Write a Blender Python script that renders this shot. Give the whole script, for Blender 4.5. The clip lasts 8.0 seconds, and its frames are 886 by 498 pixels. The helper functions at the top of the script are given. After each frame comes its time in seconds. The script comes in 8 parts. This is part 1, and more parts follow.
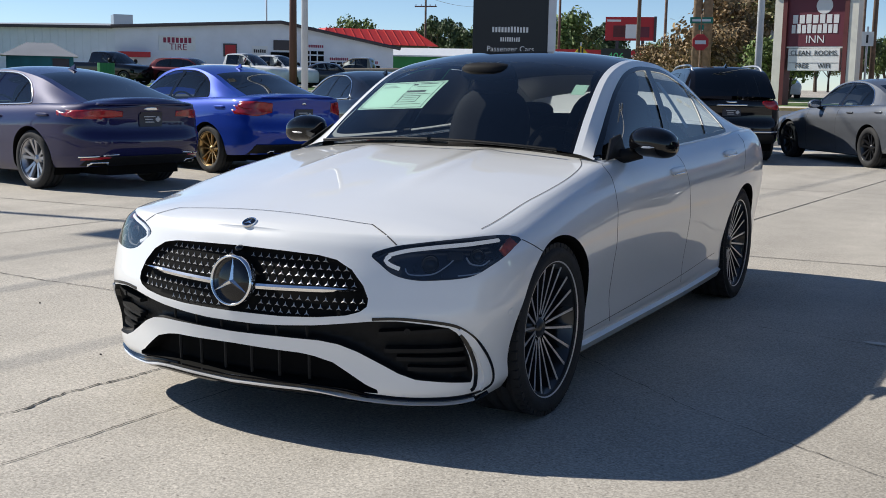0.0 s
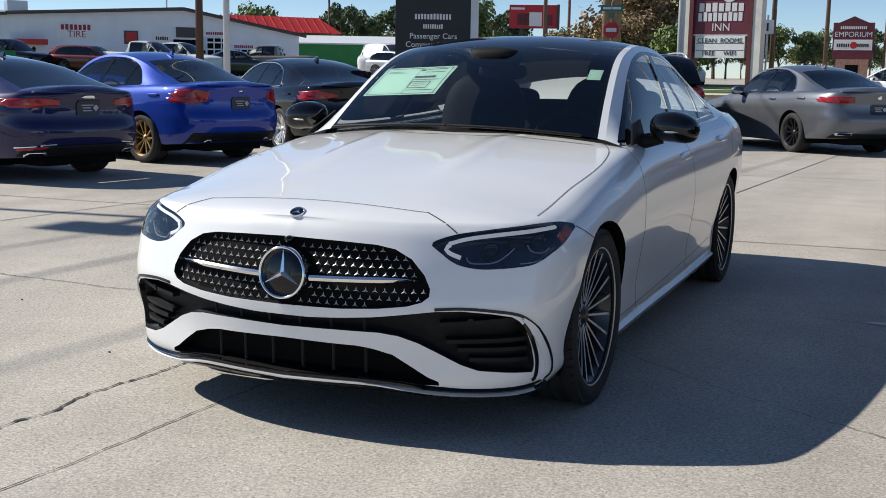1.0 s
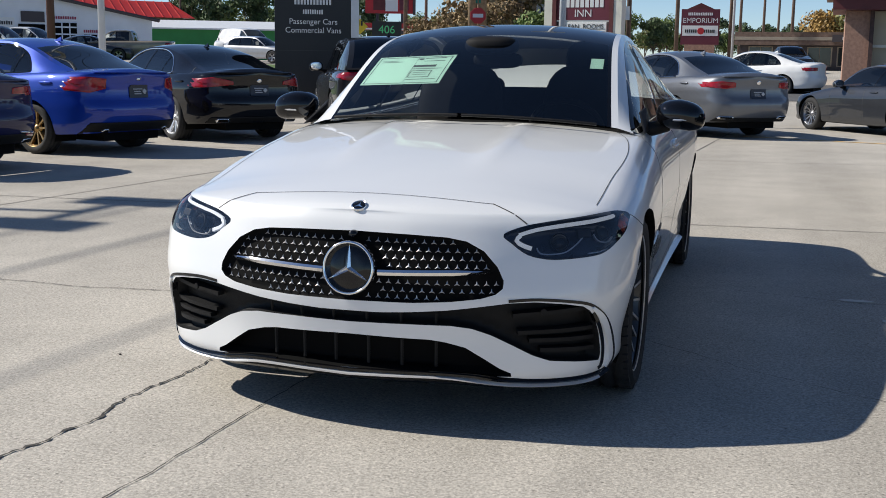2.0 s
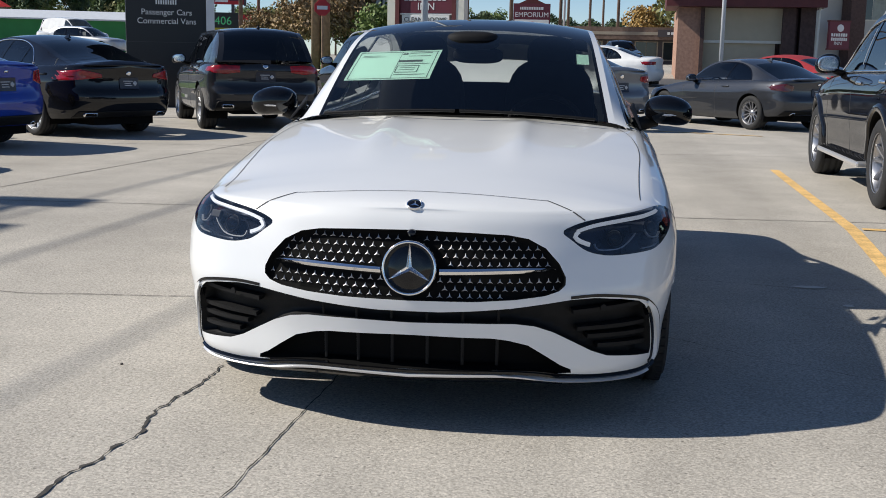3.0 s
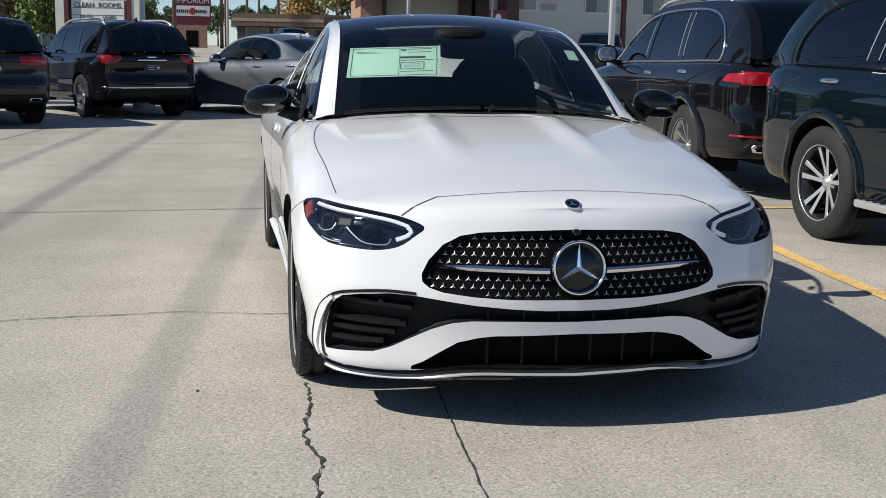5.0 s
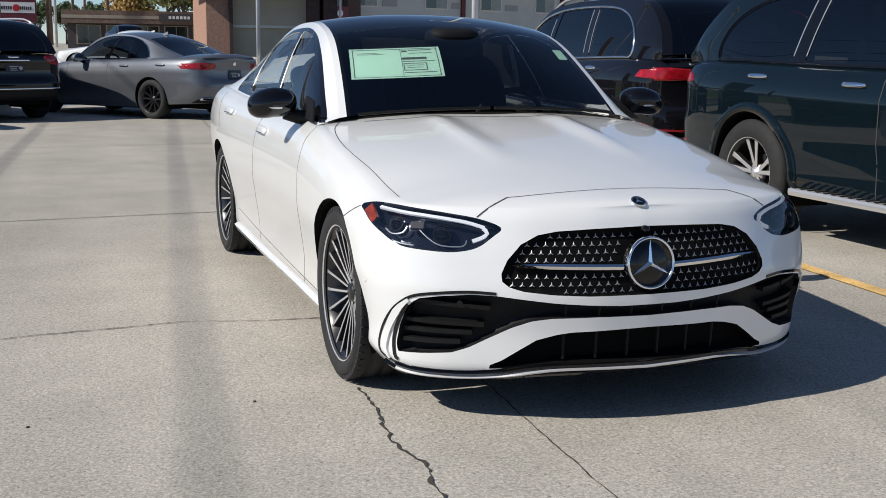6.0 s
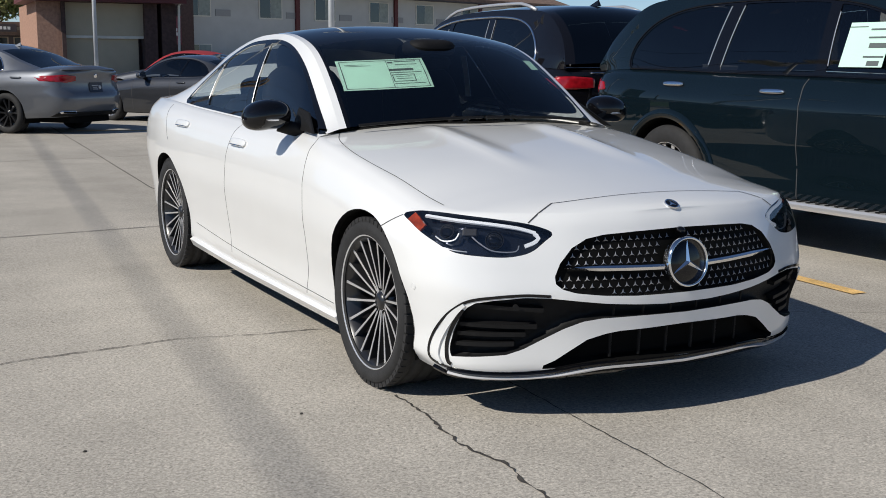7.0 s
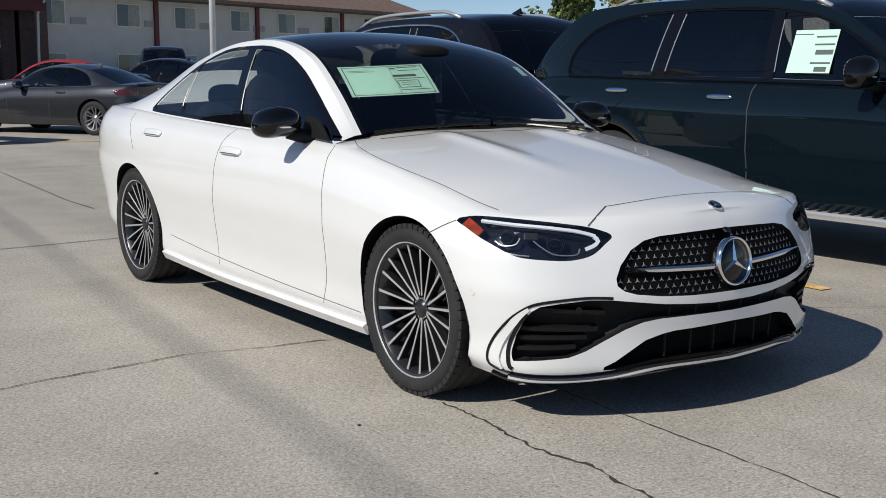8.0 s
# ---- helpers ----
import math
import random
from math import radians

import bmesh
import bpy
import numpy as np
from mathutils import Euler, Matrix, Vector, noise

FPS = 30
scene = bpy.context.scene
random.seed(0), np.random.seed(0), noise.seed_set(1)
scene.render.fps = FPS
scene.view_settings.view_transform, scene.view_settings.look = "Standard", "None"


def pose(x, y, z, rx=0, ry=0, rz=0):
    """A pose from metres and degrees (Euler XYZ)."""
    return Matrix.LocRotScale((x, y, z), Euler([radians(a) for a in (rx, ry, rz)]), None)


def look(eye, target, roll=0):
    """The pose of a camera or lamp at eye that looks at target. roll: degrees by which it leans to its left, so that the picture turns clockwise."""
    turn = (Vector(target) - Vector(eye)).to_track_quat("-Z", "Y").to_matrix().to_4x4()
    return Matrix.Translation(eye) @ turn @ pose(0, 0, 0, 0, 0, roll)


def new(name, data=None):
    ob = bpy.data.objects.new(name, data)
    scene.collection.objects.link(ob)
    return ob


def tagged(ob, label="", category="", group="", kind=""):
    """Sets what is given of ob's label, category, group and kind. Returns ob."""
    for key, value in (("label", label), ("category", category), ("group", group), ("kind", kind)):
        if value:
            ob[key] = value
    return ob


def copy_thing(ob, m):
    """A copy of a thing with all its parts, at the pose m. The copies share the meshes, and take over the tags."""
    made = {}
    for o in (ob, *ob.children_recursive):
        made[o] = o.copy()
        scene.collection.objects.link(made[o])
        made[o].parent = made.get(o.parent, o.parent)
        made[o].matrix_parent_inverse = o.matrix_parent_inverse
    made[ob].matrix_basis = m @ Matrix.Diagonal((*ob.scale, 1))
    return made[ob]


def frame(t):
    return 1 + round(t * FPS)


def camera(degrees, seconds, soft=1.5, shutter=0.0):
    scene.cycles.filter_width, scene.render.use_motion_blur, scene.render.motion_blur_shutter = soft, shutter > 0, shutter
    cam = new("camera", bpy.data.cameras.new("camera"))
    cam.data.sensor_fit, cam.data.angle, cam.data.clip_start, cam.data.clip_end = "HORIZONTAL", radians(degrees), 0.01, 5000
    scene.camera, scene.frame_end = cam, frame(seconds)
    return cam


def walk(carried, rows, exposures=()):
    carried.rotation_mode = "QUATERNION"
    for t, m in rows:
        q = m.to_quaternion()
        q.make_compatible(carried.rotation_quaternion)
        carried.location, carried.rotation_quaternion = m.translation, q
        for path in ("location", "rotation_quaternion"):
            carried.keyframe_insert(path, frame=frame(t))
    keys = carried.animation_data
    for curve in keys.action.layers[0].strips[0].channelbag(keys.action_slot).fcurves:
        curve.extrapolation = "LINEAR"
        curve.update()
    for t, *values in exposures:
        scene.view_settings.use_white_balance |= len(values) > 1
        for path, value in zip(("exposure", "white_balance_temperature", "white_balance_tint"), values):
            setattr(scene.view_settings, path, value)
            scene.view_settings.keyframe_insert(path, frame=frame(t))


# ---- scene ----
cam = camera(43.1, 8.0, soft=0.9)
PATH = [
    (0, (2.485, -3.054, 1.25), (1.549, -1.31, 0.959), 1.0),
    (0.5, (2.256, -3.133, 1.221), (1.386, -1.357, 0.925), 0.9),
    (1, (1.97, -3.21, 1.229), (1.192, -1.393, 0.92), 0.9),
    (1.5, (1.637, -3.33, 1.237), (0.975, -1.47, 0.916), 0.8),
    (3, (0.534, -3.54, 1.238), (0.3, -1.582, 0.899), 1.1),
    (3.5, (0.12, -3.572, 1.253), (0.047, -1.602, 0.915), 1.2),
    (4, (-0.303, -3.609, 1.261), (-0.223, -1.64, 0.918), 1.2),
    (4.5, (-0.724, -3.54, 1.248), (-0.493, -1.584, 0.902), 1.2),
    (6, (-1.911, -3.262, 1.262), (-1.251, -1.407, 0.909), 0.7),
    (6.5, (-2.286, -3.178, 1.267), (-1.488, -1.377, 0.921), 0.5),
    (7, (-2.643, -3.041, 1.263), (-1.706, -1.306, 0.929), 0.4),
    (7.5, (-2.979, -2.884, 1.262), (-1.922, -1.218, 0.935), 0.2),
    (8, (-3.23, -2.651, 1.244), (-2.077, -1.048, 0.927), 0.3),
]
walk(cam, [(t, look(eye, target, roll)) for t, eye, target, roll in PATH], exposures=[(0.0, 0.34), (1.5, 0.30), (3.0, 0.22), (4.5, 0.16), (6.0, 0.03), (8.0, -0.19)])
from mathutils.bvhtree import BVHTree

# world, sun and exposure
SUN = Vector((1.2, 0.15, -1.0)).normalized()
world = bpy.data.worlds.new("sky")
scene.world = world
world.use_nodes = True
_sky = world.node_tree.nodes.new("ShaderNodeTexSky")
_sky.sky_type = "NISHITA"
_sky.sun_disc = False
_sky.sun_elevation = math.asin(-SUN.z)
_sky.sun_rotation = math.atan2(-SUN.x, -SUN.y)
_sky.dust_density = 0.05
_sky.air_density = 0.75
_sky.ozone_density = 4.0
_sky.altitude = 950
world.node_tree.links.new(_sky.outputs[0], world.node_tree.nodes["Background"].inputs[0])
world.node_tree.nodes["Background"].inputs[1].default_value = 0.095
_sun = bpy.data.lights.new("sun", "SUN")
_sun.energy = 4.7
_sun.angle = radians(0.55)
_sun.color = (1.0, 0.95, 0.86)
new("sun", _sun).matrix_world = look((0, 0, 60), tuple(Vector((0, 0, 60)) + SUN))
scene.view_settings.exposure = 0.0


# ---------- materials ----------
def mat(name, color, rough=0.5, metal=0.0, coat=0.0, vary=0.0, scale=8.0, bump=0.0, bscale=60.0, spec=0.5, fine=0.0, island=0.0):
    m = bpy.data.materials.new(name)
    m.use_nodes = True
    nt = m.node_tree
    b = nt.nodes["Principled BSDF"]
    b.inputs["Base Color"].default_value = (*color, 1)
    b.inputs["Roughness"].default_value = rough
    b.inputs["Metallic"].default_value = metal
    b.inputs["Coat Weight"].default_value = coat
    b.inputs["Coat Roughness"].default_value = 0.02
    b.inputs["Specular IOR Level"].default_value = spec
    if vary or bump or fine or island:
        tc = nt.nodes.new("ShaderNodeTexCoord")
    if vary or fine or island:
        mix = nt.nodes.new("ShaderNodeMix")
        mix.data_type = "RGBA"
        mix.blend_type = "MULTIPLY"
        mix.inputs[0].default_value = 1.0
        mix.inputs[6].default_value = (*color, 1)
        n = nt.nodes.new("ShaderNodeTexNoise")
        n.inputs["Scale"].default_value = scale
        n.inputs["Detail"].default_value = 6
        nt.links.new(tc.outputs["Object"], n.inputs["Vector"])
        r = nt.nodes.new("ShaderNodeMapRange")
        r.inputs["From Min"].default_value = 0.3
        r.inputs["From Max"].default_value = 0.7
        r.inputs["To Min"].default_value = 1 - vary
        r.inputs["To Max"].default_value = 1 + vary
        nt.links.new(n.outputs["Fac"], r.inputs["Value"])
        out = r.outputs[0]
        if fine:
            n2 = nt.nodes.new("ShaderNodeTexNoise")
            n2.inputs["Scale"].default_value = scale * 14
            n2.inputs["Detail"].default_value = 3
            nt.links.new(tc.outputs["Object"], n2.inputs["Vector"])
            r2 = nt.nodes.new("ShaderNodeMapRange")
            r2.inputs["From Min"].default_value = 0.3
            r2.inputs["From Max"].default_value = 0.7
            r2.inputs["To Min"].default_value = 1 - fine
            r2.inputs["To Max"].default_value = 1 + fine
            nt.links.new(n2.outputs["Fac"], r2.inputs["Value"])
            mu = nt.nodes.new("ShaderNodeMath")
            mu.operation = "MULTIPLY"
            nt.links.new(out, mu.inputs[0])
            nt.links.new(r2.outputs[0], mu.inputs[1])
            out = mu.outputs[0]
        if island:
            g = nt.nodes.new("ShaderNodeNewGeometry")
            r3 = nt.nodes.new("ShaderNodeMapRange")
            r3.inputs["To Min"].default_value = 1 - island
            r3.inputs["To Max"].default_value = 1 + island
            nt.links.new(g.outputs["Random Per Island"], r3.inputs["Value"])
            mu = nt.nodes.new("ShaderNodeMath")
            mu.operation = "MULTIPLY"
            nt.links.new(out, mu.inputs[0])
            nt.links.new(r3.outputs[0], mu.inputs[1])
            out = mu.outputs[0]
        nt.links.new(out, mix.inputs[7])
        nt.links.new(mix.outputs[2], b.inputs["Base Color"])
    if bump:
        n = nt.nodes.new("ShaderNodeTexNoise")
        n.inputs["Scale"].default_value = bscale
        n.inputs["Detail"].default_value = 4
        nt.links.new(tc.outputs["Object"], n.inputs["Vector"])
        bp = nt.nodes.new("ShaderNodeBump")
        bp.inputs["Strength"].default_value = bump
        bp.inputs["Distance"].default_value = 0.01
        nt.links.new(n.outputs["Fac"], bp.inputs["Height"])
        nt.links.new(bp.outputs[0], b.inputs["Normal"])
    return m


def glass(name, tint, alpha=0.35, rough=0.0, ior=1.75):
    """Thin tinted pane: part see-through, part gloss."""
    m = bpy.data.materials.new(name)
    m.use_nodes = True
    nt = m.node_tree
    nt.nodes.clear()
    out = nt.nodes.new("ShaderNodeOutputMaterial")
    tr = nt.nodes.new("ShaderNodeBsdfTransparent")
    tr.inputs[0].default_value = (*[c * alpha for c in tint], 1)
    gl = nt.nodes.new("ShaderNodeBsdfGlossy")
    gl.inputs["Roughness"].default_value = rough
    fr = nt.nodes.new("ShaderNodeFresnel")
    fr.inputs["IOR"].default_value = ior
    mx = nt.nodes.new("ShaderNodeMixShader")
    nt.links.new(fr.outputs[0], mx.inputs[0])
    nt.links.new(tr.outputs[0], mx.inputs[1])
    nt.links.new(gl.outputs[0], mx.inputs[2])
    nt.links.new(mx.outputs[0], out.inputs[0])
    return m


def glow(name, color, strength):
    m = mat(name, color, 0.4)
    b = m.node_tree.nodes["Principled BSDF"]
    b.inputs["Emission Color"].default_value = (*color, 1)
    b.inputs["Emission Strength"].default_value = strength
    return m


WHITE = mat("white_paint", (0.775, 0.78, 0.775), 0.35, coat=1.0, vary=0.015, scale=3)
BLACKGLOSS = mat("black_gloss", (0.004, 0.004, 0.005), 0.5, coat=1.0, spec=0.0)
BLACKMATT = mat("black_plastic", (0.009, 0.009, 0.0095), 0.55, spec=0.2, vary=0.2, scale=30, bump=0.15, bscale=400)
DEEP = mat("deep_black", (0.004, 0.004, 0.004), 0.8, spec=0.1)
RUBBER = mat("tyre_rubber", (0.018, 0.018, 0.019), 0.8, vary=0.25, scale=20, bump=0.2, bscale=200)
CHROME = mat("chrome", (0.82, 0.82, 0.83), 0.12, metal=1.0)
SILVER = mat("machined_alloy", (0.66, 0.66, 0.67), 0.32, metal=0.65)
LIPMETAL = mat("satin_silver", (0.72, 0.72, 0.73), 0.28, metal=0.5)
DISCGREY = mat("dull_brake_disc", (0.03, 0.03, 0.032), 0.5, metal=0.5)
PINGREY = mat("dull_pin_metal", (0.40, 0.40, 0.41), 0.38, metal=0.8)
ALLOY = mat("silver_alloy", (0.42, 0.42, 0.44), 0.35, metal=0.9)
GOLD = mat("bronze_alloy", (0.42, 0.28, 0.12), 0.35, metal=0.9)
DARKALLOY = mat("dark_alloy", (0.02, 0.02, 0.022), 0.3, metal=0.3, coat=0.5)
GLASS = glass("tinted_glass", (0.85, 0.95, 1.0), 0.62)
SIDEGLASS = glass("side_glass", (0.8, 0.93, 1.0), 0.7, ior=2.15)
CABGLASS = glass("cabin_glass", (0.85, 0.95, 1.0), 0.45, ior=1.7)
PRIVACY = glass("privacy_glass", (0.8, 0.9, 1.0), 0.07)
LENS = glass("clear_lens", (0.9, 0.93, 1.0), 0.75)
SMOKE = mat("smoked_housing", (0.03, 0.035, 0.048), 0.16, metal=0.6, vary=0.3, scale=25)
DRL = bpy.data.materials.new("white_light_guide")
DRL.use_nodes = True
DRL.node_tree.nodes["Principled BSDF"].inputs["Base Color"].default_value = (0.85, 0.87, 0.9, 1)
DRL.node_tree.nodes["Principled BSDF"].inputs["Emission Color"].default_value = (0.9, 0.95, 1.0, 1)
DRL.node_tree.nodes["Principled BSDF"].inputs["Emission Strength"].default_value = 0.3
AMBER = mat("amber_reflector", (0.38, 0.055, 0.018), 0.25, coat=1.0, vary=0.4, scale=40)
REDLAMP = mat("red_lamp", (0.30, 0.006, 0.012), 0.22, coat=1.0, spec=0.2, vary=0.35, scale=18)
INTERIOR = mat("dark_interior", (0.010, 0.010, 0.011), 0.7, spec=0.15, vary=0.25, scale=12)
PAPER = mat("mint_paper", (0.56, 0.80, 0.68), 0.8, vary=0.03, scale=5)
INK = mat("grey_ink", (0.10, 0.12, 0.12), 0.8)
PLATE = mat("dark_plate", (0.012, 0.016, 0.030), 0.4)
PLATETXT = mat("plate_print", (0.45, 0.47, 0.5), 0.5)
SEAM = mat("shut_line_dark", (0.05, 0.05, 0.052), 0.8)


def paint(name, c, metal=0.35):
    return mat(name, c, 0.45, metal=metal, coat=1.0, vary=0.06, scale=3, spec=0.1 if metal else 0.0)


# ---------- mesh helpers ----------
def emit(name, V, F, material, parent=None, N=None, label="", smooth=True):
    me = bpy.data.meshes.new(name)
    used = sorted({i for f in F for i in f})
    idx = {o: n for n, o in enumerate(used)}
    me.from_pydata([tuple(V[i]) for i in used], [], [[idx[i] for i in f] for f in F])
    me.materials.append(material)
    if smooth:
        me.polygons.foreach_set("use_smooth", [True] * len(me.polygons))
        if N is not None:
            me.normals_split_custom_set_from_vertices([tuple(N[i]) for i in used])
    ob = new(name, me)
    if parent is not None:
        ob.parent = parent
    if label:
        tagged(ob, label)
    return ob


def part(name, bm, material, parent=None, label="", smooth=False):
    me = bpy.data.meshes.new(name)
    bm.to_mesh(me)
    bm.free()
    me.materials.append(material)
    if smooth:
        me.polygons.foreach_set("use_smooth", [True] * len(me.polygons))
    ob = new(name, me)
    if parent is not None:
        ob.parent = parent
    if label:
        tagged(ob, label)
    return ob


def share(name, me, parent, m):
    ob = new(name, me)
    ob.parent = parent
    ob.matrix_local = m
    return ob


def box(bm, x0, x1, y0, y1, z0, z1, bevel=0.0):
    r = bmesh.ops.create_cube(bm, size=1, matrix=Matrix.Translation(((x0 + x1) / 2, (y0 + y1) / 2, (z0 + z1) / 2)) @ Matrix.Diagonal((x1 - x0, y1 - y0, z1 - z0, 1)))
    if bevel:
        es = list({e for v in r["verts"] for e in v.link_edges})
        bmesh.ops.bevel(bm, geom=es, offset=bevel, segments=2, affect="EDGES", profile=0.6)
    return bm


def tube(bm, pts, r, n=8, r2=None, caps=True):
    """Tapered tube through points."""
    pts = [Vector(p) for p in pts]
    r2 = r if r2 is None else r2
    rings = []
    side = None
    for i, p in enumerate(pts):
        d = (pts[min(i + 1, len(pts) - 1)] - pts[max(i - 1, 0)]).normalized()
        if side is None:
            side = d.orthogonal().normalized()
        side = (side - d * side.dot(d)).normalized()
        up = d.cross(side)
        rr = r + (r2 - r) * i / max(1, len(pts) - 1)
        rings.append([bm.verts.new(p + rr * (math.cos(a) * side + math.sin(a) * up)) for a in [2 * math.pi * k / n for k in range(n)]])
    for a, b in zip(rings, rings[1:]):
        for k in range(n):
            bm.faces.new((a[k], a[(k + 1) % n], b[(k + 1) % n], b[k]))
    if caps:
        bm.faces.new(rings[0][::-1])
        bm.faces.new(rings[-1])
    return bm


def lathe(prof, n=48, axis="x"):
    """Vertices and faces of a profile [(radius, offset)] turned round the x axis."""
    V, F = [], []
    m = len(prof)
    for k in range(n):
        a = 2 * math.pi * k / n
        for r, o in prof:
            V.append((o, r * math.cos(a), r * math.sin(a)))
    for k in range(n):
        for j in range(m - 1):
            a, b = k * m + j, ((k + 1) % n) * m + j
            F.append((a, b, b + 1, a + 1))
    return np.array(V), F


def pchip(tbl):
    """Smooth monotone curve through (x, y) pairs."""
    xs = np.array([p[0] for p in tbl], float)
    ys = np.array([p[1] for p in tbl], float)
    h = np.diff(xs)
    d = np.diff(ys) / h
    m = np.zeros(len(xs))
    m[0], m[-1] = d[0], d[-1]
    for i in range(1, len(xs) - 1):
        if d[i - 1] * d[i] > 0:
            w1, w2 = 2 * h[i] + h[i - 1], h[i] + 2 * h[i - 1]
            m[i] = (w1 + w2) / (w1 / d[i - 1] + w2 / d[i])

    def f(x):
        x = np.clip(np.asarray(x, float), xs[0], xs[-1])
        i = np.clip(np.searchsorted(xs, x) - 1, 0, len(xs) - 2)
        t = (x - xs[i]) / h[i]
        return ((1 + 2 * t) * (1 - t) ** 2 * ys[i] + t * (1 - t) ** 2 * h[i] * m[i] + t * t * (3 - 2 * t) * ys[i + 1] + t * t * (t - 1) * h[i] * m[i + 1])
    return f


def catmull(P, n=12):
    """Dense polyline through control points."""
    P = np.array(P, float)
    out = []
    for i in range(len(P) - 1):
        p0, p1, p2, p3 = P[max(i - 1, 0)], P[i], P[i + 1], P[min(i + 2, len(P) - 1)]
        for k in range(n):
            t = k / n
            out.append(0.5 * (2 * p1 + (p2 - p0) * t + (2 * p0 - 5 * p1 + 4 * p2 - p3) * t * t + (3 * p1 - p0 - 3 * p2 + p3) * t ** 3))
    out.append(P[-1])
    return np.array(out)


def along(P, step):
    P = np.array(P, float)
    L = np.concatenate([[0], np.cumsum(np.linalg.norm(np.diff(P, axis=0), axis=1))])
    n = max(2, int(round(L[-1] / step)) + 1)
    t = np.linspace(0, L[-1], n)
    return np.stack([np.interp(t, L, P[:, k]) for k in range(P.shape[1])], 1)


def vnormals(V, F):
    N = np.zeros_like(V)
    for f in F:
        n = np.cross(V[f[2]] - V[f[0]], V[f[-1]] - V[f[1]])
        for i in f:
            N[i] += n
    return N / np.maximum(np.linalg.norm(N, axis=1, keepdims=True), 1e-9)


def nearest_on(poly, p):
    a, b = poly, np.roll(poly, -1, axis=0)
    d = b - a
    t = np.clip(((p - a) * d).sum(1) / np.maximum((d * d).sum(1), 1e-12), 0, 1)
    q = a + t[:, None] * d
    k = np.argmin(((q - p) ** 2).sum(1))
    return q[k]


def inside_poly(poly, P):
    a, b = poly, np.roll(poly, -1, axis=0)
    r = np.zeros(len(P), bool)
    for (x0, y0), (x1, y1) in zip(a, b):
        if y0 == y1:
            continue
        c = ((P[:, 1] >= y0) != (P[:, 1] >= y1)) & (P[:, 0] < (x1 - x0) * (P[:, 1] - y0) / (y1 - y0) + x0)
        r ^= c
    return r


# ---------- cars ----------
class Shell:
    """Outer skin of a car: walls over (arc length s round the plan, height z), deck and greenhouse. Nose at y = 0, facing -y."""

    def __init__(self, sp):
        self.sp = sp
        self.plan = along(catmull(sp["plan"], 24), 0.005)
        d = np.gradient(self.plan, axis=0)
        d /= np.linalg.norm(d, axis=1, keepdims=True)
        self.nrm = np.stack([d[:, 1], -d[:, 0]], 1)
        self.arc = np.concatenate([[0], np.cumsum(np.linalg.norm(np.diff(self.plan, axis=0), axis=1))])
        self.top, self.bot, self.deck = pchip(sp["top"]), pchip(sp["bot"]), pchip(sp["deck"])
        self.pf, self.ps, self.pr = pchip(sp["front"]), pchip(sp["side"]), pchip(sp["rear"])

    def at(self, s, z=None, v=None):
        s = np.asarray(s, float)
        p = np.stack([np.interp(s, self.arc, self.plan[:, k]) for k in (0, 1)], -1)
        n = np.stack([np.interp(s, self.arc, self.nrm[:, k]) for k in (0, 1)], -1)
        zb, zt = self.bot(p[..., 1]), self.top(p[..., 1])
        if v is None:
            v = np.clip((np.asarray(z) - zb) / (zt - zb), 0, 1)
        wf = np.clip(-n[..., 1], 0, 1) ** 1.3
        wr = np.clip(n[..., 1], 0, 1) ** 1.3
        ins = wf * self.pf(v) + wr * self.pr(v) + (1 - wf - wr) * self.ps(v)
        q = p - n * ins[..., None]
        x = np.maximum(q[..., 0], 0) * (p[..., 0] > 1e-6)
        return np.stack([x, q[..., 1], zb + (zt - zb) * v], -1)

    def s_at_y(self, y):
        """Arc length on the flank at the given y."""
        m = len(self.plan)
        i0 = int(np.argmax(self.plan[:, 0] > 0.8 * self.plan[:, 0].max()))
        i1 = m - int(np.argmax(self.plan[::-1, 0] > 0.8 * self.plan[:, 0].max()))
        return float(np.interp(y, self.plan[i0:i1, 1], self.arc[i0:i1]))


def wall(sh, ds, nv):
    """Parameter grid of the half wall."""
    ns = int(sh.arc[-1] / ds) + 1
    s = np.linspace(0, sh.arc[-1], ns)
    v = np.linspace(0, 1, nv)
    v = 0.5 * v + 0.5 * (1 - (1 - v) ** 1.3)
    pos = sh.at(s[:, None], v=v[None, :] * np.ones((ns, 1)))
    P = np.stack([np.broadcast_to(s[:, None], (ns, nv)), pos[..., 2]], -1).reshape(-1, 2).copy()
    F = [(i * nv + j, (i + 1) * nv + j, (i + 1) * nv + j + 1, i * nv + j + 1) for i in range(ns - 1) for j in range(nv - 1)]
    return P, F, pos[:, -1, :]


def cut(P, F, poly):
    """Splits faces by an outline in (s, z); the ragged rim is drawn onto the outline. Returns outer faces, inner faces."""
    ins = inside_poly(poly, P)
    out, inn, mixed = [], [], []
    for f in F:
        k = sum(ins[i] for i in f)
        (out if k == 0 else inn if k == len(f) else mixed).append(f)
    if mixed:
        for f, q in zip(mixed, inside_poly(poly, np.array([P[list(f)].mean(0) for f in mixed]))):
            (inn if q else out).append(f)
    oi, ii = {i for f in out for i in f}, {i for f in inn for i in f}
    for i in oi & ii:
        P[i] = nearest_on(poly, P[i])
    return out, inn


def rim_edges(inner, outer):
    es = {}
    for f in inner:
        for a, b in zip(f, f[1:] + f[:1]):
            es[(a, b)] = 1
    so = set()
    for f in outer:
        for a, b in zip(f, f[1:] + f[:1]):
            so.add((b, a))
    return [e for e in es if e in so]


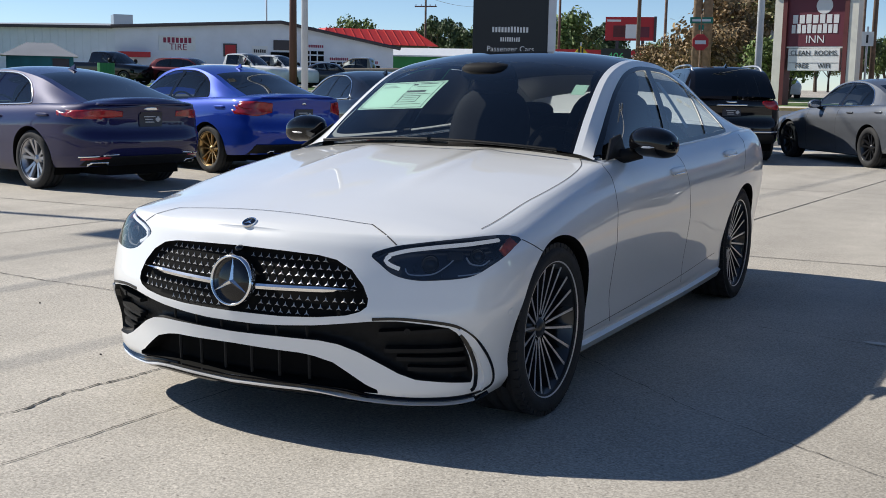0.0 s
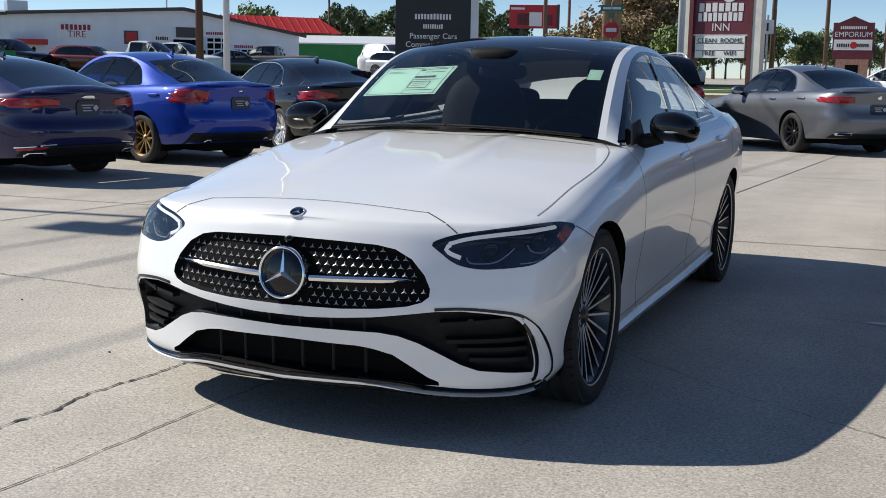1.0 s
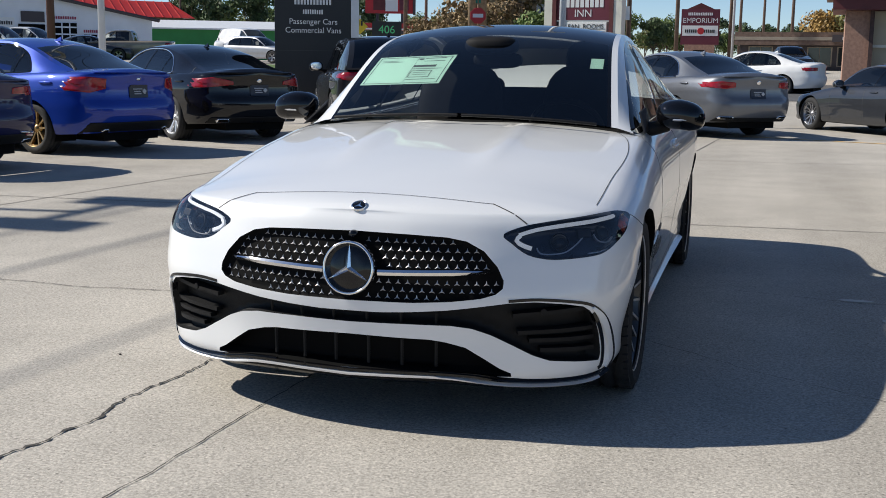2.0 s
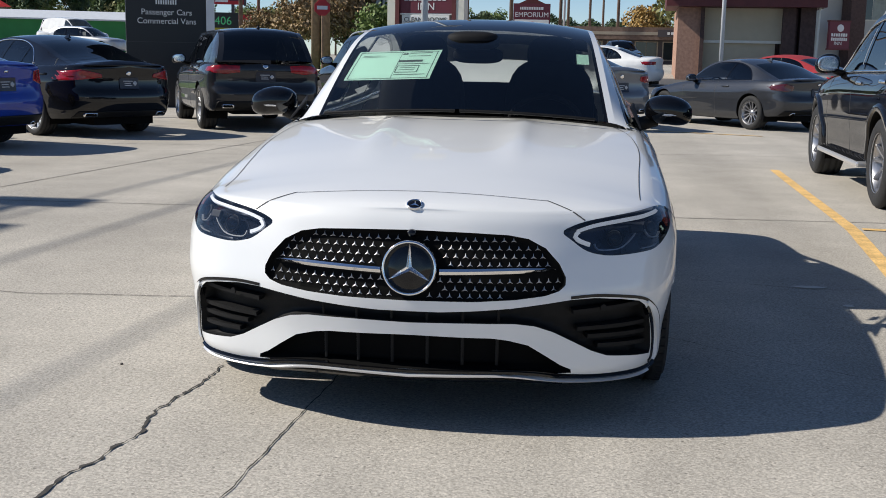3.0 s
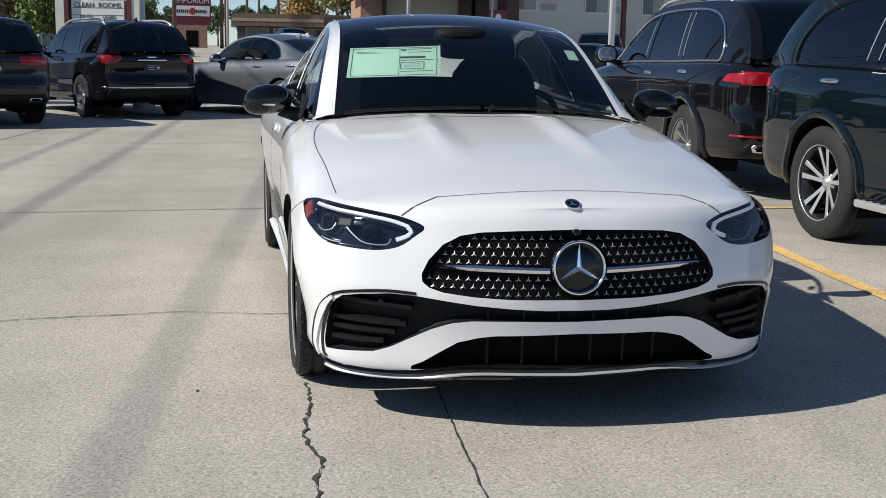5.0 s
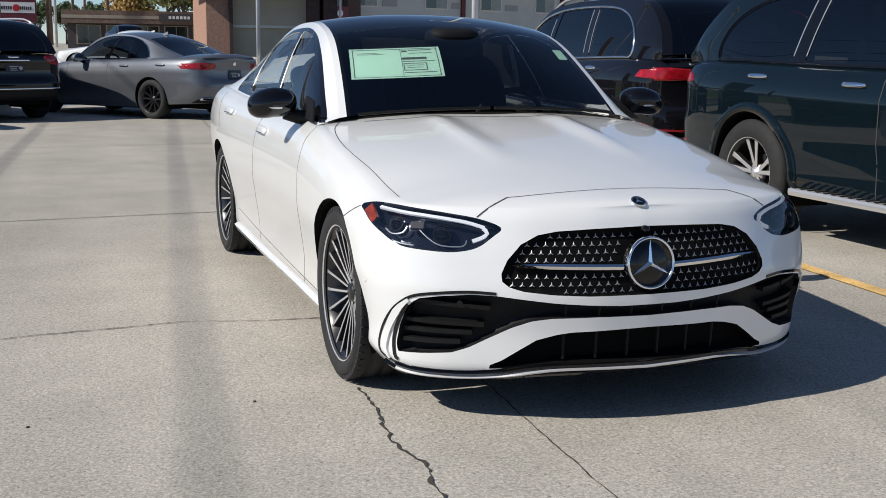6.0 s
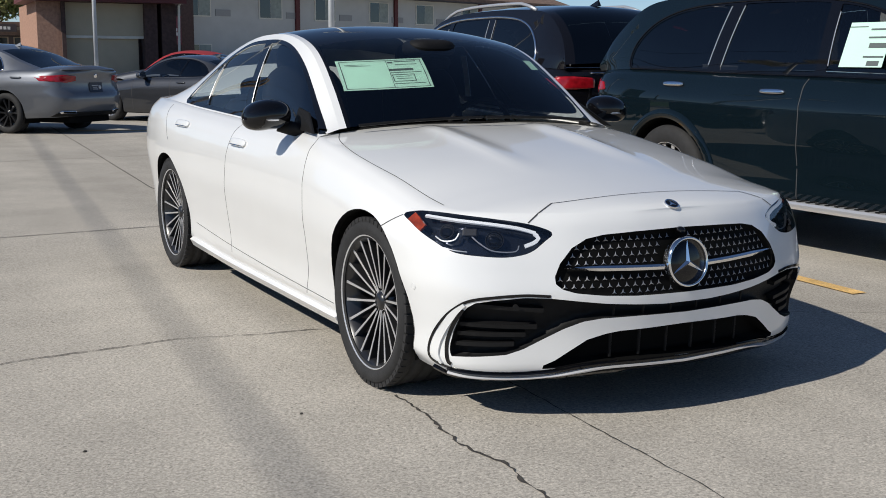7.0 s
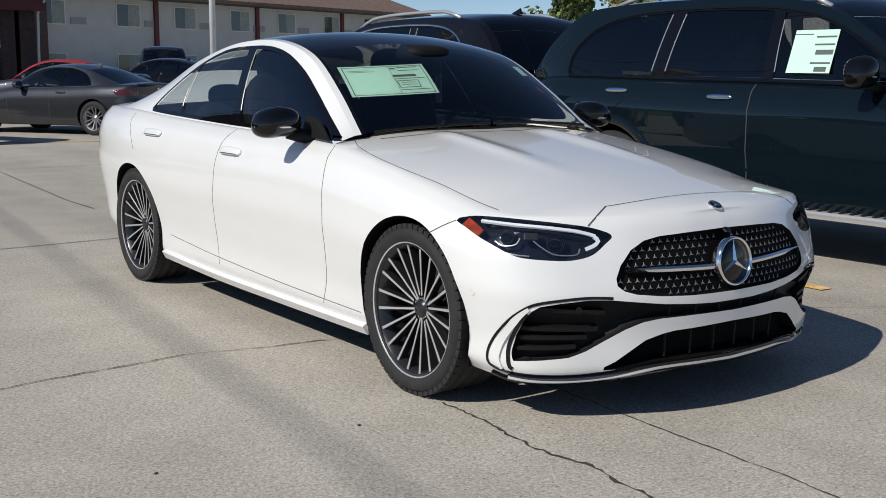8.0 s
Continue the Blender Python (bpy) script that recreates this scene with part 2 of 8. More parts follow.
def both(V, F, N=None):
    """Half mesh and its mirror image."""
    n = len(V)
    W = V * np.array([-1, 1, 1])
    VV = np.concatenate([V, W])
    FF = list(F) + [tuple(i + n for i in f[::-1]) for f in F]
    NN = None if N is None else np.concatenate([N, N * np.array([-1, 1, 1])])
    return VV, FF, NN


def mirrored(V, F, N=None):
    return V * np.array([-1, 1, 1]), [f[::-1] for f in F], None if N is None else N * np.array([-1, 1, 1])


WHEELS = {}


def wheel_meshes(r, rim_r, w, style, alloy):
    """Tyre, barrel, spokes and cap as shared meshes; outer side towards +x."""
    key = (round(r, 3), rim_r, w, style, alloy.name)
    if key in WHEELS:
        return WHEELS[key]
    h = w / 2
    prof = [(rim_r, -h), (rim_r + 0.02, -h * 1.04), ((r + rim_r) / 2, -h * 1.1), (r - 0.015, -h * 0.95), (r, -h * 0.8)]
    for o in (-0.5, 0.0, 0.5):
        prof += [(r, h * o - 0.012), (r - 0.008, h * o - 0.008), (r - 0.008, h * o + 0.004), (r, h * o + 0.008)]
    prof += [(r, h * 0.8), (r - 0.015, h * 0.95), ((r + rim_r) / 2 + 0.01, h * 1.1), (rim_r + 0.02, h * 1.06), (rim_r, h), (rim_r - 0.012, h * 0.92)]
    V, F = lathe(prof, 64)
    out = {}

    def keep(nm, V, F, m, smooth=True):
        me = bpy.data.meshes.new(nm)
        me.from_pydata([tuple(v) for v in V], [], F)
        me.materials.append(m)
        if smooth:
            me.polygons.foreach_set("use_smooth", [True] * len(me.polygons))
        out[nm] = me
    keep("tyre", V, F, RUBBER)
    bm = bmesh.new()
    # shoulder tread blocks
    for k in range(56):
        a = 2 * math.pi * k / 56
        m = Matrix.Rotation(a, 4, "X") @ Matrix.Translation((0, 0, r - 0.012))
        for sx in (-1, 1):
            rr = bmesh.ops.create_cube(bm, size=1, matrix=m @ Matrix.Translation((sx * h * 0.86, 0, 0.004)) @ Matrix.Diagonal((h * 0.26, 2 * math.pi * r / 56 * 0.78, 0.018, 1)))
    me = bpy.data.meshes.new("tread_block")
    bm.to_mesh(me)
    bm.free()
    me.materials.append(RUBBER)
    out["tread_block"] = me
    V, F = lathe([(rim_r, h), (rim_r + 0.004, h * 0.98), (rim_r - 0.002, h * 0.9), (rim_r - 0.022, h * 0.78), (rim_r - 0.03, 0), (rim_r - 0.03, -h * 0.9)], 64)
    keep("rim", V, F, DARKALLOY if style in ("fine", "splitdark", "black") else alloy)
    V, F = lathe([(0.0, -h * 0.1), (rim_r * 0.72, -h * 0.1), (rim_r * 0.72, -h * 0.25)], 40)
    keep("brake_disc", V, F, DISCGREY)
    V, F = lathe([(0.001, h * 0.62), (0.028, h * 0.62), (0.033, h * 0.55), (0.04, h * 0.5), (0.07, h * 0.45), (0.075, h * 0.2)], 32)
    keep("hub_cap", V, F, DARKALLOY if style in ("fine", "black") else alloy)
    bm = bmesh.new()
    disc(bm, 0.0125, 0.004, Matrix.Rotation(math.pi / 2, 4, "Y"), 12)
    me = bpy.data.meshes.new("wheel_bolt")
    bm.to_mesh(me)
    bm.free()
    me.materials.append(DEEP)
    out["wheel_bolt"] = me
    bm = bmesh.new()
    face = bmesh.new()
    n, wid = {"fine": (20, 0.0105), "ten": (10, 0.022), "five": (5, 0.06), "split": (10, 0.034), "black": (10, 0.026), "mesh": (12, 0.018), "splitdark": (10, 0.034)}[style]
    for k in range(n):
        a = 2 * math.pi * (k + 0.5) / n
        if style in ("split", "splitdark"):
            a = 2 * math.pi * (k // 2) / 5 + (0.16 if k % 2 else -0.16)
        if style == "fine":
            a = 2 * math.pi * (k // 2) / 10 + (0.115 if k % 2 else -0.115)
        m = Matrix.Rotation(a, 4, "X")
        lean = -0.06 if k % 2 else 0.06
        r0, r1 = 0.036 if style == "fine" else 0.05, rim_r - 0.006
        for tgt, dx, wd in ((bm, 0.0, wid * 1.35), (face, 0.0015, wid)):
            vs = []
            for (rr, xo, ww, off) in ((r0, h * 0.50, wd * 0.75, 0), (r0 + (r1 - r0) * 0.5, h * 0.66, wd * 0.75, lean * 0.1), (r1 - 0.02, h * 0.80, wd, lean * 0.2), (r1, h * 0.84, wd * 1.25, lean * 0.22)):
                dep = 0.03 if tgt is bm else 0.004
                x1 = xo + dx
                vs.append([tgt.verts.new(m @ Vector(c)) for c in ((x1, off - ww / 2, rr), (x1, off + ww / 2, rr), (x1 - dep, off + ww * 0.6, rr), (x1 - dep, off - ww * 0.6, rr))])
            for q0, q1 in zip(vs, vs[1:]):
                for i in range(4):
                    tgt.faces.new((q0[i], q0[(i + 1) % 4], q1[(i + 1) % 4], q1[i]))
            tgt.faces.new(vs[0][::-1])
            tgt.faces.new(vs[-1])
    for nm, b_, m_ in (("spoke_star", bm, DARKALLOY if style in ("fine", "black", "splitdark") else alloy), ("spoke_facing", face, alloy)):
        me = bpy.data.meshes.new(nm)
        bmesh.ops.recalc_face_normals(b_, faces=b_.faces[:])
        b_.to_mesh(me)
        b_.free()
        me.materials.append(m_)
        out[nm] = me
    V, F = lathe([(rim_r + 0.0045, h * 0.985), (rim_r - 0.001, h * 1.01), (rim_r - 0.006, h * 0.95)], 64)
    keep("rim_edge", V, F, alloy)
    WHEELS[key] = out
    return out


def add_wheel(car, x, y, r, rim_r, w, style, alloy):
    me = wheel_meshes(r, rim_r, w, style, alloy)
    side = 1 if x > 0 else -1
    m = Matrix.Translation((x - side * w / 2, y, r)) @ (Matrix.Rotation(math.pi, 4, "Z") if side < 0 else Matrix.Identity(4))
    hub = new("wheel", me["rim"])
    hub.parent = car
    hub.matrix_local = m
    for k in ("tyre", "tread_block", "brake_disc", "hub_cap", "spoke_star", "spoke_facing", "rim_edge"):
        if style == "fine" or k not in ("tread_block",):
            o = new(k, me[k])
            o.parent = hub
            if k == "tread_block":
                tagged(o, kind="stuff")
    if style == "fine":
        for k in range(5):
            a = 2 * math.pi * (k + 0.25) / 5
            share("wheel_bolt", me["wheel_bolt"], hub, Matrix.Translation((w * 0.25, 0.052 * math.cos(a), 0.052 * math.sin(a))))
    return hub


def ray_on(tree, p, d):
    h = tree.ray_cast(Vector(p), Vector(d))
    return (h[0], h[1]) if h[0] is not None else (None, None)


def strip_on(tree, pts, d, width, lift=0.002):
    """Thin ribbon laid on a surface, thrown along d."""
    hits = [ray_on(tree, p, d) for p in pts]
    hits = [h for h in hits if h[0] is not None]
    V, F = [], []
    for i, (c, n) in enumerate(hits):
        t = (hits[min(i + 1, len(hits) - 1)][0] - hits[max(i - 1, 0)][0]).normalized()
        if n.dot(Vector(d)) > 0:
            n = -n
        w = t.cross(n).normalized() * width / 2
        V += [c + n * lift - w, c + n * lift + w]
    for i in range(len(hits) - 1):
        F.append((2 * i, 2 * i + 1, 2 * i + 3, 2 * i + 2))
    return np.array([tuple(v) for v in V]) if V else np.zeros((0, 3)), F


def solid_patch(tree, outline, d, origin, ua, va, lift, thick, step=0.02):
    """Plate with the given outline (u, v), thrown along d onto a surface; it stands proud by lift."""
    poly = along(np.vstack([outline, outline[:1]]), step)[:-1]
    lo, hi = poly.min(0), poly.max(0)
    nu, nv = max(2, int((hi[0] - lo[0]) / step) + 2), max(2, int((hi[1] - lo[1]) / step) + 2)
    P = np.array([(u, v) for u in np.linspace(lo[0], hi[0], nu) for v in np.linspace(lo[1], hi[1], nv)])
    F = [(i * nv + j, (i + 1) * nv + j, (i + 1) * nv + j + 1, i * nv + j + 1) for i in range(nu - 1) for j in range(nv - 1)]
    ins = inside_poly(poly, P)
    keep = [f for f in F if sum(ins[i] for i in f) >= 2]
    for i in {i for f in keep for i in f}:
        if not ins[i]:
            P[i] = nearest_on(poly, P[i])
    V = np.zeros((len(P), 3))
    ok = np.zeros(len(P), bool)
    for i in {i for f in keep for i in f}:
        o = Vector(origin) + Vector(ua) * P[i][0] + Vector(va) * P[i][1]
        h, n = ray_on(tree, o, d)
        if h is not None:
            V[i] = tuple(h - Vector(d) * lift)
            ok[i] = True
    dv = np.array(tuple(Vector(d)))
    keep = [f for f in keep if all(ok[i] for i in f) and np.ptp(V[list(f)] @ dv) < 0.14]
    # rim
    cnt = {}
    for f in keep:
        for a, b in zip(f, f[1:] + f[:1]):
            cnt[(a, b)] = 1
    edge = [e for e in cnt if (e[1], e[0]) not in cnt]
    n0 = len(V)
    V2 = np.concatenate([V, V + np.array(tuple(Vector(d))) * (thick + lift)])
    FF = list(keep) + [(b, a, a + n0, b + n0) for a, b in edge]
    return V2, FF


def windows_sheet(sp, rail, belt_x, belt_z, rows, cols_extra):
    """Side of the greenhouse as a ruled sheet from belt to rail."""
    R = along(catmull(rail, 16), 0.02 if sp["detail"] else 0.05)
    ys = np.unique(np.round(np.concatenate([R[:, 1], cols_extra]), 4))
    ys = ys[(ys >= R[0, 1]) & (ys <= R[-1, 1])]
    rx, rz = np.interp(ys, R[:, 1], R[:, 0]), np.interp(ys, R[:, 1], R[:, 2])
    V = []
    for y, x1, z1 in zip(ys, rx, rz):
        x0, z0 = float(belt_x(y)), float(belt_z(y))
        z0 = min(z0, z1)
        for f in rows:
            V.append((x0 + (x1 - x0) * f + 0.018 * math.sin(math.pi * f) * min(1, (z1 - z0) / 0.2), y, z0 + (z1 - z0) * f))
    n = len(rows)
    F = [((i * n + j), (i + 1) * n + j, (i + 1) * n + j + 1, i * n + j + 1) for i in range(len(ys) - 1) for j in range(n - 1)]
    return np.array(V), F, ys, n


def clip_half(poly, p, q, keep_left=True):
    """Part of an outline on one side of the line p-q."""
    p, q = np.array(p, float), np.array(q, float)
    d = q - p
    side = ((poly - p) @ np.array([-d[1], d[0]])) * (1 if keep_left else -1)
    out = []
    for i in range(len(poly)):
        j = (i + 1) % len(poly)
        if side[i] >= 0:
            out.append(poly[i])
        if (side[i] >= 0) != (side[j] >= 0):
            t = side[i] / (side[i] - side[j])
            out.append(poly[i] + (poly[j] - poly[i]) * t)
    return np.array(out)


def shrink(poly, d):
    """Outline drawn in by d (anticlockwise or clockwise)."""
    t = np.roll(poly, -1, 0) - np.roll(poly, 1, 0)
    t /= np.maximum(np.linalg.norm(t, axis=1, keepdims=True), 1e-9)
    n = np.stack([-t[:, 1], t[:, 0]], 1)
    a = 0.5 * np.sum(poly[:, 0] * np.roll(poly[:, 1], -1) - np.roll(poly[:, 0], -1) * poly[:, 1])
    return poly + n * d * (1 if a > 0 else -1)


def side_glazing(car, sp, rail, belt_x, belt_z):
    """Side of the cabin: painted frame, black surround, panes set in it, pillar edges and window line."""
    fine, body = sp["detail"], sp["paint"]
    R = along(catmull(rail, 16), 0.018 if fine else 0.06 if sp.get("far") else 0.026)
    ys = R[:, 1]
    fs = np.linspace(0, 1, 34 if fine else 11 if sp.get("far") else 26)

    def place(y, z):
        x1, z1 = np.interp(y, R[:, 1], R[:, 0]), np.interp(y, R[:, 1], R[:, 2])
        z0 = np.minimum(belt_z(y), z1 - 1e-4)
        x0 = belt_x(y)
        f = np.clip((z - z0) / (z1 - z0), 0, 1)
        return np.stack([x0 + (x1 - x0) * f + 0.018 * np.sin(np.pi * f) * np.minimum(1, (z1 - z0) / 0.2), y, z0 + (z1 - z0) * f], 1)
    P = []
    for y, z1 in zip(ys, R[:, 2]):
        z0 = min(float(belt_z(y)), z1 - 1e-4)
        P += [(y, z0 + (z1 - z0) * f) for f in fs]
    P = np.array(P)
    n = len(fs)
    SF = [(i * n + j, (i + 1) * n + j, (i + 1) * n + j + 1, i * n + j + 1) for i in range(len(ys) - 1) for j in range(n - 1)]
    arc = along(catmull(sp["dlo"], 8), 0.03)
    foot = [(y, float(belt_z(y)) + 0.008) for y in np.linspace(arc[-1, 0] - 0.02, arc[0, 0] + 0.02, 24)]
    arc[:, 1] = np.maximum(arc[:, 1], [float(belt_z(y)) + 0.008 for y in arc[:, 0]])
    outline = np.vstack([arc, foot])
    inner = shrink(outline, sp.get("surround", 0.020))
    paint_f, trim_f = cut(P, SF, outline)
    panes = []
    lines = sp["dlo_cuts"]
    for k, m in enumerate(sp["dlo_glass"]):
        q = inner
        if k > 0:
            (yb, yt), gap = lines[k - 1]
            q = clip_half(q, (yb + gap / 2, arc[-1, 1]), (yt + gap / 2, arc[:, 1].max()), False)
        if k < len(lines):
            (yb, yt), gap = lines[k]
            q = clip_half(q, (yb - gap / 2, arc[-1, 1]), (yt - gap / 2, arc[:, 1].max()), True)
        trim_f, pane = cut(P, trim_f, q)
        panes.append((pane, m, q))
    SV = place(P[:, 0], P[:, 1])
    SN = vnormals(SV, SF)
    for sx in (1, -1):
        flip = np.array([sx, 1, 1])
        for nm, F_, m, off in [("roof_rail", paint_f, sp.get("rail_paint", body), 0.0), ("window_surround", trim_f, BLACKGLOSS, 0.0012)] + [("side_window", p, m, -0.004) for p, m, _ in panes]:
            W = (SV + SN * off) * flip
            ob = emit(nm, W, F_ if sx > 0 else [f[::-1] for f in F_], m, car, SN * flip)
            if nm == "side_window":
                ob.visible_shadow = fine is False
        if "window_line" in sp:
            q = along(np.vstack([outline, outline[:1]]), 0.04)
            pts = place(q[:, 0], q[:, 1])
            bm = bmesh.new()
            tube(bm, [((x + 0.004) * sx, y, z) for x, y, z in pts], sp.get("line_r", 0.009), 6)
            part("window_line", bm, sp["window_line"], car, "bright metal line round the side glass", smooth=True)
        # silver tubes: trim on the large suvs, drawn reflection lines on the white saloon
        for (yb, yt), gap in sp.get("bright_edges", ()):
            zs = np.linspace(arc[-1, 1] + 0.02, arc[:, 1].max() - 0.035, 7)
            yy = yb + gap + (yt - yb) * (zs - arc[-1, 1]) / (arc[:, 1].max() - arc[-1, 1])
            keep = [tuple(p) for p, y, z in zip(place(yy, zs), yy, zs) if inside_poly(inner, np.array([[y, z]]))[0]]
            if len(keep) > 1:
                bm = bmesh.new()
                tube(bm, [((x + 0.002) * sx, y, z) for x, y, z in keep], sp.get("edge_r", 0.0022), 5)
                part("pillar_edge", bm, SILVER, car, "bright pillar edge")
    return SV, SF


def plain_glazing(car, sp, rail, belt_x, belt_z):
    """Side glass in upright strips, for pickups and vans."""
    body, fine = sp["paint"], sp["detail"]
    rows = [0, 0.05, 0.1, 0.2, 0.3, 0.4, 0.5, 0.6, 0.7, 0.8, sp.get("glass_top", 0.865), 0.905, 1.0]
    win = sp["windows"]
    wy = [y for w in win for y in w[:2]]
    SV, SF, sy, n = windows_sheet(sp, rail, belt_x, belt_z, rows, wy)
    SN = vnormals(SV, SF)
    rest, panes = [], {k: [] for k in range(len(win))}
    frame_f = []
    for f in SF:
        y = SV[list(f)][:, 1].mean()
        j = f[0] % n
        hit = False
        if 1 <= j < len(rows) - 3:
            for k, w in enumerate(win):
                if w[0] - 1e-4 <= y <= w[1] + 1e-4:
                    panes[k].append(f)
                    hit = True
        if not hit:
            (frame_f if win[0][0] - 0.0 <= y <= win[-1][1] and 1 <= j < len(rows) - 3 else rest).append(f)
    belt_f = [f for f in rest if f[0] % n in (0, len(rows) - 3) and win[0][0] <= SV[f[0]][1] <= win[-1][1]]
    rest = [f for f in rest if f not in set(belt_f)]
    for sx in (1, -1):
        def side(F_):
            return (SV, F_, SN) if sx > 0 else mirrored(SV, F_, SN)
        a, b, c = side(rest)
        emit("roof_rail", a, b, sp.get("rail_paint", body), car, c)
        if frame_f:
            a, b, c = side(frame_f)
            for lo, hi in zip(win, win[1:]):
                fs = [f for f in b if lo[1] - 1e-4 <= a[list(f)][:, 1].mean() <= hi[0] + 1e-4]
                if fs:
                    emit("window_pillar", a, fs, BLACKGLOSS, car, c)
        if belt_f:
            a, b, c = side(belt_f)
            emit("belt_trim", a, b, sp.get("belt_trim", BLACKGLOSS), car, c)
        for k, w in enumerate(win):
            a, b, c = side(panes[k])
            ob = emit("side_window", a, b, w[2], car, c)
            ob.visible_shadow = fine is False
    return SV, SF


def build_car(name, sp, label, group="parked cars"):
    car = new(name)
    tagged(car, label, sp.get("category", "car"), group)
    sh = Shell(sp)
    fine = sp["detail"]
    body = sp["paint"]
    P, F, _ = wall(sh, 0.016 if fine else 0.05, 40 if fine else 17)
    ya, yb = sp["axles"]
    wr = sp["wheel"][0]
    for yc in (ya, yb):
        s0 = sh.s_at_y(yc)
        ar = wr * sp.get("arch", 1.12)
        poly = np.array([(s0 + ar * math.cos(a), wr + ar * math.sin(a)) for a in np.linspace(0, 2 * math.pi, 96, endpoint=False)])
        F, _ = cut(P, F, poly)
    pieces = []
    for nm, poly, depth, m, lab in sp.get("cuts", []):
        F, inn = cut(P, F, poly)
        pieces.append((nm, inn, depth, m, lab))
    V = sh.at(P[:, 0], P[:, 1])
    allF = F + [f for p in pieces for f in p[1]]
    N = vnormals(V, allF)
    N[np.abs(V[:, 0]) < 1e-5, 0] = 0
    N /= np.maximum(np.linalg.norm(N, axis=1, keepdims=True), 1e-9)

    # deck: bonnet, cabin opening, boot lid
    s = np.linspace(0, sh.arc[-1], int(sh.arc[-1] / (0.016 if fine else 0.05)) + 1)
    ring = sh.at(s, v=np.ones(len(s)))
    u = np.linspace(0, 1, 28 if fine else 9)
    D = np.zeros((len(s), len(u), 3))
    for i, (X, Y, Z) in enumerate(ring):
        zc = float(sh.deck(Y))
        x = X * (1 - u)
        f = 1 - (1 - u) ** 2.4
        D[i] = np.stack([x, np.full(len(u), Y), Z + (zc - Z) * f], 1)
        if "dome" in sp:
            D[i, :, 2] += sp["dome"](x, Y) * np.clip(u * 12, 0, 1)
    Dv = D.reshape(-1, 3)
    nu = len(u)
    DF = [(i * nu + j, (i + 1) * nu + j, (i + 1) * nu + j + 1, i * nu + j + 1) for i in range(len(s) - 1) for j in range(nu - 1)]
    c0, c1 = sp["cabin"]
    DF = [f for f in DF if not (c0 < Dv[f[0]][1] < c1 and Dv[f[0]][0] < sp["cabin_x"] and Dv[f[2]][0] < sp["cabin_x"])]
    DN = vnormals(Dv, DF)
    DN[np.abs(Dv[:, 0]) < 1e-5, 0] = 0
    # share the normals along the ring
    nvv = 40 if fine else 17
    if len(P) == len(s) * nvv:
        for i in range(len(s)):
            a, b = i * nvv + nvv - 1, i * nu
            m = N[a] + DN[b]
            m /= max(np.linalg.norm(m), 1e-9)
            N[a] = DN[b] = m

    fullV = np.concatenate([V, Dv])
    fullF = allF + [tuple(i + len(V) for i in f) for f in DF]
    bV, bF, _ = both(fullV, fullF)
    tree = bvh_of(bV, bF)

    if fine:
        yf, y1, y2, y3, y4 = sp["splits"]
        mid = {tuple(f): V[list(f)].mean(0) for f in F}
        groups = collections_of(F, lambda f: "front_bumper" if mid[f][1] < yf else "front_fender" if mid[f][1] < y1 else "front_door" if mid[f][1] < y2 else "rear_door" if mid[f][1] < y3 else "rear_quarter_panel" if mid[f][1] < y4 else "rear_bumper")
        for nm, fs in groups.items():
            if "bumper" in nm:
                emit(nm, *both(V, fs, N)[:2], body, car, both(V, fs, N)[2])
            else:
                emit(nm, V, fs, body, car, N)
                mv, mf, mn = mirrored(V, fs, N)
                emit(nm, mv, mf, body, car, mn)
        hood = [f for f in DF if Dv[f[0]][1] <= c0 + 0.02]
        boot = [f for f in DF if Dv[f[0]][1] > c0 + 0.02]
        for nm, fs in (("bonnet", hood), ("boot_lid", boot)):
            a, b, c = both(Dv, fs, DN)
            emit(nm, a, b, body, car, c)
    else:
        a, b, c = both(np.concatenate([V, Dv]), F + [tuple(i + len(V) for i in f) for f in DF], np.concatenate([N, DN]))
        emit("body", a, b, body, car, c)

    for nm, inn, depth, m, lab in pieces:
        ids = sorted({i for f in inn for i in f})
        W = V.copy()
        for i in ids:
            W[i] = V[i] - N[i] * depth
        edges = rim_edges(inn, allF_without(allF, inn))
        off = len(V)
        VV = np.concatenate([V, W])
        rimF = [(a, b, b + off, a + off) for a, b in edges]
        inF = [tuple(i + off for i in f) for f in inn]
        if nm in sp.get("paired", ()):
            emit(nm, VV, rimF + inF, m, car, label=lab)
            mv, mf, _ = mirrored(VV, rimF + inF)
            emit(nm, mv, mf, m, car, label=lab)
        else:
            a, b, _ = both(VV, rimF + inF)
            emit(nm, a, b, m, car, label=lab)

    # arch liners and underbody
    W2 = sp["plan_w"]
    for yc in (ya, yb):
        ar = wr * sp.get("arch", 1.12)
        for sx in (1, -1):
            bm = bmesh.new()
            ring_o, ring_i, ring_l = [], [], []
            for a in np.linspace(-0.45, math.pi + 0.45, 30):
                y, z = yc + ar * math.cos(a), wr + ar * math.sin(a)
                xo = float(sh.at(sh.s_at_y(yc + ar * math.cos(a)), max(z, 0.2))[0])
                ring_o.append(bm.verts.new((sx * (xo + 0.001), y, z)))
                ring_l.append(bm.verts.new((sx * (xo - 0.02), yc + (ar - 0.006) * math.cos(a), wr + (ar - 0.006) * math.sin(a))))
                ring_i.append(bm.verts.new((sx * (W2 - 0.42), y, z)))
            for q in range(29):
                bm.faces.new((ring_o[q], ring_o[q + 1], ring_l[q + 1], ring_l[q]))
                bm.faces.new((ring_l[q], ring_l[q + 1], ring_i[q + 1], ring_i[q]))
            bm.faces.new(ring_i)
            part("wheel_arch_liner", bm, sp.get("arch_mat", DEEP), car, smooth=False)
    bm = bmesh.new()
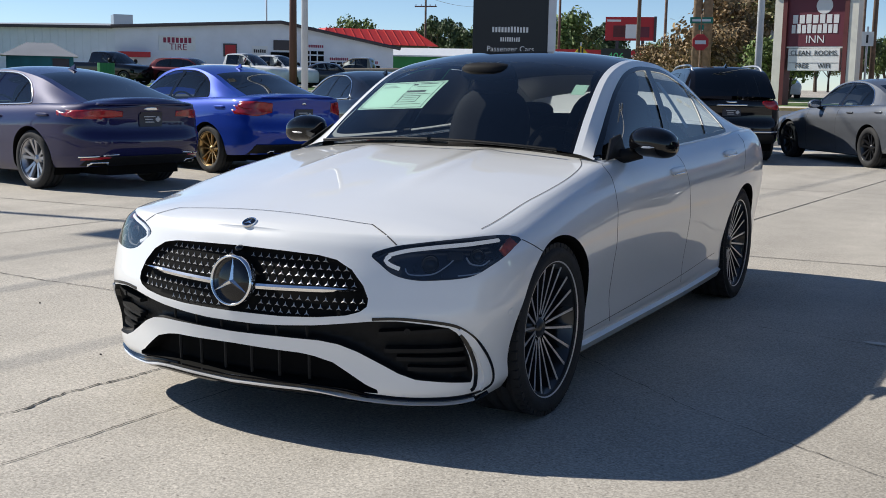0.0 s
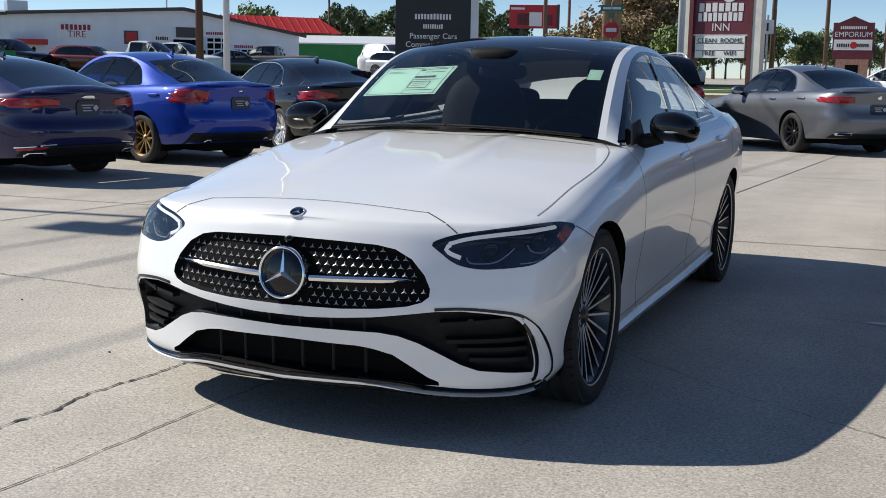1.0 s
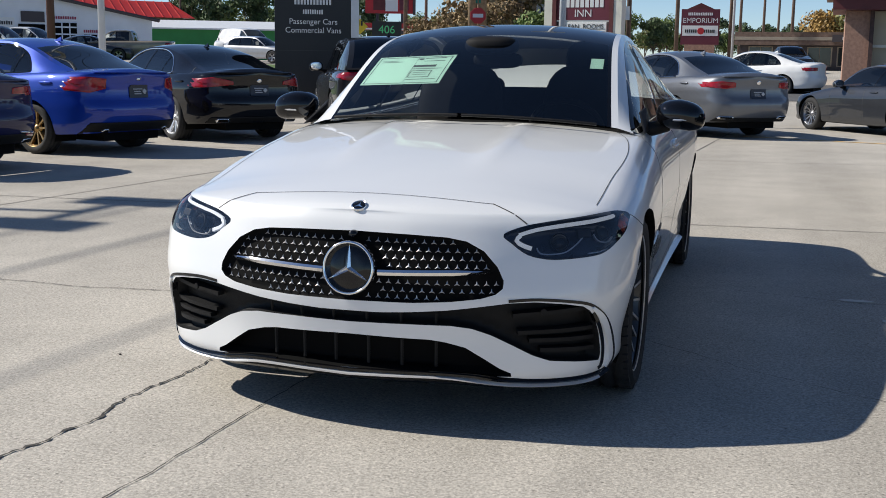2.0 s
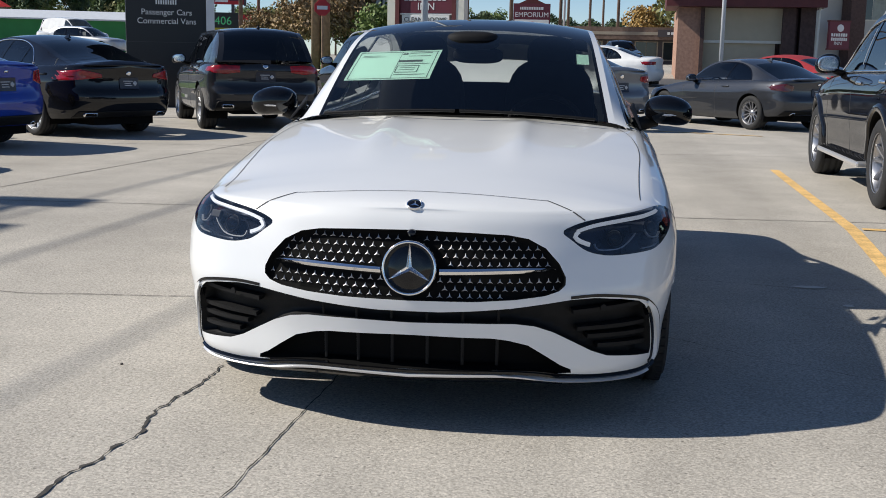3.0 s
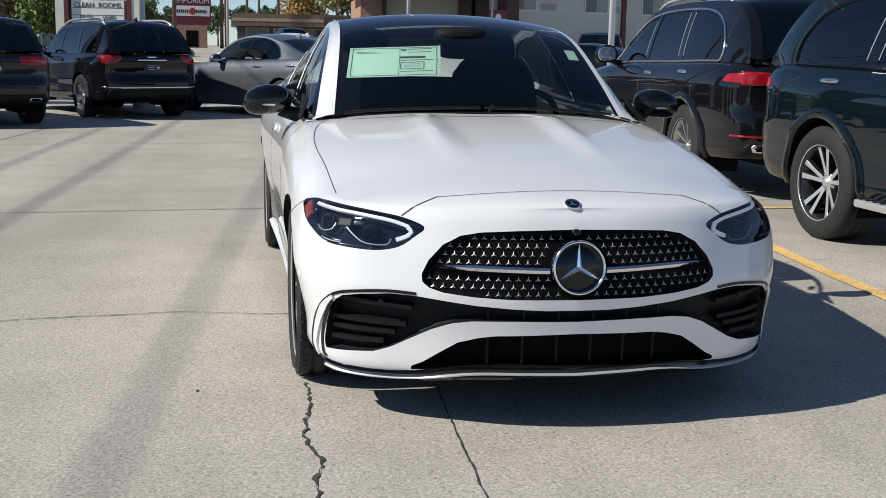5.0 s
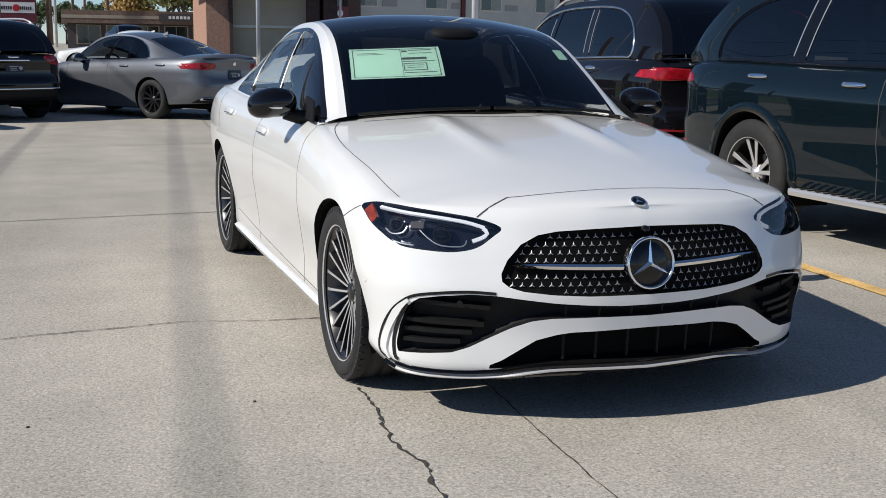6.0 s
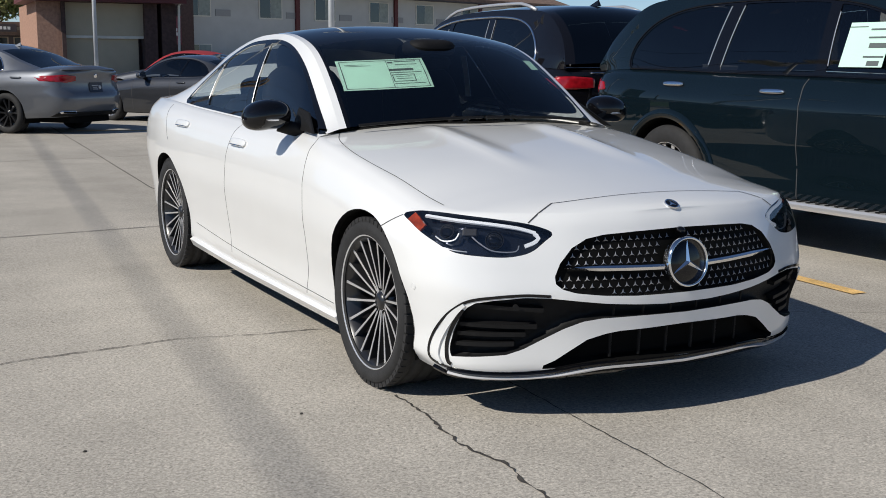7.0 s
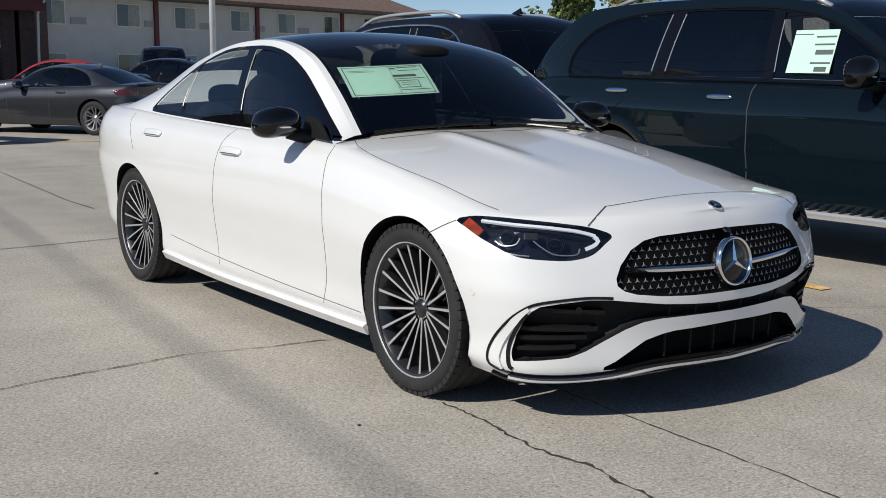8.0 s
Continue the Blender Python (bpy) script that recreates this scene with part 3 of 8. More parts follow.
    zu = float(sh.bot((ya + yb) / 2))
    box(bm, -W2 + 0.09, W2 - 0.09, ya + wr * 1.2, yb - wr * 1.2, zu - 0.01, zu + 0.10)
    box(bm, -W2 + 0.44, W2 - 0.44, 0.25, sp["length"] - 0.2, zu + 0.0, zu + 0.12)
    box(bm, -W2 + 0.36, W2 - 0.36, 0.22, ya - wr * 1.2, float(sh.bot(0.2)) + 0.01, float(sh.bot(0.2)) + 0.1)
    part("underbody", bm, DEEP, car)

    # greenhouse
    belt_x = lambda y: np.interp(y, ring[:, 1][len(s) // 8: -len(s) // 8], ring[:, 0][len(s) // 8: -len(s) // 8]) - 0.004
    belt_z = lambda y: sh.top(y) + 0.002
    rail = sp["rail"]
    if "dlo" in sp:
        SV, SF = side_glazing(car, sp, rail, belt_x, belt_z)
    else:
        SV, SF = plain_glazing(car, sp, rail, belt_x, belt_z)
    # top shell
    R = along(catmull(rail, 16), 0.03 if fine else 0.07)
    uu = np.concatenate([[-1, -0.955, -0.93], np.linspace(-0.88, 0.88, 17 if fine else 9), [0.93, 0.955, 1]])
    T = []
    crown, bulge = pchip(sp["crown"]), pchip(sp["bulge"])
    for x, y, z in R:
        for q in uu:
            T.append((x * q, y - float(bulge(y)) * (1 - q * q), z + float(crown(y)) * (1 - abs(q) ** 2.3)))
    T = np.array(T)
    m_ = len(uu)
    TF = [(i * m_ + j, i * m_ + j + 1, (i + 1) * m_ + j + 1, (i + 1) * m_ + j) for i in range(len(R) - 1) for j in range(m_ - 1)]
    TN = vnormals(T, TF)
    yw, yr = sp["roof"]
    sets = {"windscreen": [], "roof": [], "rear_window": [], "screen_pillar": [], "black_band": []}
    for f in TF:
        y = R[f[0] // m_][1]
        j = f[0] % m_
        edge = j < 1 or j >= m_ - 2
        band = j in (1, m_ - 3)
        if y < yw:
            sets["screen_pillar" if edge else "black_band" if band else "windscreen"].append(f)
        elif y > yr:
            sets["screen_pillar" if j < 3 or j >= m_ - 4 else "rear_window"].append(f)
        else:
            sets["screen_pillar" if edge and sp.get("split_roof") else "roof"].append(f)
    for nm, fs in [(nm, g) for nm, fs in sets.items() for g in (([f for f in fs if T[f[0]][0] < 0], [f for f in fs if T[f[0]][0] >= 0]) if nm in ("black_band", "screen_pillar") else (fs,)) for g in (([f for f in g if R[f[0] // m_][1] < (yw + yr) / 2], [f for f in g if R[f[0] // m_][1] >= (yw + yr) / 2]) if nm == "screen_pillar" and not sp.get("split_roof") else (g,))]:
        if fs:
            ob = emit(nm, T, fs, {"windscreen": sp.get("screen", GLASS), "roof": sp.get("roof_paint", body), "rear_window": sp.get("rear_glass", PRIVACY), "screen_pillar": body, "black_band": BLACKGLOSS}[nm], car, TN)
            if nm in ("windscreen", "rear_window"):
                ob.visible_shadow = False
    topt = bvh_of(T, TF)
    sidet = bvh_of(SV, SF)

    for x, y in ((sp["track"], ya), (-sp["track"], ya), (sp["track"], yb), (-sp["track"], yb)):
        add_wheel(car, x, y, *sp["wheel"])
    return car, sh, tree, topt, sidet


def allF_without(allF, inn):
    si = set(inn)
    return [f for f in allF if f not in si]


def collections_of(F, key):
    d = {}
    for f in F:
        d.setdefault(key(f), []).append(f)
    return d


def bvh_of(V, F):
    return BVHTree.FromPolygons([tuple(v) for v in V], [tuple(f) for f in F])


# the white saloon
def bonnet_dome(x, y):
    g = np.exp(-((x - 0.27) / 0.055) ** 2) + 0.45 * np.exp(-(np.clip(x - 0.27, 0, 9) / 0.16) ** 2) * (x > 0.27)
    t = min(max((y - 0.50) / 0.65, 0), 1)
    e = min(max((1.57 - y) / 0.22, 0), 1)
    return 0.015 * g * t * t * (3 - 2 * t) * e * e * (3 - 2 * e)


MAIN = dict(
    detail=True, length=4.75, plan_w=0.905, paint=WHITE,
    plan=[(0, 0.0), (0.20, 0.010), (0.40, 0.050), (0.56, 0.110), (0.715, 0.186), (0.822, 0.278), (0.882, 0.405), (0.902, 0.58), (0.907, 0.86), (0.902, 1.3), (0.895, 2.0), (0.897, 2.8), (0.91, 3.6), (0.90, 4.0), (0.86, 4.35), (0.76, 4.58), (0.55, 4.70), (0.3, 4.74), (0, 4.75)],
    top=[(0, 0.735), (0.30, 0.735), (0.48, 0.745), (0.85, 0.815), (1.2, 0.875), (1.6, 0.925), (2.0, 0.938), (2.6, 0.950), (3.3, 0.972), (4.0, 1.0), (4.5, 1.0), (4.75, 0.97)],
    bot=[(0, 0.175), (0.3, 0.165), (0.55, 0.175), (0.9, 0.19), (1.3, 0.165), (2.5, 0.16), (3.4, 0.17), (3.9, 0.22), (4.75, 0.26)],
    deck=[(0.05, 0.735), (0.09, 0.739), (0.13, 0.757), (0.2, 0.775), (0.3, 0.793), (0.6, 0.845), (1.0, 0.905), (1.4, 0.955), (1.6, 0.972), (2.5, 0.97), (3.8, 1.03), (4.3, 1.055), (4.6, 1.05), (4.75, 0.98)],
    front=[(0, 0.045), (0.05, 0.02), (0.25, 0.015), (0.5, 0.0), (0.67, 0.022), (0.87, 0.060), (0.95, 0.078), (1, 0.098)],
    side=[(0, 0.085), (0.10, 0.045), (0.22, 0.040), (0.42, 0.018), (0.60, 0.0), (0.74, 0.002), (0.84, 0.016), (0.93, 0.045), (1, 0.105)],
    rear=[(0, 0.10), (0.2, 0.03), (0.5, 0.0), (0.8, 0.02), (1, 0.06)],
    axles=(0.84, 3.705), track=0.876, wheel=(0.331, 0.262, 0.225, "fine", SILVER), arch=1.10,
    cabin=(1.56, 3.95), cabin_x=0.74, dome=bonnet_dome, splits=(0.52, 1.52, 2.62, 3.52, 4.30),
    rail=[(0.69, 1.54, 0.955), (0.65, 1.78, 1.128), (0.61, 2.06, 1.29), (0.585, 2.35, 1.365), (0.57, 2.65, 1.385), (0.57, 3.0, 1.365), (0.59, 3.4, 1.28), (0.63, 3.8, 1.14), (0.68, 4.2, 1.02)],
    windows=[(1.56, 2.585, SIDEGLASS), (2.66, 3.40, SIDEGLASS), (3.435, 3.78, SIDEGLASS)],
    dlo=[(1.54, 0.935), (1.67, 1.01), (1.86, 1.125), (2.06, 1.235), (2.28, 1.315), (2.50, 1.352), (2.75, 1.356), (3.02, 1.340), (3.26, 1.280), (3.42, 1.205), (3.55, 1.10), (3.62, 1.015)],
    # bright_edges here draw the glints seen along the B-pillar and quarter divider
    dlo_cuts=[((2.56, 2.70), 0.085), ((3.22, 3.33), 0.022)], dlo_glass=(SIDEGLASS, SIDEGLASS, SIDEGLASS), bright_edges=[((2.56, 2.70), -0.048), ((3.22, 3.33), 0.0)],
    crown=[(1.4, 0.045), (1.8, 0.06), (2.2, 0.052), (2.8, 0.05), (3.4, 0.05), (4.2, 0.03)], bulge=[(1.4, 0.06), (1.8, 0.075), (2.2, 0.05), (2.6, 0.0), (3.4, -0.03), (4.2, -0.09)],
    roof=(2.12, 3.42), roof_paint=BLACKGLOSS, rear_glass=GLASS, split_roof=True,
)
def loop(pts, n=8):
    """Closed smooth outline."""
    P = np.array(pts, float)
    return np.array([0.5 * (2 * p1 + (p2 - p0) * t + (2 * p0 - 5 * p1 + 4 * p2 - p3) * t * t + (3 * p1 - p0 - 3 * p2 + p3) * t ** 3)
                     for p0, p1, p2, p3 in zip(np.roll(P, 1, 0), P, np.roll(P, -1, 0), np.roll(P, -2, 0)) for t in np.linspace(0, 1, n, endpoint=False)])


GRILLE_O = np.array([(-0.05, 0.675), (0.198, 0.670), (0.33, 0.664), (0.40, 0.652), (0.46, 0.622), (0.505, 0.572), (0.525, 0.527), (0.521, 0.503), (0.498, 0.485), (0.45, 0.471), (0.348, 0.459), (0.222, 0.452), (-0.05, 0.449)])
LAMP_O = loop([(0.527, 0.670), (0.556, 0.645), (0.60, 0.613), (0.65, 0.598), (0.72, 0.593), (0.86, 0.602), (0.92, 0.617), (0.98, 0.640), (1.05, 0.664), (1.12, 0.688), (1.19, 0.710), (1.145, 0.725), (1.08, 0.730), (0.95, 0.730), (0.80, 0.724), (0.64, 0.708), (0.556, 0.688)], 6)
UPPER_O = np.array([(-0.05, 0.414), (0.102, 0.414), (0.222, 0.421), (0.336, 0.430), (0.456, 0.445), (0.54, 0.455), (0.63, 0.458), (0.73, 0.449), (0.80, 0.437), (0.828, 0.420), (0.85, 0.395), (0.885, 0.33), (0.905, 0.27), (0.90, 0.236), (0.79, 0.243), (0.69, 0.252), (0.63, 0.272), (0.56, 0.308), (0.486, 0.345), (0.42, 0.368), (0.35, 0.377), (0.2, 0.378), (-0.05, 0.374)])
LOWER_O = np.array([(-0.05, 0.333), (0.276, 0.327), (0.33, 0.32), (0.40, 0.302), (0.46, 0.266), (0.52, 0.228), (0.59, 0.198), (0.48, 0.202), (0.34, 0.211), (0.2, 0.214), (-0.05, 0.214)])
MAIN["cuts"] = [
    ("grille_panel", GRILLE_O, 0.022, DEEP, "black grille backing"),
    ("headlamp", LAMP_O, 0.05, SMOKE, "smoked headlamp housing"),
    ("upper_intake", UPPER_O, 0.055, BLACKMATT, "matt black air intake"),
    ("lower_intake", LOWER_O, 0.06, DEEP, "black lower air intake"),
]
MAIN["paired"] = ("headlamp",)


# ---------- ground ----------
rise = pchip([(0, 0.0), (20, 0.0), (32, 0.25), (45, 0.62), (70, 0.95), (110, 1.10), (600, 1.2)])


def ground_z(x, y):
    return float(rise(max(0.0, math.hypot(x, y + 3) - 3)))


def concrete():
    """Exposed-aggregate concrete: broad stains, soft cable-shadow bands painted in, speckle of small stones, pitted
    relief.
    """
    m = mat("worn_concrete", (0.45, 0.415, 0.36), 0.9)
    nt = m.node_tree
    b = nt.nodes["Principled BSDF"]
    b.inputs["Specular IOR Level"].default_value = 0.25
    tc = nt.nodes.new("ShaderNodeTexCoord")

    def noise_fac(scale, detail, lo, hi, a, c, stretch=None):
        n = nt.nodes.new("ShaderNodeTexNoise")
        n.inputs["Scale"].default_value = scale
        n.inputs["Detail"].default_value = detail
        src = tc.outputs["Object"]
        if stretch:
            mp = nt.nodes.new("ShaderNodeMapping")
            mp.inputs["Rotation"].default_value = (0, 0, stretch[0])
            mp.inputs["Scale"].default_value = (stretch[1], stretch[2], 1)
            nt.links.new(src, mp.inputs["Vector"])
            src = mp.outputs[0]
        nt.links.new(src, n.inputs["Vector"])
        r = nt.nodes.new("ShaderNodeMapRange")
        for k, v in zip(("From Min", "From Max", "To Min", "To Max"), (lo, hi, a, c)):
            r.inputs[k].default_value = v
        nt.links.new(n.outputs["Fac"], r.inputs["Value"])
        return r.outputs[0]

    def times(a, c):
        mu = nt.nodes.new("ShaderNodeMath")
        mu.operation = "MULTIPLY"
        nt.links.new(a, mu.inputs[0])
        nt.links.new(c, mu.inputs[1])
        return mu.outputs[0]
    broad = noise_fac(0.35, 5, 0.3, 0.7, 0.86, 1.10)
    blot = noise_fac(2.2, 6, 0.35, 0.7, 0.93, 1.06)
    # stretched noise darkens the colour like the soft shadows of overhead cables
    shade_bands = noise_fac(1.0, 3, 0.42, 0.62, 0.90, 1.03, (-0.30, 1.1, 0.05))
    fine_ = noise_fac(75, 5, 0.35, 0.68, 0.82, 1.14)
    vor = nt.nodes.new("ShaderNodeTexVoronoi")
    vor.inputs["Scale"].default_value = 170
    nt.links.new(tc.outputs["Object"], vor.inputs["Vector"])
    rr = nt.nodes.new("ShaderNodeMapRange")
    for k, v in zip(("From Min", "From Max", "To Min", "To Max"), (0.0, 1.0, 0.74, 1.20)):
        rr.inputs[k].default_value = v
    sep = nt.nodes.new("ShaderNodeSeparateColor")
    nt.links.new(vor.outputs["Color"], sep.inputs[0])
    nt.links.new(sep.outputs[0], rr.inputs["Value"])
    pit = nt.nodes.new("ShaderNodeTexVoronoi")
    pit.inputs["Scale"].default_value = 26
    nt.links.new(tc.outputs["Object"], pit.inputs["Vector"])
    pr = nt.nodes.new("ShaderNodeMapRange")
    for k, v in zip(("From Min", "From Max", "To Min", "To Max"), (0.07, 0.15, 0.55, 1.0)):
        pr.inputs[k].default_value = v
    nt.links.new(pit.outputs["Distance"], pr.inputs["Value"])
    chip = noise_fac(150, 2, 0.70, 0.76, 1.0, 1.55)
    fac = times(times(times(times(broad, blot), times(shade_bands, fine_)), rr.outputs[0]), times(pr.outputs[0], chip))
    mix = nt.nodes.new("ShaderNodeMix")
    mix.data_type = "RGBA"
    mix.blend_type = "MULTIPLY"
    mix.inputs[0].default_value = 1.0
    mix.inputs[6].default_value = (0.475, 0.440, 0.385, 1)
    nt.links.new(fac, mix.inputs[7])
    nt.links.new(mix.outputs[2], b.inputs["Base Color"])
    bp = nt.nodes.new("ShaderNodeBump")
    bp.inputs["Strength"].default_value = 0.5
    bp.inputs["Distance"].default_value = 0.004
    nt.links.new(times(times(fine_, rr.outputs[0]), pr.outputs[0]), bp.inputs["Height"])
    nt.links.new(bp.outputs[0], b.inputs["Normal"])
    return m


CONCRETE = concrete()
bm = bmesh.new()
rs = [0, 2, 5, 9, 14, 18, 20, 23, 26, 29, 32, 36, 40, 45, 50, 56, 63, 70, 80, 95, 110, 150, 220, 400, 900, 2500]
prev = None
for r in rs:
    ring = [bm.verts.new((r * math.cos(a), r * math.sin(a), ground_z(r * math.cos(a), r * math.sin(a)))) for a in np.linspace(0, 2 * math.pi, 72, endpoint=False)] if r else [bm.verts.new((0, 0, 0))]
    if prev:
        for k in range(72):
            k2 = (k + 1) % 72
            if len(prev) == 1:
                bm.faces.new((prev[0], ring[k], ring[k2]))
            else:
                bm.faces.new((prev[k], ring[k], ring[k2], prev[k2]))
    prev = ring
tagged(part("ground", bm, CONCRETE, smooth=True), "worn pale concrete forecourt with cracks and joints", "ground", kind="structure")


CRACK = mat("crack_dirt", (0.055, 0.05, 0.045), 0.95, vary=0.3, scale=30)
JOINT = mat("joint_sealer", (0.10, 0.095, 0.088), 0.9, vary=0.3, scale=20)
YELLOW = mat("yellow_line_paint", (0.70, 0.45, 0.17), 0.8, vary=0.22, scale=6, fine=0.25, bump=0.2, bscale=120)


def ground_strip(name, pts, w, m, label, jitter=0.0, seed=1, wvar=0.0, lift=0.004, step=0.06, cat="crack"):
    """Ribbon on the ground through (x, y) points, with uneven width and course."""
    rnd = random.Random(seed)
    Q = along(np.array(pts, float), step)
    V_, F_ = [], []
    off = 0.0
    for i, (x, y) in enumerate(Q):
        a, b = Q[max(i - 1, 0)], Q[min(i + 1, len(Q) - 1)]
        t = (b - a) / max(np.linalg.norm(b - a), 1e-9)
        n = np.array((-t[1], t[0]))
        off = 0.7 * off + rnd.uniform(-jitter, jitter)
        ww = w * (1 + rnd.uniform(-wvar, wvar)) / 2
        c = Q[i] + n * off
        for sg in (-1, 1):
            q = c + n * ww * sg
            V_.append((q[0], q[1], ground_z(*q) + lift))
    F_ = [(2 * i, 2 * i + 2, 2 * i + 3, 2 * i + 1) for i in range(len(Q) - 1)]
    return tagged(emit(name, np.array(V_), F_, m, smooth=False), label, cat, kind="structure")


ground_strip("ground_crack", [(-0.98, -1.3), (-0.93, -0.75), (-0.90, -0.51), (-0.86, -0.2), (-0.89, 0.1), (-0.85, 0.45), (-0.84, 0.66)], 0.010, CRACK, "jagged dark crack in the concrete", 0.012, 3, 0.8, step=0.025)
ground_strip("ground_crack", [(-0.50, -1.3), (-0.42, -0.55), (-0.40, 0.0), (-0.37, 0.48), (-0.33, 1.4), (-0.25, 3.2)], 0.0045, CRACK, "thin straight crack in the concrete", 0.003, 5, 0.5, step=0.03)
ground_strip("ground_crack", [(-6.2, 2.1), (-4.2, 1.95), (-3.0, 1.82), (-2.16, 1.79), (-1.6, 1.85), (-1.33, 1.88), (-1.05, 1.82), (-0.76, 1.78), (0.3, 1.5)], 0.006, CRACK, "thin wandering crack across the concrete", 0.008, 8, 0.7, step=0.04)
ground_strip("ground_crack", [(1.2, 2.9), (1.9, 2.75), (2.6, 2.9)], 0.004, CRACK, "hairline crack in the concrete", 0.006, 9, 0.7, step=0.04)
ground_strip("ground_crack", [(0.5, 1.9), (1.3, 1.2), (2.1, 0.75), (3.0, 0.4)], 0.003, CRACK, "hairline crack in the concrete", 0.008, 11, 0.7, step=0.04)
for k, pts in enumerate(([(0.03, 7.2), (0.03, 7.98), (0.48, 13.99), (0.8, 18.5)], [(-4.95, -2.0), (-4.88, 3.13), (-4.77, 4.54), (-4.3, 9.0), (-3.7, 14.0), (-3.3, 18.0)], [(-9.0, 4.85), (-7.07, 4.98), (-5.25, 5.05), (0.0, 5.4), (6.0, 5.8)], [(-9.5, 0.6), (-4.9, 0.9)], [(-8.0, 10.6), (-4.0, 11.1), (1.0, 11.6), (8.0, 12.4)])):
    ground_strip("slab_joint", pts, 0.014, JOINT, "dark joint between concrete slabs", 0.001, 20 + k, 0.2, step=0.1, cat="joint")
ground_strip("yellow_line", [(2.26, 1.2), (2.35, 2.66), (2.61, 5.16), (2.80, 9.88)], 0.105, YELLOW, "worn yellow parking line", 0.0, 31, 0.02, lift=0.006, step=0.3, cat="line")
ground_strip("yellow_line", [(2.69, 5.20), (4.2, 5.08), (6.4, 4.9)], 0.10, YELLOW, "worn yellow parking line", 0.0, 32, 0.02, lift=0.006, step=0.3, cat="line")
ground_strip("yellow_line", [(1.0, 17.0), (2.6, 16.4), (3.6, 16.0)], 0.10, YELLOW, "worn yellow parking line", 0.0, 33, 0.02, lift=0.006, step=0.3, cat="line")


def on_wall(sh, s, z, lift=0.0):
    """Point and outward normal of the wall at (s, z); s < 0 is the mirrored side."""
    e = 0.004
    sg = 1 if s >= 0 else -1
    a = abs(s)
    p = sh.at(a, z)
    t = sh.at(a + e, z) - sh.at(max(a - e, 0), z)
    u = sh.at(a, z + e) - sh.at(a, z - e)
    n = np.cross(t, u)
    n /= max(np.linalg.norm(n), 1e-9)
    p = p + n * lift
    return Vector((sg * p[0], p[1], p[2])), Vector((sg * n[0], n[1], n[2]))


def ribbon(name, sh, pts, width, lift, thick, m, parent, label="", mirror=True, span=False, taper=None):
    """Bar of rectangular section that follows the wall through (s, z) points."""
    Q = along(catmull(pts, 8), 0.012)
    sides = [1, -1] if mirror else [1]
    paths = []
    if span:
        R = Q[::-1] * np.array([-1, 1])
        paths = [np.vstack([R[:-1], Q])]
    else:
        paths = [Q * np.array([sg, 1]) for sg in sides]
    obs = []
    for path in paths:
        pn = [on_wall(sh, s, z, lift) for s, z in path]
        bm = bmesh.new()
        rows = []
        for i, (p, n) in enumerate(pn):
            t = (pn[min(i + 1, len(pn) - 1)][0] - pn[max(i - 1, 0)][0]).normalized()
            f = 1.0 if taper is None else taper + (1 - taper) * min(1.0, min(i, len(pn) - 1 - i) / 6)
            w = t.cross(n).normalized() * width * f / 2
            rows.append([bm.verts.new(c) for c in (p - w - n * thick, p - w * 0.9, p + w * 0.9, p + w - n * thick)])
        for a, b in zip(rows, rows[1:]):
            for k in range(4):
                bm.faces.new((a[k], b[k], b[(k + 1) % 4], a[(k + 1) % 4]))
        bm.faces.new(rows[0])
        bm.faces.new(rows[-1][::-1])
        bmesh.ops.recalc_face_normals(bm, faces=bm.faces[:])
        obs.append(part(name, bm, m, parent, label, smooth=False))
    return obs


def facing(p, n, up=(0, 0, 1)):
    """Frame whose z axis is n and whose y axis points up."""
    n = n.normalized()
    x = Vector(up).cross(n).normalized()
    y = n.cross(x)
    return Matrix((( x.x, y.x, n.x, p.x), (x.y, y.y, n.y, p.y), (x.z, y.z, n.z, p.z), (0, 0, 0, 1)))


def disc(bm, r, h, m, n=32, dome=0.0):
    rings = []
    for rr, z in ((r, 0), (r, h * 0.7), (r * 0.94, h), (r * 0.5, h + dome * 0.7)):
        rings.append([bm.verts.new(m @ Vector((rr * math.cos(a), rr * math.sin(a), z))) for a in [2 * math.pi * k / n for k in range(n)]])
    for a, b in zip(rings, rings[1:]):
        for k in range(n):
            bm.faces.new((a[k], a[(k + 1) % n], b[(k + 1) % n], b[k]))
    c = bm.verts.new(m @ Vector((0, 0, h + dome)))
    for k in range(n):
        bm.faces.new((rings[-1][k], rings[-1][(k + 1) % n], c))


def ringmesh(bm, r, w, h, m, n=48):
    prof = [(r - w, 0), (r - w * 0.85, h * 0.8), (r - w * 0.5, h), (r - w * 0.15, h * 0.8), (r, 0)]
    rows = [[bm.verts.new(m @ Vector((q * math.cos(a), q * math.sin(a), z))) for q, z in prof] for a in [2 * math.pi * k / n for k in range(n)]]
    for k in range(n):
        a, b = rows[k], rows[(k + 1) % n]
        for j in range(4):
            bm.faces.new((a[j], b[j], b[j + 1], a[j + 1]))


def tristar(bm, r, w, h, m):
    """Three tapering ridged blades."""
    for k in range(3):
        a = math.pi / 2 + k * 2 * math.pi / 3
        d, e = Vector((math.cos(a), math.sin(a), 0)), Vector((-math.sin(a), math.cos(a), 0))
        b0, b1 = bm.verts.new(m @ (e * w)), bm.verts.new(m @ (-e * w))
        c = bm.verts.new(m @ Vector((0, 0, h)))
        t = bm.verts.new(m @ (d * r + Vector((0, 0, h * 0.15))))
        bm.faces.new((b0, c, t))
        bm.faces.new((c, b1, t))


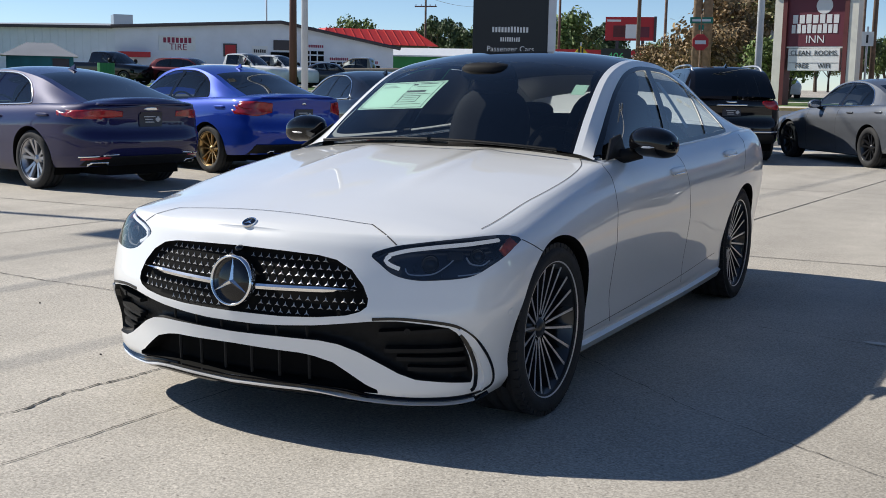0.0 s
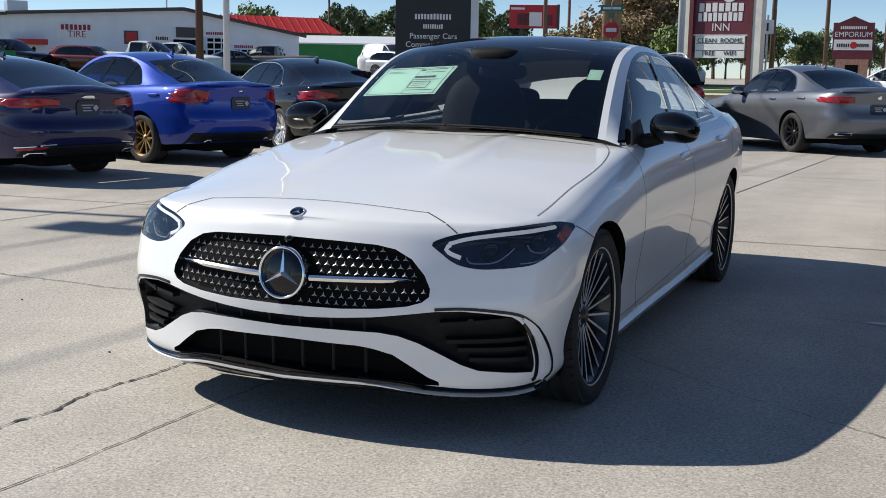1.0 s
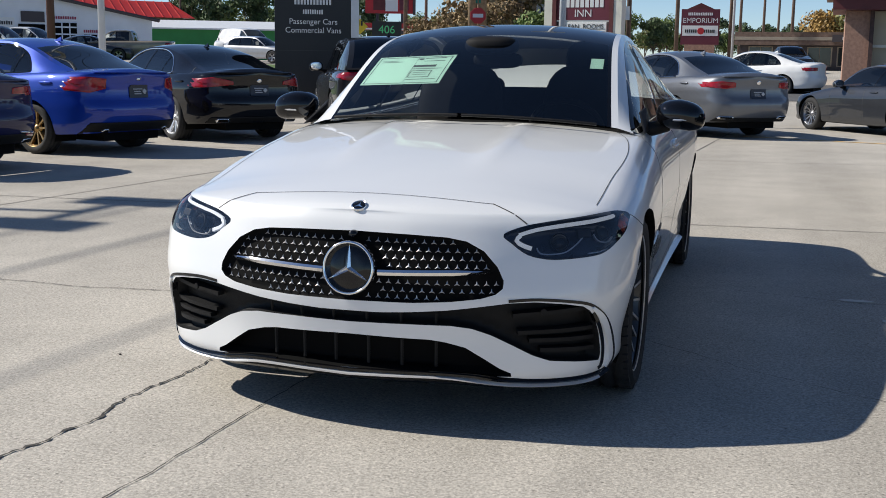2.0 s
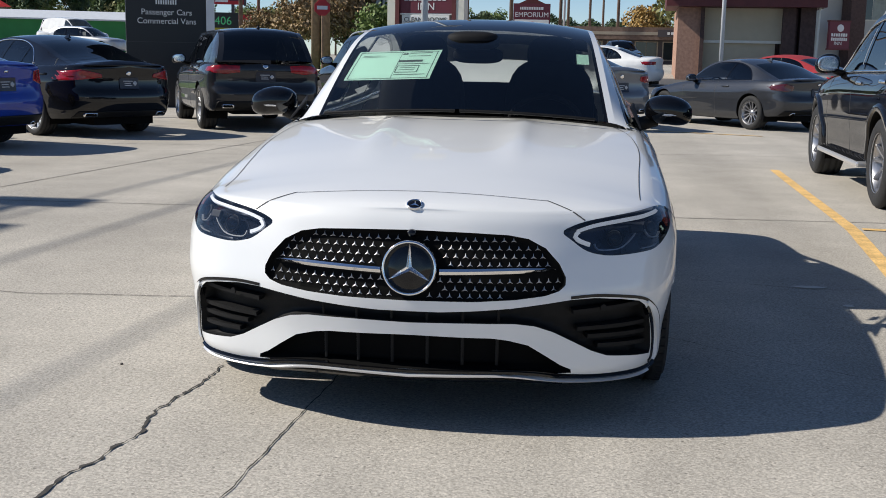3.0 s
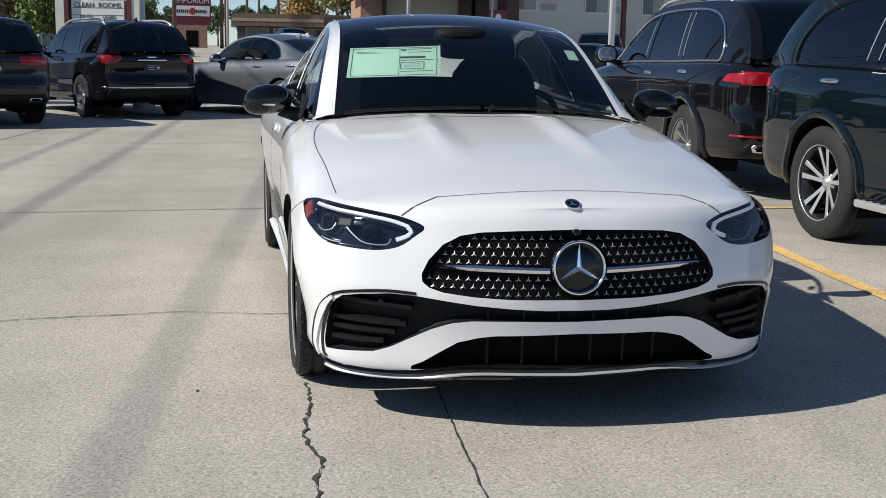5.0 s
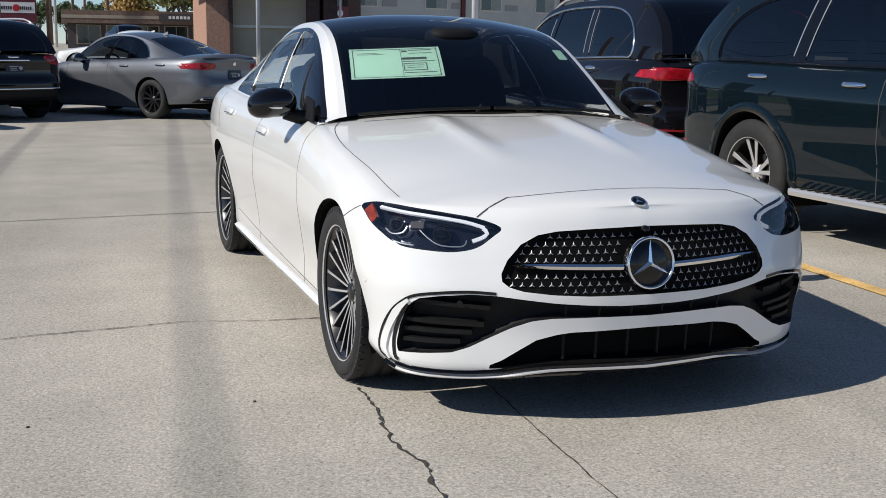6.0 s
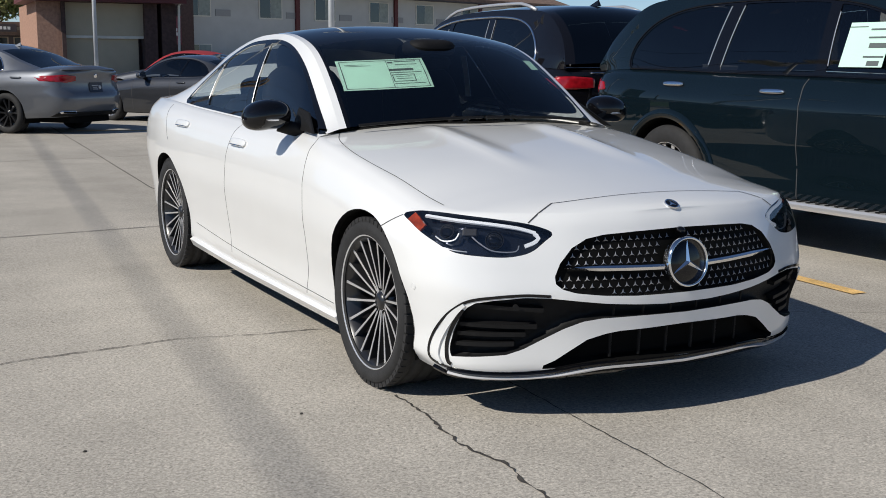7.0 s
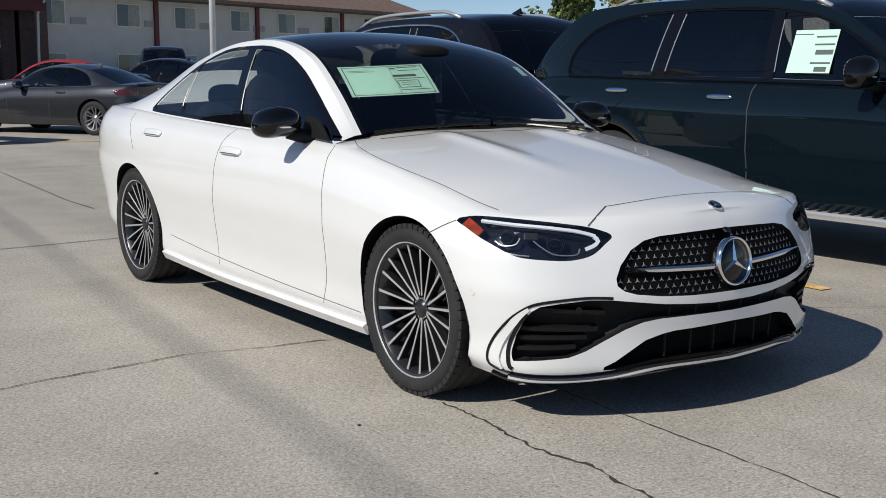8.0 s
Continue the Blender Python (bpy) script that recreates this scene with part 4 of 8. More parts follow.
def blob(bm, m, sx, sy, sz, p=2.6, nu=24, nv=14):
    """Rounded box (superellipsoid)."""
    def pw(v):
        return math.copysign(abs(v) ** (2 / p), v)
    rows = []
    for j in range(nv + 1):
        t = -math.pi / 2 + math.pi * j / nv
        rows.append([bm.verts.new(m @ Vector((sx * pw(math.cos(t)) * pw(math.cos(a)), sy * pw(math.cos(t)) * pw(math.sin(a)), sz * pw(math.sin(t))))) for a in [2 * math.pi * k / nu for k in range(nu)]])
    for a, b in zip(rows, rows[1:]):
        for k in range(nu):
            bm.faces.new((a[k], a[(k + 1) % nu], b[(k + 1) % nu], b[k]))
    bmesh.ops.remove_doubles(bm, verts=bm.verts[:], dist=1e-5)


def mirrors(car, x, y, z, w, d, h, m, stripe, belt):
    for sx in (1, -1):
        bm = bmesh.new()
        blob(bm, Matrix.Translation((sx * x, y, z)), w, d, h, 2.5)
        for v in bm.verts:
            k = (v.co.x * sx - x) / w
            v.co.z -= 0.25 * h * max(0, k) + 0.0
            if v.co.y > y + d * 0.45:
                v.co.y = y + d * 0.45
        mirror = part("door_mirror", bm, m, car, smooth=True)
        bm = bmesh.new()
        blob(bm, Matrix.Translation((sx * x, y + d * 0.45, z - 0.002)), w * 0.86, 0.004, h * 0.8, 2.6)
        part("mirror_glass", bm, CHROME, mirror, smooth=True)
        bm = bmesh.new()
        rows = []
        for k in range(9):
            t = k / 8
            p = Vector((sx * (x + w * 0.95 * math.cos(math.pi * (0.02 + 0.62 * t))), y - d * 1.01 * math.sin(math.pi * (0.02 + 0.62 * t)) * 0.93, z - h * 0.30))
            rows.append(p)
        tube(bm, rows, 0.006, 6)
        part("indicator_strip", bm, stripe, mirror)
        bm = bmesh.new()
        tube(bm, [(sx * (x - w * 0.5), y, z - h * 0.7), (sx * (x - w * 1.05), y - 0.02, z - h * 0.95), (sx * (belt - 0.03), y - 0.05, z - h * 1.05)], 0.030, 10, 0.035)
        part("mirror_arm", bm, BLACKMATT, mirror, smooth=True)


def seats(car, y0, y1, z0, w):
    """Dark cabin: dashboard, steering wheel, front seats with head restraints, rear bench."""
    bm = bmesh.new()
    box(bm, -w, w, y0, y1, z0 - 0.42, z0 - 0.40)
    part("cabin_floor", bm, INTERIOR, car)
    bm = bmesh.new()
    box(bm, -w, w, y0 + 0.02, y0 + 0.42, z0 - 0.30, z0 - 0.015, 0.03)
    part("dashboard", bm, INTERIOR, car)
    for sx in (1, -1):
        seat = new("front_seat")
        seat.parent = car
        ys = y0 + 1.02
        bm = bmesh.new()
        blob(bm, Matrix.Translation((sx * 0.36, ys + 0.12, z0 - 0.05)) @ Matrix.Rotation(radians(-14), 4, "X"), 0.25, 0.07, 0.36, 3.2)
        part("backrest", bm, INTERIOR, seat, smooth=True)
        bm = bmesh.new()
        blob(bm, Matrix.Translation((sx * 0.36, ys + 0.22, z0 + 0.32)) @ Matrix.Rotation(radians(-8), 4, "X"), 0.135, 0.05, 0.11, 2.8)
        part("head_restraint", bm, INTERIOR, seat, smooth=True)
    bench = new("rear_seat")
    bench.parent = car
    bm = bmesh.new()
    blob(bm, Matrix.Translation((0, y0 + 1.78, z0 - 0.14)) @ Matrix.Rotation(radians(-16), 4, "X"), w * 0.92, 0.09, 0.30, 4)
    part("backrest", bm, INTERIOR, bench, smooth=True)
    for x in (-0.38, 0.38):
        bm = bmesh.new()
        blob(bm, Matrix.Translation((x, y0 + 1.86, z0 + 0.15)), 0.12, 0.05, 0.07, 2.8)
        part("head_restraint", bm, INTERIOR, bench, smooth=True)
    bm = bmesh.new()
    m = Matrix.Translation((0.36, y0 + 0.52, z0 - 0.03)) @ Matrix.Rotation(radians(-65), 4, "X")
    tube(bm, [m @ Vector((0.18 * math.cos(a), 0.17 * math.sin(a), 0)) for a in np.linspace(0, 2 * math.pi, 33)], 0.016, 8, caps=False)
    disc(bm, 0.06, 0.03, m)
    tube(bm, [m @ Vector((-0.17, 0, 0)), m @ Vector((0.17, 0, 0))], 0.014, 6)
    part("steering_wheel", bm, INTERIOR, car)


# ---------- the white saloon ----------
WHITEB_ = mat("white_paper", (0.74, 0.75, 0.74), 0.8)
main_car, sh, tree, topt, sidet = build_car("white_saloon", MAIN, "glossy white four-door saloon with black roof, parked on concrete", "")
seats(main_car, 1.62, 3.9, 0.93, 0.70)

# grille: pins, bars, round badge
bm = bmesh.new()
tristar(bm, 0.0118, 0.0030, 0.0016, Matrix.Identity(4))
PIN = bpy.data.meshes.new("grille_pin")
bm.to_mesh(PIN)
bm.free()
PIN.materials.append(PINGREY)
for j in range(8):
    z = 0.4665 + j * 0.0262
    for i in range(-17, 18):
        s = (i + 0.5 * (j % 2)) * 0.0335
        if not inside_poly(GRILLE_O, np.array([[abs(s), z]]))[0] or np.linalg.norm(nearest_on(GRILLE_O, np.array((abs(s), z))) - (abs(s), z)) < 0.009:
            continue
        if math.hypot(s, z - 0.556) < 0.105 or (0.08 < abs(s) < 0.50 and abs(z - (0.541 + 0.03 * abs(s))) < 0.014):
            continue
        p, n = on_wall(sh, s, z, -0.018)
        share("grille_pin", PIN, main_car, facing(p, n))
for sg in (1, -1):
    bm = bmesh.new()
    pts = [on_wall(sh, sg * s, 0.541 + 0.03 * s, 0.0) for s in np.linspace(0.098, 0.492, 22)]
    rows = []
    for i, (p, n) in enumerate(pts):
        h = 0.0095 * (1 - 0.75 * max(0, (i - 14) / 7))
        rows.append([bm.verts.new(p + v) for v in (Vector((0, 0, -h)) - n * 0.012, Vector((0, 0, -h)) + n * 0.001, n * 0.007, Vector((0, 0, h)) + n * 0.001, Vector((0, 0, h)) - n * 0.012)])
    for a, b in zip(rows, rows[1:]):
        for k in range(4):
            bm.faces.new((a[k], b[k], b[k + 1], a[k + 1]))
    bm.faces.new(rows[0])
    bm.faces.new(rows[-1])
    bmesh.ops.recalc_face_normals(bm, faces=bm.faces[:])
    part("grille_bar", bm, CHROME, main_car, "polished chrome bar")
p, n = on_wall(sh, 0.0, 0.556, -0.012)
fr = facing(p, Vector((0, -1, 0.12)))
bm = bmesh.new()
disc(bm, 0.083, 0.020, fr, 48, 0.006)
badge = part("grille_badge", bm, BLACKGLOSS, main_car, "round gloss black badge", smooth=True)
bm = bmesh.new()
ringmesh(bm, 0.0925, 0.014, 0.034, fr, 56)
part("badge_ring", bm, CHROME, badge, "chrome ring", smooth=True)
bm = bmesh.new()
tristar(bm, 0.080, 0.013, 0.014, fr @ Matrix.Translation((0, 0, 0.022)))
part("badge_blade", bm, CHROME, badge, "chrome blades meeting in the middle")
bm = bmesh.new()
p, n = on_wall(sh, 0.0, 0.664, 0.0)
blob(bm, Matrix.Translation(p), 0.017, 0.02, 0.013, 2)
part("front_camera", bm, BLACKGLOSS, main_car, smooth=True)
h, n = ray_on(tree, (0.0, 0.115, 2), (0, 0, -1))
fr = facing(h, n, (0, 0.3, 1))
bm = bmesh.new()
disc(bm, 0.0255, 0.004, fr, 28)
nb = part("bonnet_badge", bm, BLACKGLOSS, main_car, "small round black and silver badge", smooth=True)
bm = bmesh.new()
ringmesh(bm, 0.0275, 0.006, 0.0065, fr, 32)
tristar(bm, 0.020, 0.006, 0.005, fr @ Matrix.Translation((0, 0, 0.003)))
part("badge_ring", bm, CHROME, nb, "chrome ring")

# lower intake ribs, side louvres
for s in (-0.30, -0.18, -0.06, 0.06, 0.18, 0.30):
    p0, n0 = on_wall(sh, s, 0.226, -0.03)
    p1, n1 = on_wall(sh, s, 0.325, -0.03)
    bm = bmesh.new()
    tube(bm, [p0, p1], 0.006, 6)
    part("intake_rib", bm, BLACKMATT, main_car)
    p0, n0 = on_wall(sh, s, 0.377, -0.02)
    p1, n1 = on_wall(sh, s, 0.416, -0.02)
    bm = bmesh.new()
    tube(bm, [p0, p1], 0.005, 6)
    part("intake_rib", bm, BLACKMATT, main_car)
for za, zb, s0, s1 in ((0.405, 0.425, 0.56, 0.83), (0.345, 0.352, 0.58, 0.868), (0.318, 0.318, 0.62, 0.88), (0.285, 0.280, 0.66, 0.89)):
    ribbon("intake_louvre", sh, [(s0, za), ((s0 + s1) / 2, (za + zb) / 2), (s1, zb)], 0.016, -0.018, 0.03, BLACKMATT, main_car)
for sg in (1, -1):
    p, n = on_wall(sh, sg * 0.66, 0.424, -0.006)
    bm = bmesh.new()
    disc(bm, 0.011, 0.006, facing(p, n), 16)
    part("parking_sensor", bm, BLACKMATT, main_car)
    p, n = on_wall(sh, sg * 1.062, 0.469, 0.0)
    bm = bmesh.new()
    ringmesh(bm, 0.013, 0.003, 0.0015, facing(p, n), 20)
    disc(bm, 0.010, 0.001, facing(p, n), 16)
    part("parking_sensor", bm, WHITE, main_car)

# splitter: black lip with chrome edge; black rims round the side blades
LIP = [(0.0, 0.200), (0.28, 0.203), (0.42, 0.196), (0.54, 0.180), (0.64, 0.172), (0.80, 0.172), (0.92, 0.180)]
ribbon("chrome_lip", sh, LIP, 0.006, 0.018, 0.022, LIPMETAL, main_car, "thin chrome splitter edge", span=True)
# black ribbon draws the shaded gap above the lip; no recess is modelled
ribbon("lip_shadow_gap", sh, [(s, z + 0.009) for s, z in LIP], 0.009, 0.010, 0.014, BLACKGLOSS, main_car, "thin black line over the splitter", span=True)
ribbon("splitter", sh, [(s, z - 0.013) for s, z in LIP] + [(1.0, 0.185)], 0.016, 0.013, 0.03, BLACKGLOSS, main_car, "gloss black splitter", span=True)
ribbon("lip_line", sh, [(s, z + 0.012) for s, z in LIP[1:]] + [(1.0, 0.21), (1.012, 0.25), (0.985, 0.305), (0.925, 0.372), (0.878, 0.412), (0.82, 0.444), (0.73, 0.459), (0.63, 0.466), (0.54, 0.462)], 0.011, 0.0025, 0.01, BLACKGLOSS, main_car, "gloss black outline of the side blade")
ribbon("side_blade", sh, [(0.838, 0.430), (0.878, 0.396), (0.925, 0.338), (0.957, 0.285), (0.965, 0.24), (0.945, 0.205)], 0.030, 0.008, 0.02, WHITE, main_car, "white curved blade", taper=0.4)
ribbon("blade_shadow_gap", sh, [(0.845, 0.412), (0.886, 0.350), (0.915, 0.285), (0.915, 0.222), (0.90, 0.206)], 0.016, 0.003, 0.02, BLACKGLOSS, main_car)

# headlamps
lamp_obs = [o for o in main_car.children if o.name.startswith("headlamp")]
P, F, _ = wall(sh, 0.016, 40)
F, inn = cut(P, F, LAMP_O)
Vw = sh.at(P[:, 0], P[:, 1])
Nw = vnormals(Vw, F + inn)
lens_v = Vw + Nw * 0.001
for sg, ho in zip((1, -1), lamp_obs):
    lv, lf = (lens_v, inn) if sg > 0 else mirrored(lens_v, inn)[:2]
    o = emit("lens_cover", lv, lf, LENS, ho, label="clear lens cover")
    o.visible_shadow = False

    def lamp_bar(name, pts, w, lift, m, lab):
        for ob in ribbon(name, sh, [(a, b) for a, b in pts], w, lift, 0.008, m, ho, lab, mirror=False) if sg > 0 else ribbon(name, sh, [(-a, b) for a, b in pts], w, lift, 0.008, m, ho, lab, mirror=False):
            pass
    lamp_bar("light_guide", [(1.09, 0.724), (0.95, 0.720), (0.80, 0.712), (0.66, 0.695), (0.585, 0.676)], 0.012, -0.010, DRL, "white daytime light guide")
    lamp_bar("light_guide", [(0.590, 0.674), (0.575, 0.660), (0.590, 0.645), (0.625, 0.632)], 0.014, -0.010, DRL, "white daytime light guide")
    lamp_bar("side_reflector", [(1.150, 0.712), (1.10, 0.695), (1.055, 0.674)], 0.042, -0.006, AMBER, "amber side reflector")
    lamp_bar("lamp_trim", [(0.99, 0.660), (0.95, 0.645), (0.90, 0.652), (0.885, 0.675)], 0.004, -0.02, SILVER, "silver inner trim")
    lamp_bar("lamp_trim", [(0.83, 0.668), (0.79, 0.640), (0.74, 0.617), (0.66, 0.615), (0.645, 0.635)], 0.004, -0.016, SILVER, "silver inner trim")
    lamp_bar("lamp_trim", [(0.97, 0.628), (0.90, 0.616), (0.84, 0.612)], 0.004, -0.016, SILVER, "silver inner trim")
    for s, z, r in ((0.945, 0.682, 0.026), (0.735, 0.655, 0.030)):
        p, n = on_wall(sh, sg * s, z, -0.034)
        bm = bmesh.new()
        disc(bm, r, 0.010, facing(p, n), 28, 0.012)
        part("projector_lens", bm, BLACKGLOSS, ho, "dark projector lens", smooth=True)
        bm = bmesh.new()
        ringmesh(bm, r + 0.002, 0.0025, 0.011, facing(p, n), 32)
        part("projector_ring", bm, DISCGREY, ho, smooth=True)
    p, n = on_wall(sh, sg * 0.835, 0.678, -0.030)
    bm = bmesh.new()
    box(bm, -0.026, 0.026, -0.014, 0.014, 0.0, 0.018, 0.004)
    bmesh.ops.transform(bm, matrix=facing(p, n), verts=bm.verts[:])
    part("led_module", bm, DISCGREY, ho, "silver light module")

# shut lines
def seam_top(name, pts, w=0.003):
    for sg in (1, -1):
        Q = along(catmull(pts, 8), 0.03)
        V_, F_ = strip_on(tree, [(sg * x, y, 2.0) for x, y in Q], (0, 0, -1), w, 0.0015)
        if F_:
            emit(name, V_, F_, SEAM, main_car)


seam_top("bonnet_seam", [(0.0, 0.232), (0.24, 0.228), (0.38, 0.234), (0.438, 0.243)])
lo = Vector([float(q) for q in sh.at(0.612, 0.706)])
hi = tree.ray_cast(Vector((0.434, 0.2425, 2.0)), Vector((0, 0, -1)))[0]
aim = Vector((0, 0.7, -0.7)).normalized()
for sg in (1, -1):
    V_, F_ = strip_on(tree, [tuple(Vector((sg * q.x, q.y, q.z)) - aim * 0.2) for q in (hi.lerp(lo, k / 7) for k in range(8))], tuple(aim), 0.005, 0.0015)
    if F_:
        emit("bonnet_seam", V_, F_, SEAM, main_car)
seam_top("bonnet_seam", [(0.755, 0.45), (0.757, 0.60), (0.764, 0.80), (0.776, 1.03), (0.772, 1.22), (0.742, 1.42), (0.68, 1.56)])
ribbon("door_seam", sh, [(2.165, 0.93), (2.11, 0.82), (2.095, 0.60), (2.12, 0.38), (2.17, 0.235)], 0.0035, 0.0006, 0.004, SEAM, main_car)
ribbon("door_seam", sh, [(3.12, 0.95), (3.17, 0.84), (3.205, 0.66), (3.235, 0.48), (3.245, 0.25)], 0.0035, 0.0006, 0.004, SEAM, main_car)
ribbon("door_seam", sh, [(4.42, 0.98), (4.36, 0.90), (4.26, 0.78)], 0.003, 0.0006, 0.004, SEAM, main_car)
ribbon("sill_seam", sh, [(1.85, 0.250), (2.6, 0.262), (3.3, 0.290), (3.85, 0.33)], 0.003, 0.0006, 0.004, SEAM, main_car)
ribbon("bumper_seam", sh, [(1.19, 0.708), (1.24, 0.685), (1.30, 0.655)], 0.004, 0.0008, 0.004, SEAM, main_car)
ribbon("sill_skirt", sh, [(1.84, 0.185), (2.6, 0.180), (3.3, 0.185), (3.95, 0.215)], 0.05, 0.022, 0.06, WHITE, main_car, "white flared sill")

# flush handles
for s, z in ((3.03, 0.843), (4.015, 0.886)):
    for sg in (1, -1):
        p, n = on_wall(sh, sg * s, z, 0.004)
        t = Vector((0, 1, 0.04))
        bm = bmesh.new()
        blob(bm, Matrix.Identity(4), 0.115, 0.021, 0.012, 3)
        bmesh.ops.transform(bm, matrix=facing(p, n), verts=bm.verts[:])
        hd = part("door_handle", bm, WHITE, main_car, smooth=True)
        bm = bmesh.new()
        blob(bm, Matrix.Translation((0, -0.016, 0.006)), 0.10, 0.004, 0.008, 3)
        bmesh.ops.transform(bm, matrix=facing(p, n), verts=bm.verts[:])
        part("handle_strip", bm, CHROME, hd, "chrome strip", smooth=True)

mirrors(main_car, 0.938, 1.795, 1.012, 0.110, 0.090, 0.068, BLACKGLOSS, SILVER, 0.80)
for sg in (1, -1):
    bm = bmesh.new()
    vs = [bm.verts.new((sg * x, y, z)) for x, y, z in ((0.799, 1.56, 0.935), (0.797, 1.82, 0.948), (0.772, 1.80, 1.04), (0.757, 1.72, 1.02))]
    bm.faces.new(vs)
    r = bmesh.ops.extrude_face_region(bm, geom=bm.faces[:])
    bmesh.ops.translate(bm, vec=(sg * 0.008, 0, 0), verts=[v for v in r["geom"] if isinstance(v, bmesh.types.BMVert)])
    bmesh.ops.recalc_face_normals(bm, faces=bm.faces[:])
    part("mirror_triangle", bm, BLACKMATT, main_car)

# scuttle and wipers
bm = bmesh.new()
rows = []
for x in np.linspace(-0.70, 0.70, 29):
    k = 1 - (x / 0.70) ** 2
    rows.append([bm.verts.new((x, 1.53 - 0.05 * k, 0.925 + 0.038 * k)), bm.verts.new((x, 1.63 - 0.06 * k, 0.945 + 0.030 * k))])
for a, b in zip(rows, rows[1:]):
    bm.faces.new((a[0], b[0], b[1], a[1]))
part("scuttle_panel", bm, BLACKMATT, main_car)
for x0, x1 in ((-0.62, -0.02), (0.0, 0.60)):
    bm = bmesh.new()
    tube(bm, [(x, 1.50 - 0.055 * (1 - (x / 0.70) ** 2), 0.965 + 0.035 * (1 - (x / 0.7) ** 2)) for x in np.linspace(x0, x1, 12)], 0.007, 6)
    part("wiper", bm, BLACKMATT, main_car)

# papers behind the windscreen
def on_glass(x, z, inner=0.004):
    h, n = ray_on(topt, (x, -1, z), (0, 1, 0))
    return h + Vector((0, inner, 0))


def screen_paper(name, corners, m, inner, label="", nu=10, nv=5):
    bl, br, tr, tl = [Vector((a, 0, b)) for a, b in corners]
    V_, F_ = [], []
    for i in range(nu + 1):
        for j in range(nv + 1):
            u_, v_ = i / nu, j / nv
            q = (bl * (1 - u_) + br * u_) * (1 - v_) + (tl * (1 - u_) + tr * u_) * v_
            V_.append(tuple(on_glass(q.x, q.z, inner)))
    F_ = [(i * (nv + 1) + j, (i + 1) * (nv + 1) + j, (i + 1) * (nv + 1) + j + 1, i * (nv + 1) + j + 1) for i in range(nu) for j in range(nv)]
    V_ = np.array(V_)
    n_ = len(V_)
    VV = np.concatenate([V_, V_ + np.array((0, 0.0012, 0))])
    return emit(name, VV, F_ + [tuple(i + n_ for i in f[::-1]) for f in F_], m, None, label="")


STK = [(-0.585, 1.115), (-0.165, 1.135), (-0.130, 1.268), (-0.545, 1.248)]
st = screen_paper("price_sheet", STK, PAPER, 0.006)
tagged(st, "pale green printed price sheet inside the windscreen", "paper sheet")


def stk(u, v):
    bl, br, tr, tl = [np.array(c) for c in STK]
    return tuple((bl * (1 - u) + br * u) * (1 - v) + (tl * (1 - u) + tr * u) * v)


def stk_bar(u0, u1, v0, v1, name="printed_bar"):
    o = screen_paper(name, [stk(u0, v0), stk(u1, v0), stk(u1, v1), stk(u0, v1)], INK, 0.0045, nu=4, nv=2)
    o.parent = st


for u0, u1, v0, v1 in ((0.55, 0.83, 0.60, 0.67), (0.55, 0.92, 0.53, 0.545), (0.56, 0.82, 0.24, 0.255), (0.56, 0.82, 0.46, 0.475), (0.56, 0.568, 0.24, 0.47), (0.812, 0.82, 0.24, 0.47),
                       (0.56, 0.62, 0.86, 0.91), (0.64, 0.90, 0.90, 0.92), (0.64, 0.90, 0.80, 0.815), (0.60, 0.78, 0.40, 0.41), (0.60, 0.78, 0.33, 0.34), (0.03, 0.04, 0.05, 0.95), (0.03, 0.97, 0.95, 0.965), (0.03, 0.97, 0.04, 0.055), (0.955, 0.965, 0.05, 0.95),
                       (0.08, 0.30, 0.84, 0.85), (0.08, 0.36, 0.80, 0.81), (0.56, 0.92, 0.16, 0.175), (0.545, 0.55, 0.05, 0.95)):
    stk_bar(u0, u1, v0, v1)
st2 = screen_paper("window_sticker", [(0.508, 1.212), (0.566, 1.210), (0.560, 1.256), (0.503, 1.258)], PAPER, 0.006)
tagged(st2, "small pale square sticker inside the windscreen", "sticker")
st3 = screen_paper("window_sticker", [(0.595, 1.195), (0.612, 1.194), (0.610, 1.206), (0.593, 1.207)], PAPER, 0.006)
tagged(st3, "tiny white sticker inside the windscreen", "sticker")
# mirror and sensor housing at the top of the screen
bm = bmesh.new()
blob(bm, Matrix.Translation((0.0, 2.02, 1.315)), 0.13, 0.10, 0.045, 3)
blob(bm, Matrix.Translation((0.02, 2.06, 1.245)), 0.125, 0.03, 0.04, 3)
part("interior_mirror", bm, INTERIOR, main_car, smooth=True)
for x in (-0.075, 0.075):
    bm = bmesh.new()
    h = on_glass(x, 1.345, 0.004)
    blob(bm, Matrix.Translation(h), 0.03, 0.006, 0.008, 2.4)
    part("sensor_window", bm, ALLOY, main_car, smooth=True)
# paper strip in the rear side window
strip = []
for q in np.linspace(0, 1, 8):
    for dy in (-0.028, 0.028):
        h, n = ray_on(sidet, (2.0, 2.78 + 0.16 * q + dy, 1.28 - 0.24 * q), (-1, 0, 0))
        strip.append(tuple(h - Vector((0.006, 0, 0))))
nq = len(strip)
strip = np.array(strip + [(x - 0.002, y, z) for x, y, z in strip])
ws = emit("paper_strip", strip, [(2 * i, 2 * i + 1, 2 * i + 3, 2 * i + 2) for i in range(7)] + [(nq + 2 * i + 2, nq + 2 * i + 3, nq + 2 * i + 1, nq + 2 * i) for i in range(7)], WHITEB_, smooth=False)
tagged(ws, "narrow white paper strip inside the rear side window", "paper sheet")
